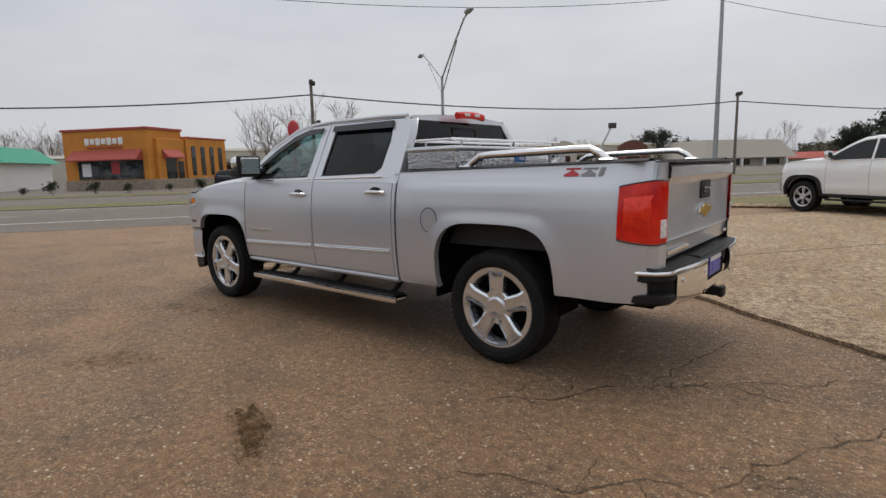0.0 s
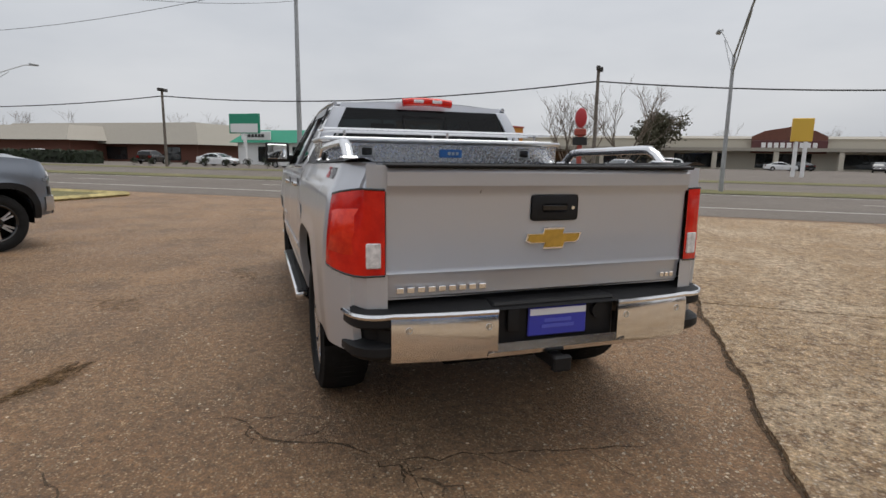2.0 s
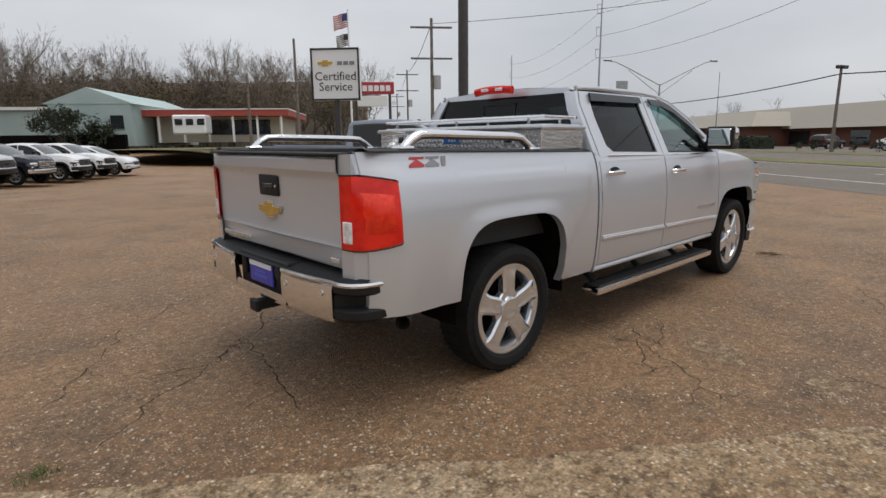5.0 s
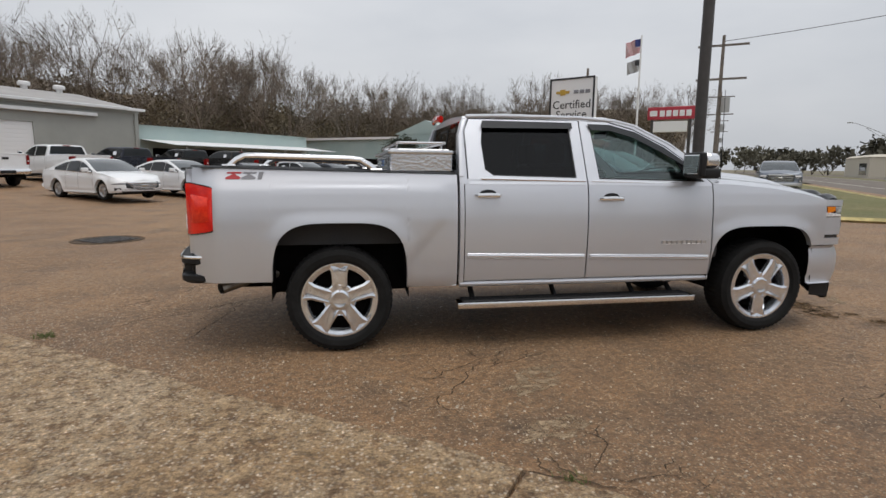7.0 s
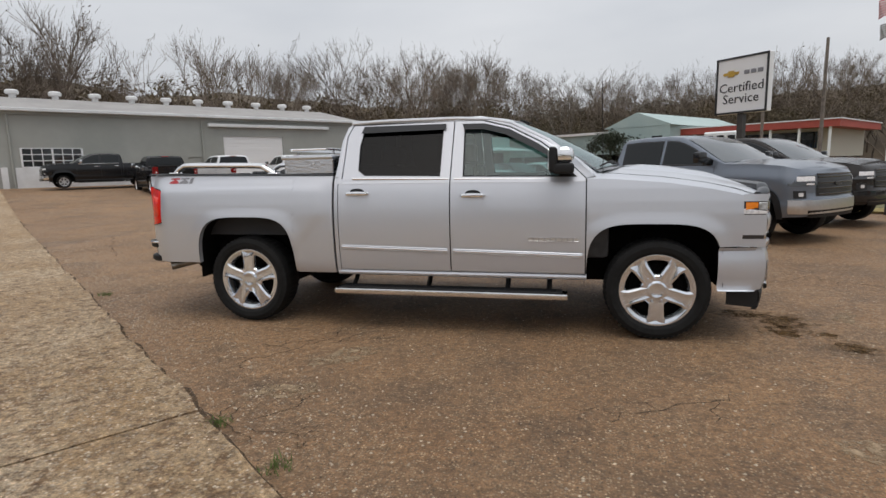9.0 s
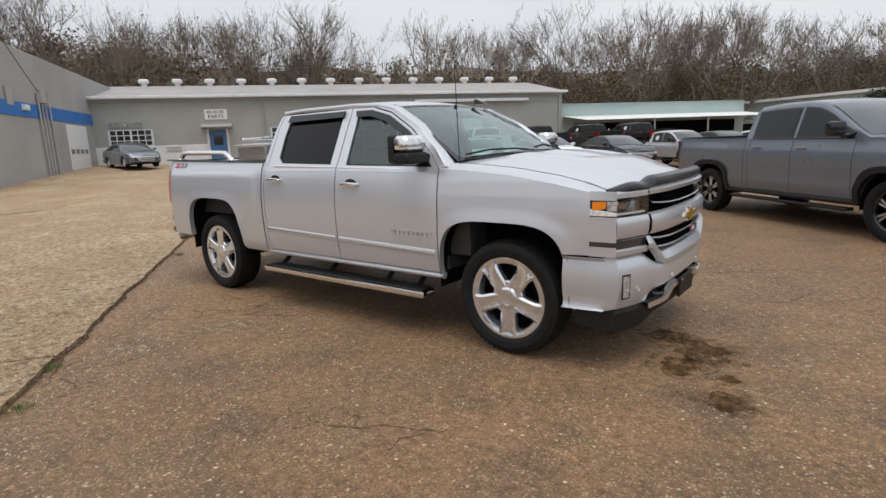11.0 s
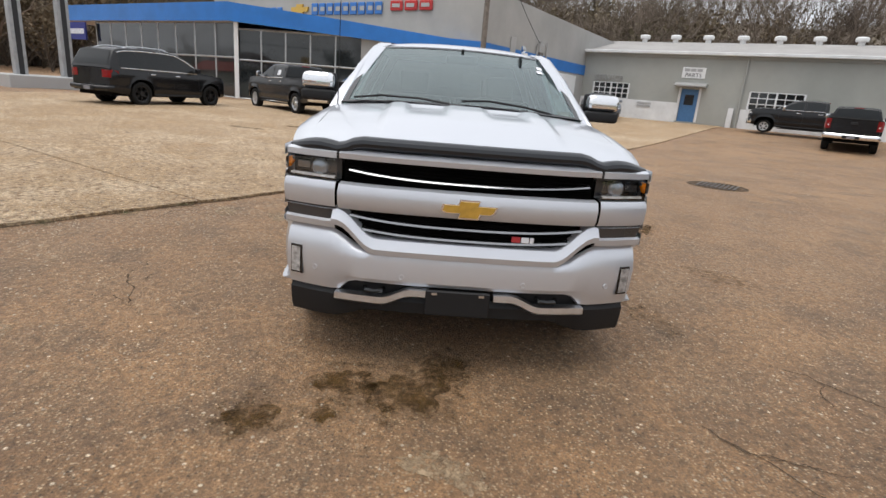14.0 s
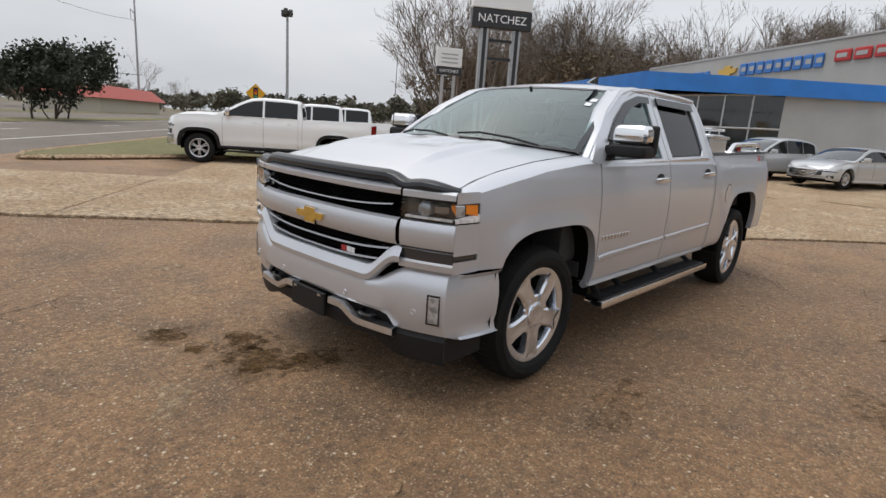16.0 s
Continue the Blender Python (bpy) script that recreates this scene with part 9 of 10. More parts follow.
def crack(x0, y0, x1, y1, seed, w=0.0085, amp=0.12):
    """A branching crack between two places."""
    g = B()
    A, C = Vector((x0, y0)), Vector((x1, y1))
    d = C - A
    nrm = Vector((-d.y, d.x)).normalized()
    def run(P, Q, w0, sd, amp):
        n = max(8, int((Q - P).length / 0.06))
        nn = Vector((-(Q - P).y, (Q - P).x)).normalized()
        rowv = []
        for i in range(n + 1):
            t = i / n
            c = P.lerp(Q, t) + nn * amp * (noise.noise(Vector((t * 3.1, sd, 0))) + 0.45 * noise.noise(Vector((t * 11, sd, 5))) + 0.2 * noise.noise(Vector((t * 31, sd, 8))))
            ww = w0 * (0.45 + abs(noise.noise(Vector((t * 9, sd, 2)))) * 1.5) * min(1, 6 * t + 0.2, 6 * (1 - t) + 0.2)
            rowv.append((g.verts.new((*(c + nn * ww), 0.0045)), g.verts.new((*(c - nn * ww), 0.0045)), c))
        for a, b_ in zip(rowv, rowv[1:]):
            g.faces.new((a[0], a[1], b_[1], b_[0]))
        return rowv
    main = run(A, C, w, seed, amp)
    rnd = random.Random(seed)
    for _ in range(3):
        p = main[rnd.randrange(2, len(main) - 2)][2]
        ang = math.atan2(d.y, d.x) + rnd.choice((-1, 1)) * rnd.uniform(0.6, 1.3)
        ln = d.length * rnd.uniform(0.15, 0.35)
        run(p, p + Vector((math.cos(ang), math.sin(ang))) * ln, w * 0.6, seed + 3, amp * 0.4)
    return tagged(part("asphalt_crack", g, M["crack"]), "jagged dark crack in the asphalt", "crack", kind="structure")


for k, (x0, y0, x1, y1) in enumerate(((-0.30, 1.62, -0.96, 0.80), (-0.96, 0.80, -1.38, 0.49), (-1.38, 0.49, -1.80, 0.57), (-1.60, 1.75, -1.89, 1.06), (-1.89, 1.06, -2.30, 0.50), (1.06, -1.31, 0.52, -2.15), (0.59, -1.66, 1.30, -1.08), (1.18, -2.97, 1.75, -3.01), (1.18, -2.90, 1.48, -2.40), (-0.96, 0.80, -1.25, -0.55), (-1.38, 0.49, -2.17, -0.19), (-0.6, 2.3, -1.6, 1.75), (1.35, -3.09, 0.75, -2.75), (4.9, 1.2, 5.9, 1.9), (5.6, 1.9, 6.4, 1.2), (4.2, 2.0, 5.2, 2.9), (5.3, -2.2, 6.3, -1.6), (-4.5, 2.0, -7.5, 5.0), (-8, 9, -3, 12), (4.0, -2.0, 3.2, -2.5), (1.0, -1.5, 1.6, -1.2))):
    crack(x0, y0, x1, y1, k * 7 + 1)
# dark broken seam along the apron
g = B()
rows = []
for i in range(420):
    u_ = -16 + 27 * i / 419
    v_ = -1.80 + 0.055 * noise.noise(Vector((u_ * 1.3, 0, 7))) + 0.03 * noise.noise(Vector((u_ * 6, 0, 2)))
    w = 0.02 + 0.05 * abs(noise.noise(Vector((u_ * 2.2, 4, 0)))) + 0.02 * abs(noise.noise(Vector((u_ * 14, 1, 0))))
    rows.append((g.verts.new((*S(u_, v_ - 0.01), ground_z(u_) + 0.005)), g.verts.new((*S(u_, v_ + w), ground_z(u_) + 0.005))))
for a, b_ in zip(rows, rows[1:]):
    g.faces.new((a[0], a[1], b_[1], b_[0]))
tagged(part("apron_seam", g, M["crack"]), "dark broken seam between asphalt and concrete", "crack", kind="structure")
# drain in the lot
dr_ = tagged(new("storm_drain"), "rusty storm drain grate in a sunken ring", "drain")
dr_.matrix_basis = site(-7.1, 2.3, 0.0)
g = B()
lathe(g, [(0, 0.62), (0.012, 0.60), (0.012, 0.48), (0.002, 0.46), (0.002, 0.001)], 28, Matrix.Rotation(radians(90), 4, "X"))
part("ring", g, M["crack"], dr_)
for k in range(9):
    part("grate_bar", box(B(), -0.40, 0.40, -0.38 + k * 0.09, -0.34 + k * 0.09, 0.006, 0.02), M["darkpole"], dr_)
# grass tufts in the joint
g = B()
rnd = random.Random(5)
for cx, cy in ((1.62, -3.30), (1.05, -2.95), (-2.4, -0.28), (2.2, -3.75)):
    for q in range(60):
        a, r = rnd.uniform(0, 6.28), rnd.uniform(0, 0.09)
        p = Vector((cx + r * math.cos(a), cy + r * math.sin(a), 0.01))
        t = Vector((rnd.gauss(0, 0.02), rnd.gauss(0, 0.02), rnd.uniform(0.02, 0.05)))
        s_ = Vector((0.003, 0.002, 0))
        g.faces.new([g.verts.new(p - s_), g.verts.new(p + s_), g.verts.new(p + t)])
M["tuft"] = mat("grass_blade", (0.09, 0.12, 0.03), 0.8, var=0.3)
tagged(part("grass_tufts", g, M["tuft"]), "small green tufts in the paving joint", "grass", kind="stuff")
# scattered pale gravel near the camera's ring
g = B()
rnd = random.Random(11)
for q in range(7000):
    a, r = rnd.uniform(0, 6.283), rnd.uniform(1.5, 6.0)
    x, y = 1.8 + (r + 1.8) * math.cos(a), r * math.sin(a)
    if q % 2:  # most of it lies along the apron's edge
        x, y = S(rnd.uniform(-9, 9), -1.72 + abs(rnd.gauss(0, 0.45)))
    if x * SV.x + y * SV.y < -1.8:
        z = 0.034
    else:
        z = 0.0
    s_ = rnd.choice((0.004, 0.005, 0.006, 0.008, 0.011))
    o = [Vector((x + s_ * rnd.uniform(0.6, 1.2) * math.cos(t), y + s_ * rnd.uniform(0.6, 1.2) * math.sin(t), z + 0.001)) for t in (0, 1.6, 3.1, 4.7)]
    tp = g.verts.new((x, y, z + s_ * 0.9))
    vs = [g.verts.new(p) for p in o]
    for i in range(4):
        g.faces.new((vs[i], vs[(i + 1) % 4], tp))
tagged(part("gravel", g, mat("gravel_chips", (0.44, 0.36, 0.27), 0.8, var=0.4, scale=40)), "loose pale gravel chips on the paving", "gravel", kind="stuff")

# ---- trees ----
M["bark"] = mat("gray_bark", (0.085, 0.068, 0.053), 0.9, var=0.3, scale=3)
M["twigs"] = mat("bare_twigs", (0.165, 0.130, 0.102), 0.9, var=0.3, scale=0.2)
M["brownleaf"] = mat("dry_brown_leaves", (0.140, 0.100, 0.060), 0.9, color2=(0.100, 0.084, 0.050), scale=0.09)
M["evergreen"] = mat("evergreen_leaves", (0.026, 0.036, 0.018), 0.8, var=0.45, scale=0.6)


def tree_arrays(seed, height, spread=0.42, levels=5, leaf=0, twig=0.02):
    """A bare tree: tapered trunk, forking limbs, fine twigs. Gives vertices, faces of wood and faces of leaves."""
    rnd = random.Random(seed)
    V_, F_, L_ = [], [], []
    def seg(p, q, r0, r1, n):
        d = (q - p).normalized()
        s = d.cross(Vector((0.3, 0.9, 0.2))).normalized()
        t = d.cross(s)
        base = len(V_)
        for c, r in ((p, r0), (q, r1)):
            for k in range(n):
                a = 2 * math.pi * k / n
                V_.append(c + s * (r * math.cos(a)) + t * (r * math.sin(a)))
        for k in range(n):
            F_.append((base + k, base + (k + 1) % n, base + n + (k + 1) % n, base + n + k))
    def leafs(p, n, sz, rad):
        for _ in range(n):
            c = p + Vector((rnd.gauss(0, rad), rnd.gauss(0, rad), rnd.gauss(0, rad * 0.8)))
            a = Vector((rnd.gauss(0, 1), rnd.gauss(0, 1), rnd.gauss(0, 1))).normalized() * sz
            b_ = Vector((rnd.gauss(0, 1), rnd.gauss(0, 1), rnd.gauss(0, 1))).normalized() * sz
            base = len(V_)
            V_.extend([c - a * 0.5, c + b_ * 0.5, c + a * 0.5, c - b_ * 0.5])
            L_.append((base, base + 1, base + 2, base + 3))
    def grow(p, d, length, r, lv):
        bend = Vector((rnd.gauss(0, 0.10), rnd.gauss(0, 0.10), rnd.gauss(0.10, 0.06)))
        mid = p + d * length * 0.5
        d2 = (d + bend).normalized()
        q = mid + d2 * length * 0.5
        n = 6 if lv == 0 else 4 if lv < 2 else 3
        seg(p, mid, r, r * 0.85, n)
        seg(mid, q, r * 0.85, r * 0.62, n)
        if leaf and lv >= levels - 2:
            leafs(q, leaf, 0.16 if leaf > 6 else 0.2, 0.45)
        if lv >= levels:
            return
        kids = 3 if lv < 2 else rnd.choice((2, 3, 3))
        for _ in range(kids):
            out = Vector((rnd.gauss(0, 1), rnd.gauss(0, 1), rnd.gauss(0.35, 0.4))).normalized()
            nd = (d2 * (1 - spread) + out * spread * 1.15).normalized()
            start = mid.lerp(q, rnd.uniform(0.35, 1.0)) if lv else mid.lerp(q, rnd.uniform(0.2, 1.0))
            grow(start, nd, length * rnd.uniform(0.58, 0.82), max(r * rnd.uniform(0.42, 0.6), twig), lv + 1)
    grow(Vector((0, 0, -0.3)), Vector((rnd.gauss(0, 0.05), rnd.gauss(0, 0.05), 1)).normalized(), height * 0.40, height * 0.013, 0)
    arr = np.array([tuple(v) for v in V_], dtype=np.float32)
    k = height / max(arr[:, 2].max(), 0.1)
    arr *= k
    return arr, F_, L_


def arrays_mesh(name, verts, faces, material):
    me = bpy.data.meshes.new(name)
    me.from_pydata([tuple(map(float, v)) for v in verts], [], faces)
    me.materials.append(material)
    me.shade_smooth()
    return me


def many(name, label, proto, spots, mats, kind="stuff", category="woods"):
    """Joins copies of tree prototypes at the spots (site u, v, z, size, turn)."""
    for idx, (suffix, material) in enumerate(mats):
        allv, allf, off = [], [], 0
        for i, (u_, v_, z, sz, t) in enumerate(spots):
            arr, wood, leaves = proto[i % len(proto)]
            fs = wood if idx == 0 else leaves
            if not fs:
                continue
            used = np.unique(np.array(fs))
            remap = np.zeros(len(arr), dtype=np.int64)
            remap[used] = np.arange(len(used))
            c, s_ = math.cos(t), math.sin(t)
            a = arr[used] * sz
            x, y = S(u_, v_)
            w = np.stack([a[:, 0] * c - a[:, 1] * s_ + x, a[:, 0] * s_ + a[:, 1] * c + y, a[:, 2] + z], 1)
            allv.append(w)
            allf.append(remap[np.array(fs)] + off)
            off += len(used)
        if not allv:
            continue
        me = bpy.data.meshes.new(name)
        vv, ff = np.concatenate(allv).astype(np.float32), np.concatenate(allf).astype(np.int32)
        me.vertices.add(len(vv))
        me.vertices.foreach_set("co", vv.ravel())
        me.loops.add(ff.size)
        me.loops.foreach_set("vertex_index", ff.ravel())
        me.polygons.add(len(ff))
        me.polygons.foreach_set("loop_start", np.arange(0, ff.size, 4, dtype=np.int32))
        me.polygons.foreach_set("loop_total", np.full(len(ff), 4, dtype=np.int32))
        me.update(calc_edges=True)
        me.validate()
        me.materials.append(material)
        tagged(new(name + suffix, me), label, category, kind=kind)


bare = [tree_arrays(s_, 1.0, 0.33 + 0.03 * (s_ % 3), 4, 0, 0.0014) for s_ in (3, 8, 14, 21, 30, 37)]
leafy = [tree_arrays(s_, 1.0, 0.45, 4, 0, 0.002) for s_ in (41, 42)]


def add_leaves(proto, count, size, seed, rad):
    """Hangs clumps of leaves on the outer half of a prototype's wood."""
    arr, wood, _ = proto
    rnd = np.random.default_rng(seed)
    outer = arr[arr[:, 2] > 0.22]
    pick = outer[rnd.integers(0, len(outer), count)] + rnd.normal(0, rad, (count, 3))
    a = rnd.normal(0, 1, (count, 3)); a /= np.linalg.norm(a, axis=1)[:, None]
    b_ = rnd.normal(0, 1, (count, 3)); b_ /= np.linalg.norm(b_, axis=1)[:, None]
    sz = size * rnd.uniform(0.5, 1.4, (count, 1))
    quads = np.stack([pick - a * sz, pick + b_ * sz, pick + a * sz, pick - b_ * sz], 1).reshape(-1, 3)
    base = len(arr)
    return np.concatenate([arr, quads.astype(np.float32)]), wood, [(base + 4 * i, base + 4 * i + 1, base + 4 * i + 2, base + 4 * i + 3) for i in range(count)]


def add_twigs(proto, count, length, width, seed):
    """Sets fine upward twigs on the outer wood of a prototype."""
    arr, wood, leaves = proto
    rg_ = np.random.default_rng(seed)
    far = np.linalg.norm((arr - np.array([0, 0, 0.42])) * np.array([1.3, 1.3, 0.8]), axis=1)
    outer = arr[(arr[:, 2] > 0.34) & (far > np.quantile(far, 0.45))]
    p = outer[rg_.integers(0, len(outer), count)] + rg_.normal(0, 0.022, (count, 3))
    away = p - np.array([0, 0, 0.36])
    away /= np.linalg.norm(away, axis=1)[:, None]
    d = rg_.normal(0, 0.42, (count, 3)) + away + np.array([0, 0, 0.25])
    d /= np.linalg.norm(d, axis=1)[:, None]
    side = np.cross(d, rg_.normal(0, 1, (count, 3)))
    side /= np.linalg.norm(side, axis=1)[:, None]
    ln = length * rg_.uniform(0.4, 1.3, (count, 1))
    q = p + d * ln
    quads = np.stack([p - side * width, p + side * width, q + side * width * 0.4, q - side * width * 0.4], 1).reshape(-1, 3)
    base = len(arr)
    return np.concatenate([arr, quads.astype(np.float32)]), list(wood) + [(base + 4 * i, base + 4 * i + 1, base + 4 * i + 2, base + 4 * i + 3) for i in range(count)], leaves


def stout(proto, share_kept):
    """Leaves out the thinnest wood of a prototype, which the leaves hide."""
    arr, wood, leaves = proto
    w = np.array([np.linalg.norm(arr[f[0]] - arr[f[1]]) for f in wood])
    cut = np.quantile(w, 1 - share_kept)
    return arr, [f for f, k in zip(wood, w) if k >= cut], leaves


thin = [add_twigs(p, 150, 0.075, 0.0019, 40 + i) for i, p in enumerate(bare[:3])]
bare = [add_leaves(add_twigs(p, 760, 0.062, 0.00125, 60 + i), 110, 0.0065, 80 + i, 0.016) for i, p in enumerate(bare)]
russet = [stout(add_leaves(p, 620, 0.017, 5 + i, 0.036), 0.22) for i, p in enumerate(leafy)]
rnd = random.Random(77)
spots, under_spots = [], []
def hill(u_, v_):
    return 0.8 + 7.5 * sstep(-48, -95, u_) + 3.5 * sstep(60, 110, v_) * sstep(20, -20, u_)
for q in range(125):
    u_ = -50 - 42 * rnd.random() ** 1.4
    v_ = rnd.uniform(-95, 95)
    if u_ > -62 and -12 < v_ < 45 and rnd.random() < 0.3:
        u_ -= 12
    spots.append((u_, v_, hill(u_, v_) - 0.3, rnd.uniform(12.0, 16.0) if v_ > 32 else rnd.uniform(10.5, 14.5), rnd.uniform(0, 6.28)))
for q in range(70):
    v_ = 82 + 45 * rnd.random() ** 1.3
    u_ = rnd.uniform(-70, -2)
    spots.append((u_, v_, hill(u_, v_) - 0.3, rnd.uniform(10, 14.5), rnd.uniform(0, 6.28)))
for q in range(80):
    u_ = rnd.uniform(-92, -46)
    v_ = rnd.uniform(-95, -8)
    spots.append((u_, v_, hill(u_, v_) - 0.3, rnd.uniform(14, 19) if u_ < -64 and v_ < -22 else rnd.uniform(10, 13.5), rnd.uniform(0, 6.28)))
for q in range(85):
    u_ = rnd.uniform(-60, -12)
    v_ = -62 - 45 * rnd.random()
    spots.append((u_, v_, 1.0, rnd.uniform(14, 20), rnd.uniform(0, 6.28)))
for v_, u_, sz in ((-62, -9.5, 17), (-70, -13, 16), (-80, -10, 15)):
    spots.append((u_, v_, 0.5, sz, 1.0 + v_))
many("bare_woods", "bare gray-brown winter woods on the hillside", bare, spots, [("", M["twigs"]), ("_leaves", mat("withered_crown", (0.165, 0.125, 0.088), 0.95, color2=(0.135, 0.115, 0.072), scale=0.05))])
for q in range(90):
    u_, v_ = rnd.uniform(-85, -48), rnd.uniform(-95, -8)
    under_spots.append((u_, v_, hill(u_, v_) - 0.6, rnd.uniform(8, 13), rnd.uniform(0, 6.28)))
for q in range(70):
    u_, v_ = rnd.uniform(-50, -13), -66 - 34 * rnd.random()
    under_spots.append((u_, v_, 0.6, rnd.uniform(8, 14), rnd.uniform(0, 6.28)))
for q in range(260):
    r_ = rnd.random()
    if r_ < 0.6:
        u_, v_ = -48 - 26 * rnd.random(), rnd.uniform(-90, 95)
    elif r_ < 0.85:
        u_, v_ = rnd.uniform(-70, -4), 78 + 30 * rnd.random()
    else:
        u_, v_ = rnd.uniform(-55, -16), -55 - 40 * rnd.random()
    under_spots.append((u_, v_, hill(u_, v_) - 0.6, rnd.uniform(4.5, 9.0), rnd.uniform(0, 6.28)))
for q in range(150):  # a closed thicket along the foot of the hill
    if q < 95:
        u_, v_ = -56 - 16 * rnd.random(), rnd.uniform(-92, 96)
    else:
        u_, v_ = rnd.uniform(-68, -6), 84 + 22 * rnd.random()
    under_spots.append((u_, v_, hill(u_, v_) - 0.5, rnd.uniform(6.5, 10.5), rnd.uniform(0, 6.28)))
many("russet_understory", "dense russet undergrowth with dry leaves below the trees", russet, under_spots, [("_wood", M["bark"]), ("_leaves", M["brownleaf"])])
# wooded slope behind the undergrowth
g = B()
def slope(i, j):
    v_ = -130 + 260 * j / 60
    k = i / 6
    return (*S(-58 - 60 * k, v_), 0.5 + (17.0 + 2.0 * sstep(5, -35, v_) + 2.2 * noise.noise(Vector((v_ * 0.06, 1, 0))) + 1.0 * noise.noise(Vector((v_ * 0.3, 4, 0)))) * k ** 0.8)
grid(g, slope, 6, 60)
def slope2(i, j):
    u_ = -130 + 128 * j / 40
    k = i / 6
    return (*S(u_, 96 + 40 * k), 0.5 + (15.0 + 2.2 * noise.noise(Vector((u_ * 0.06, 9, 0)))) * k ** 0.8)
grid(g, slope2, 6, 40)
def slope3(i, j):
    u_ = -130 + 112 * j / 30
    k = i / 6
    return (*S(u_, -85 - 40 * k), 0.5 + (15.0 + 2.2 * noise.noise(Vector((u_ * 0.06, 19, 0)))) * k ** 0.8)
grid(g, slope3, 6, 30)
tagged(part("wooded_slope", g, mat("leaf_litter_slope", (0.085, 0.066, 0.047), 0.95, color2=(0.135, 0.104, 0.070), scale=0.22, bump=1.0, bscale=0.9)), "brown wooded hillside behind the trees", "hillside", kind="structure")

# single trees across the highway
def lone(name, label, proto, mats, u_, v_, h, t=0.0):
    tr = thing(name, label, "tree")
    arr, wood, leaves = proto
    x, y = S(u_, v_)
    tr.matrix_basis = pose(x, y, 0, 0, 0, t) @ Matrix.Scale(h, 4)
    share("trunk", arrays_mesh("trunk", arr, wood, mats[0]), tr)
    if leaves:
        used = sorted({i for f in leaves for i in f})
        rm = {o: i for i, o in enumerate(used)}
        share("crown", arrays_mesh("crown", arr[used], [tuple(rm[i] for i in f) for f in leaves], mats[1]), tr)
    return tr


ever = [add_leaves(p, 5200, 0.022, 50 + i, 0.05) for i, p in enumerate(leafy)]
lone("tree", "broad dense tree with gray-green crown", ever[0], (M["bark"], mat("olive_leaves", (0.085, 0.080, 0.045), 0.9, var=0.4, scale=0.4)), 100, -6, 9.5, 20)
for k, (u_, v_, h) in enumerate(((25.3, -38.6, 5.2), (25.0, -41.2, 5.6), (25.4, -43.6, 5.0), (60, -92, 8), (64, -84, 6.5), (112, -84, 9))):
    lone("tree", ("dark evergreen tree on the highway median" if k < 3 else "dark evergreen tree far across the highway"), ever[k % 2], (M["bark"], M["evergreen"]), u_, v_, h, k * 50)
lone("tree", "dark evergreen shrub-tree before the teal hall", ever[1], (M["bark"], M["evergreen"]), -27.2, 50, 4.6, 30)
far_spots = []
for q in range(26):
    far_spots.append((rnd.uniform(114, 135), rnd.uniform(34, 130), 0, rnd.uniform(8, 13.5), rnd.uniform(0, 6.28)))
for q in range(6):
    far_spots.append((rnd.uniform(80, 96), rnd.uniform(-3, 9), 0, rnd.uniform(9, 13), rnd.uniform(0, 6.28)))
for q in range(60):
    far_spots.append((rnd.uniform(40, 260), rnd.uniform(-330, -120), 0, rnd.uniform(9, 14), rnd.uniform(0, 6.28)))
for q in range(60):
    far_spots.append((rnd.uniform(60, 260), rnd.uniform(150, 330), 0, rnd.uniform(9, 14), rnd.uniform(0, 6.28)))
for q in range(30):
    far_spots.append((rnd.uniform(160, 230), rnd.uniform(-150, 20), 0, rnd.uniform(8, 12), rnd.uniform(0, 6.28)))
many("far_woods", "far bare trees along the highway", thin, far_spots, [("", M["twigs"])])
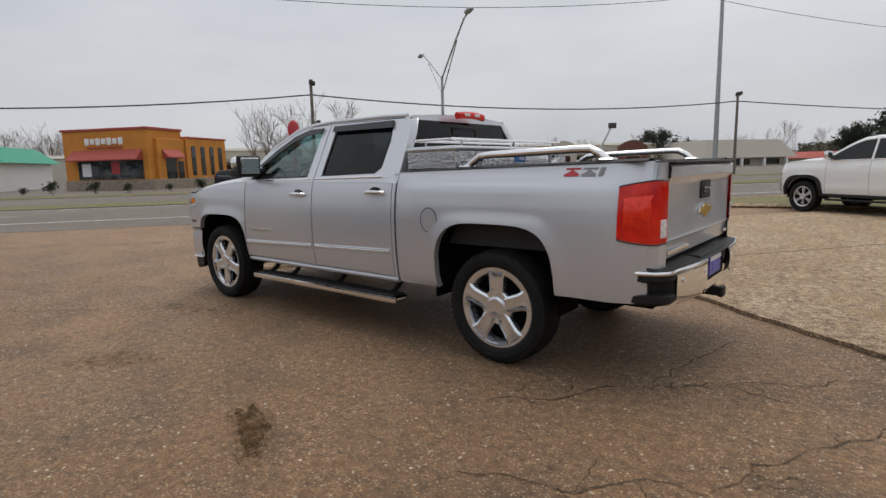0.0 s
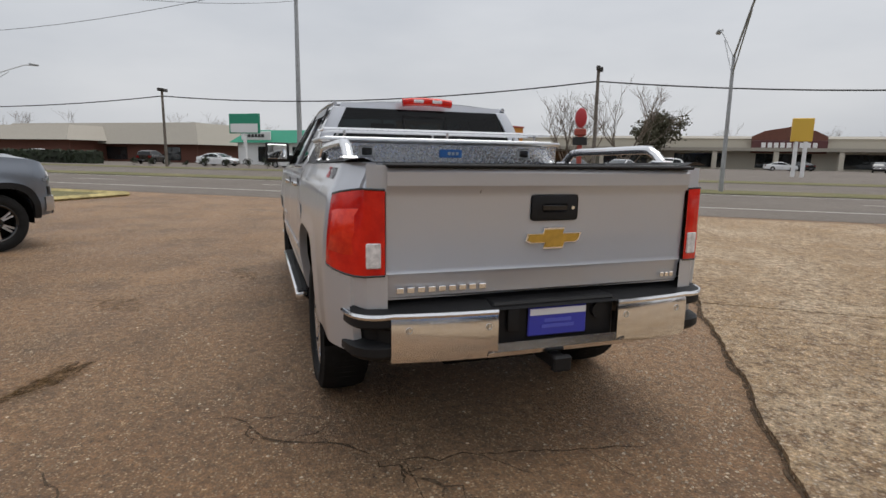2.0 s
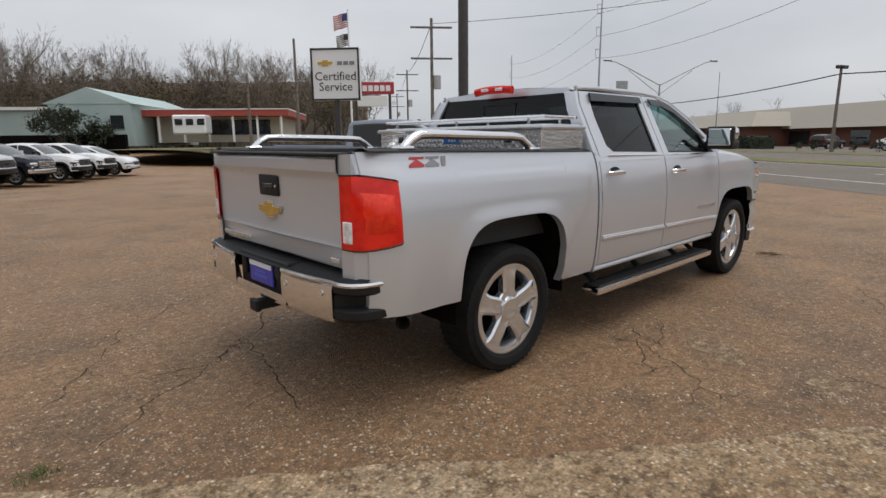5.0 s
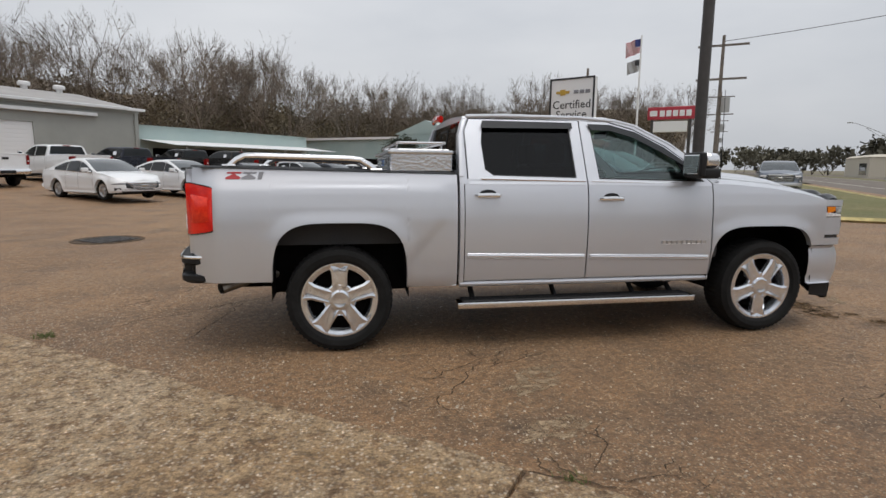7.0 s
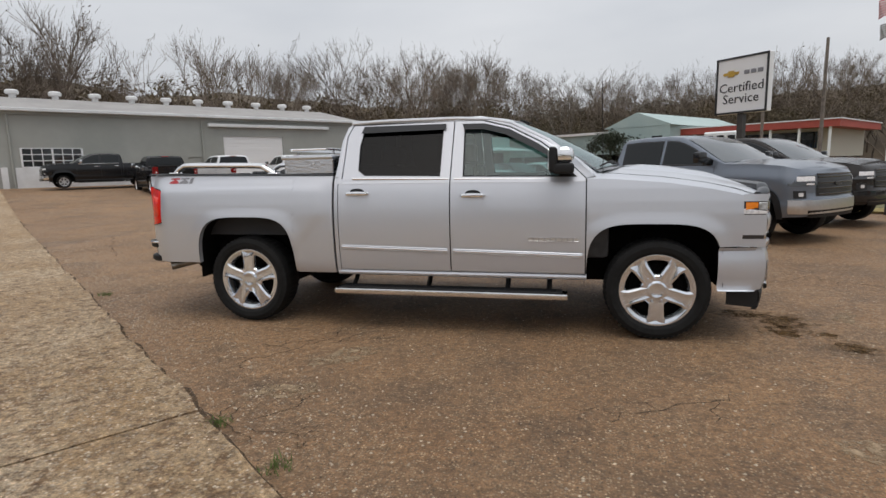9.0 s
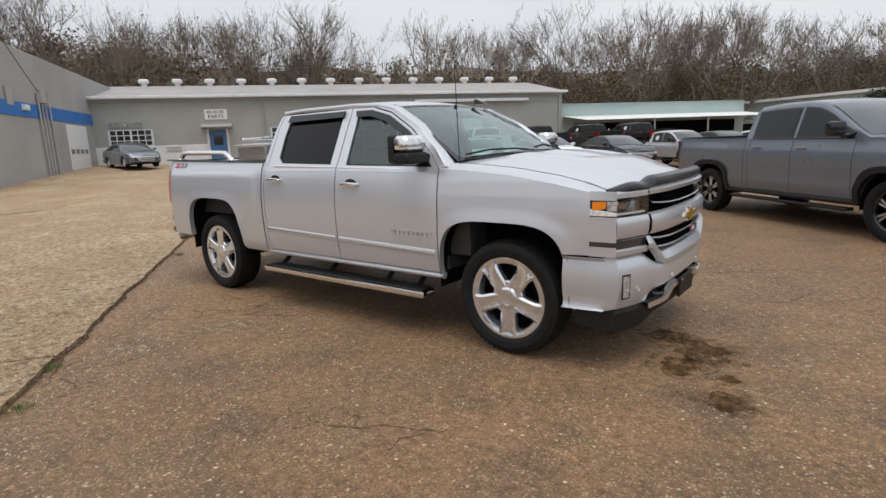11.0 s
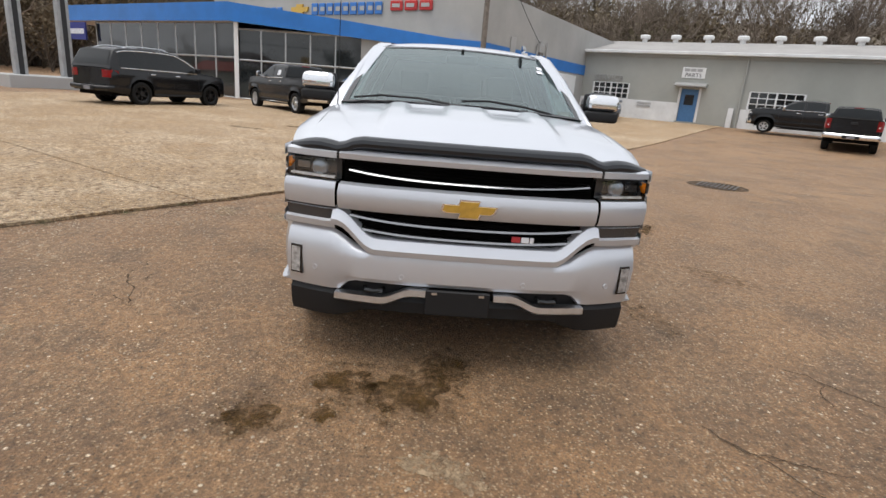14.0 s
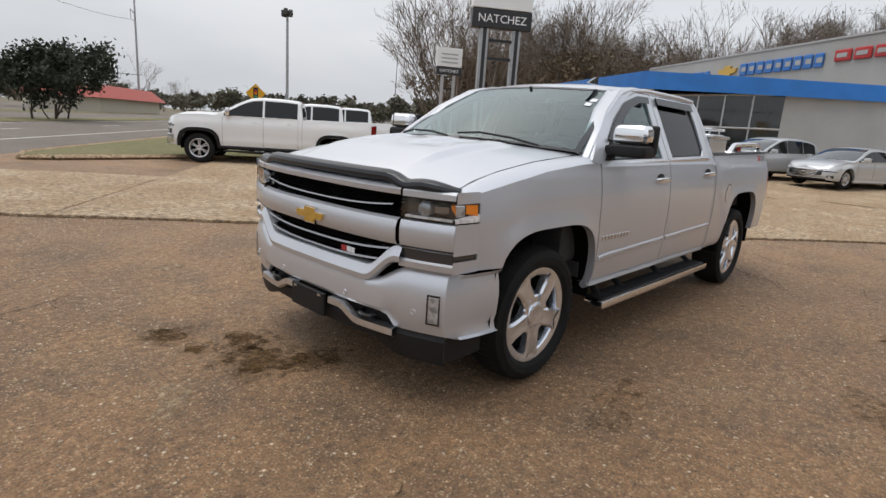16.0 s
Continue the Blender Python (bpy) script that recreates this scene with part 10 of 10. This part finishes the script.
low_spots = [(rnd.uniform(120, 300), rnd.uniform(-330, -140), 0, rnd.uniform(5, 9), 1.0 + q) for q in range(60)] + [(rnd.uniform(80, 260), rnd.uniform(120, 330), 0, rnd.uniform(5, 9), 1.0 + q) for q in range(60)] + [(rnd.uniform(-40, 30), rnd.uniform(-330, -160), 0, rnd.uniform(6, 10), q) for q in range(30)] + [(rnd.uniform(-20, 60), rnd.uniform(170, 330), 0, rnd.uniform(6, 10), q) for q in range(30)] + [(rnd.uniform(-70, 190), rnd.uniform(-310, -215), -0.5, rnd.uniform(5.5, 10.5), q) for q in range(170)]
# distance haze is put into the leaf colour, lighter than the leaves themselves
many("far_thicket", "far green and brown thicket, paled by haze in its colour", [stout(add_leaves(p, 300, 0.074, 70 + i, 0.06), 0.2) for i, p in enumerate(leafy)], low_spots, [("_wood", M["bark"]), ("_leaves", mat("far_thicket_leaves", (0.105, 0.098, 0.070), 0.9, var=0.35, scale=0.05))])
# bushes on the verge and a clipped hedge
bush_p = [add_leaves(leafy[0], 260, 0.07, 91, 0.10)]
for k in range(22):
    v_ = -2 + k * 2.35 + rnd.uniform(-0.5, 0.5)
    a, w, lv = bush_p[0]
    sh = thing("shrub", "small dark shrub in the verge bed", "shrub", group="shrubs on the verge")
    x, y = S(41.6, v_)
    sh.matrix_basis = pose(x, y, 0, 0, 0, k * 40) @ Matrix.Scale(rnd.uniform(0.6, 1.1), 4)
    if k == 0:
        used = sorted({i for f in lv for i in f})
        rm = {o: i for i, o in enumerate(used)}
        bush_leaf = arrays_mesh("foliage", a[used], [tuple(rm[i] for i in f) for f in lv], M["evergreen"])
        bush_wood = arrays_mesh("stems", a, w, M["bark"])
    share("foliage", bush_leaf, sh)
    share("stems", bush_wood, sh)
hd = thing("hedge", "clipped dark green hedge before the strip store", "hedge")
hd.matrix_basis = site(46, 66, 0)
rg = np.random.default_rng(4)
g = B()
for q in range(3500):
    c = Vector((rg.uniform(-0.7, 0.7), rg.uniform(-9, 9), rg.uniform(0, 1.5)))
    a, b_ = Vector(rg.normal(0, 0.12, 3)), Vector(rg.normal(0, 0.12, 3))
    g.faces.new([g.verts.new(c - a), g.verts.new(c + b_), g.verts.new(c + a), g.verts.new(c - b_)])
box(g, -0.6, 0.6, -9, 9, 0, 1.4)
part("foliage", g, M["evergreen"], hd)
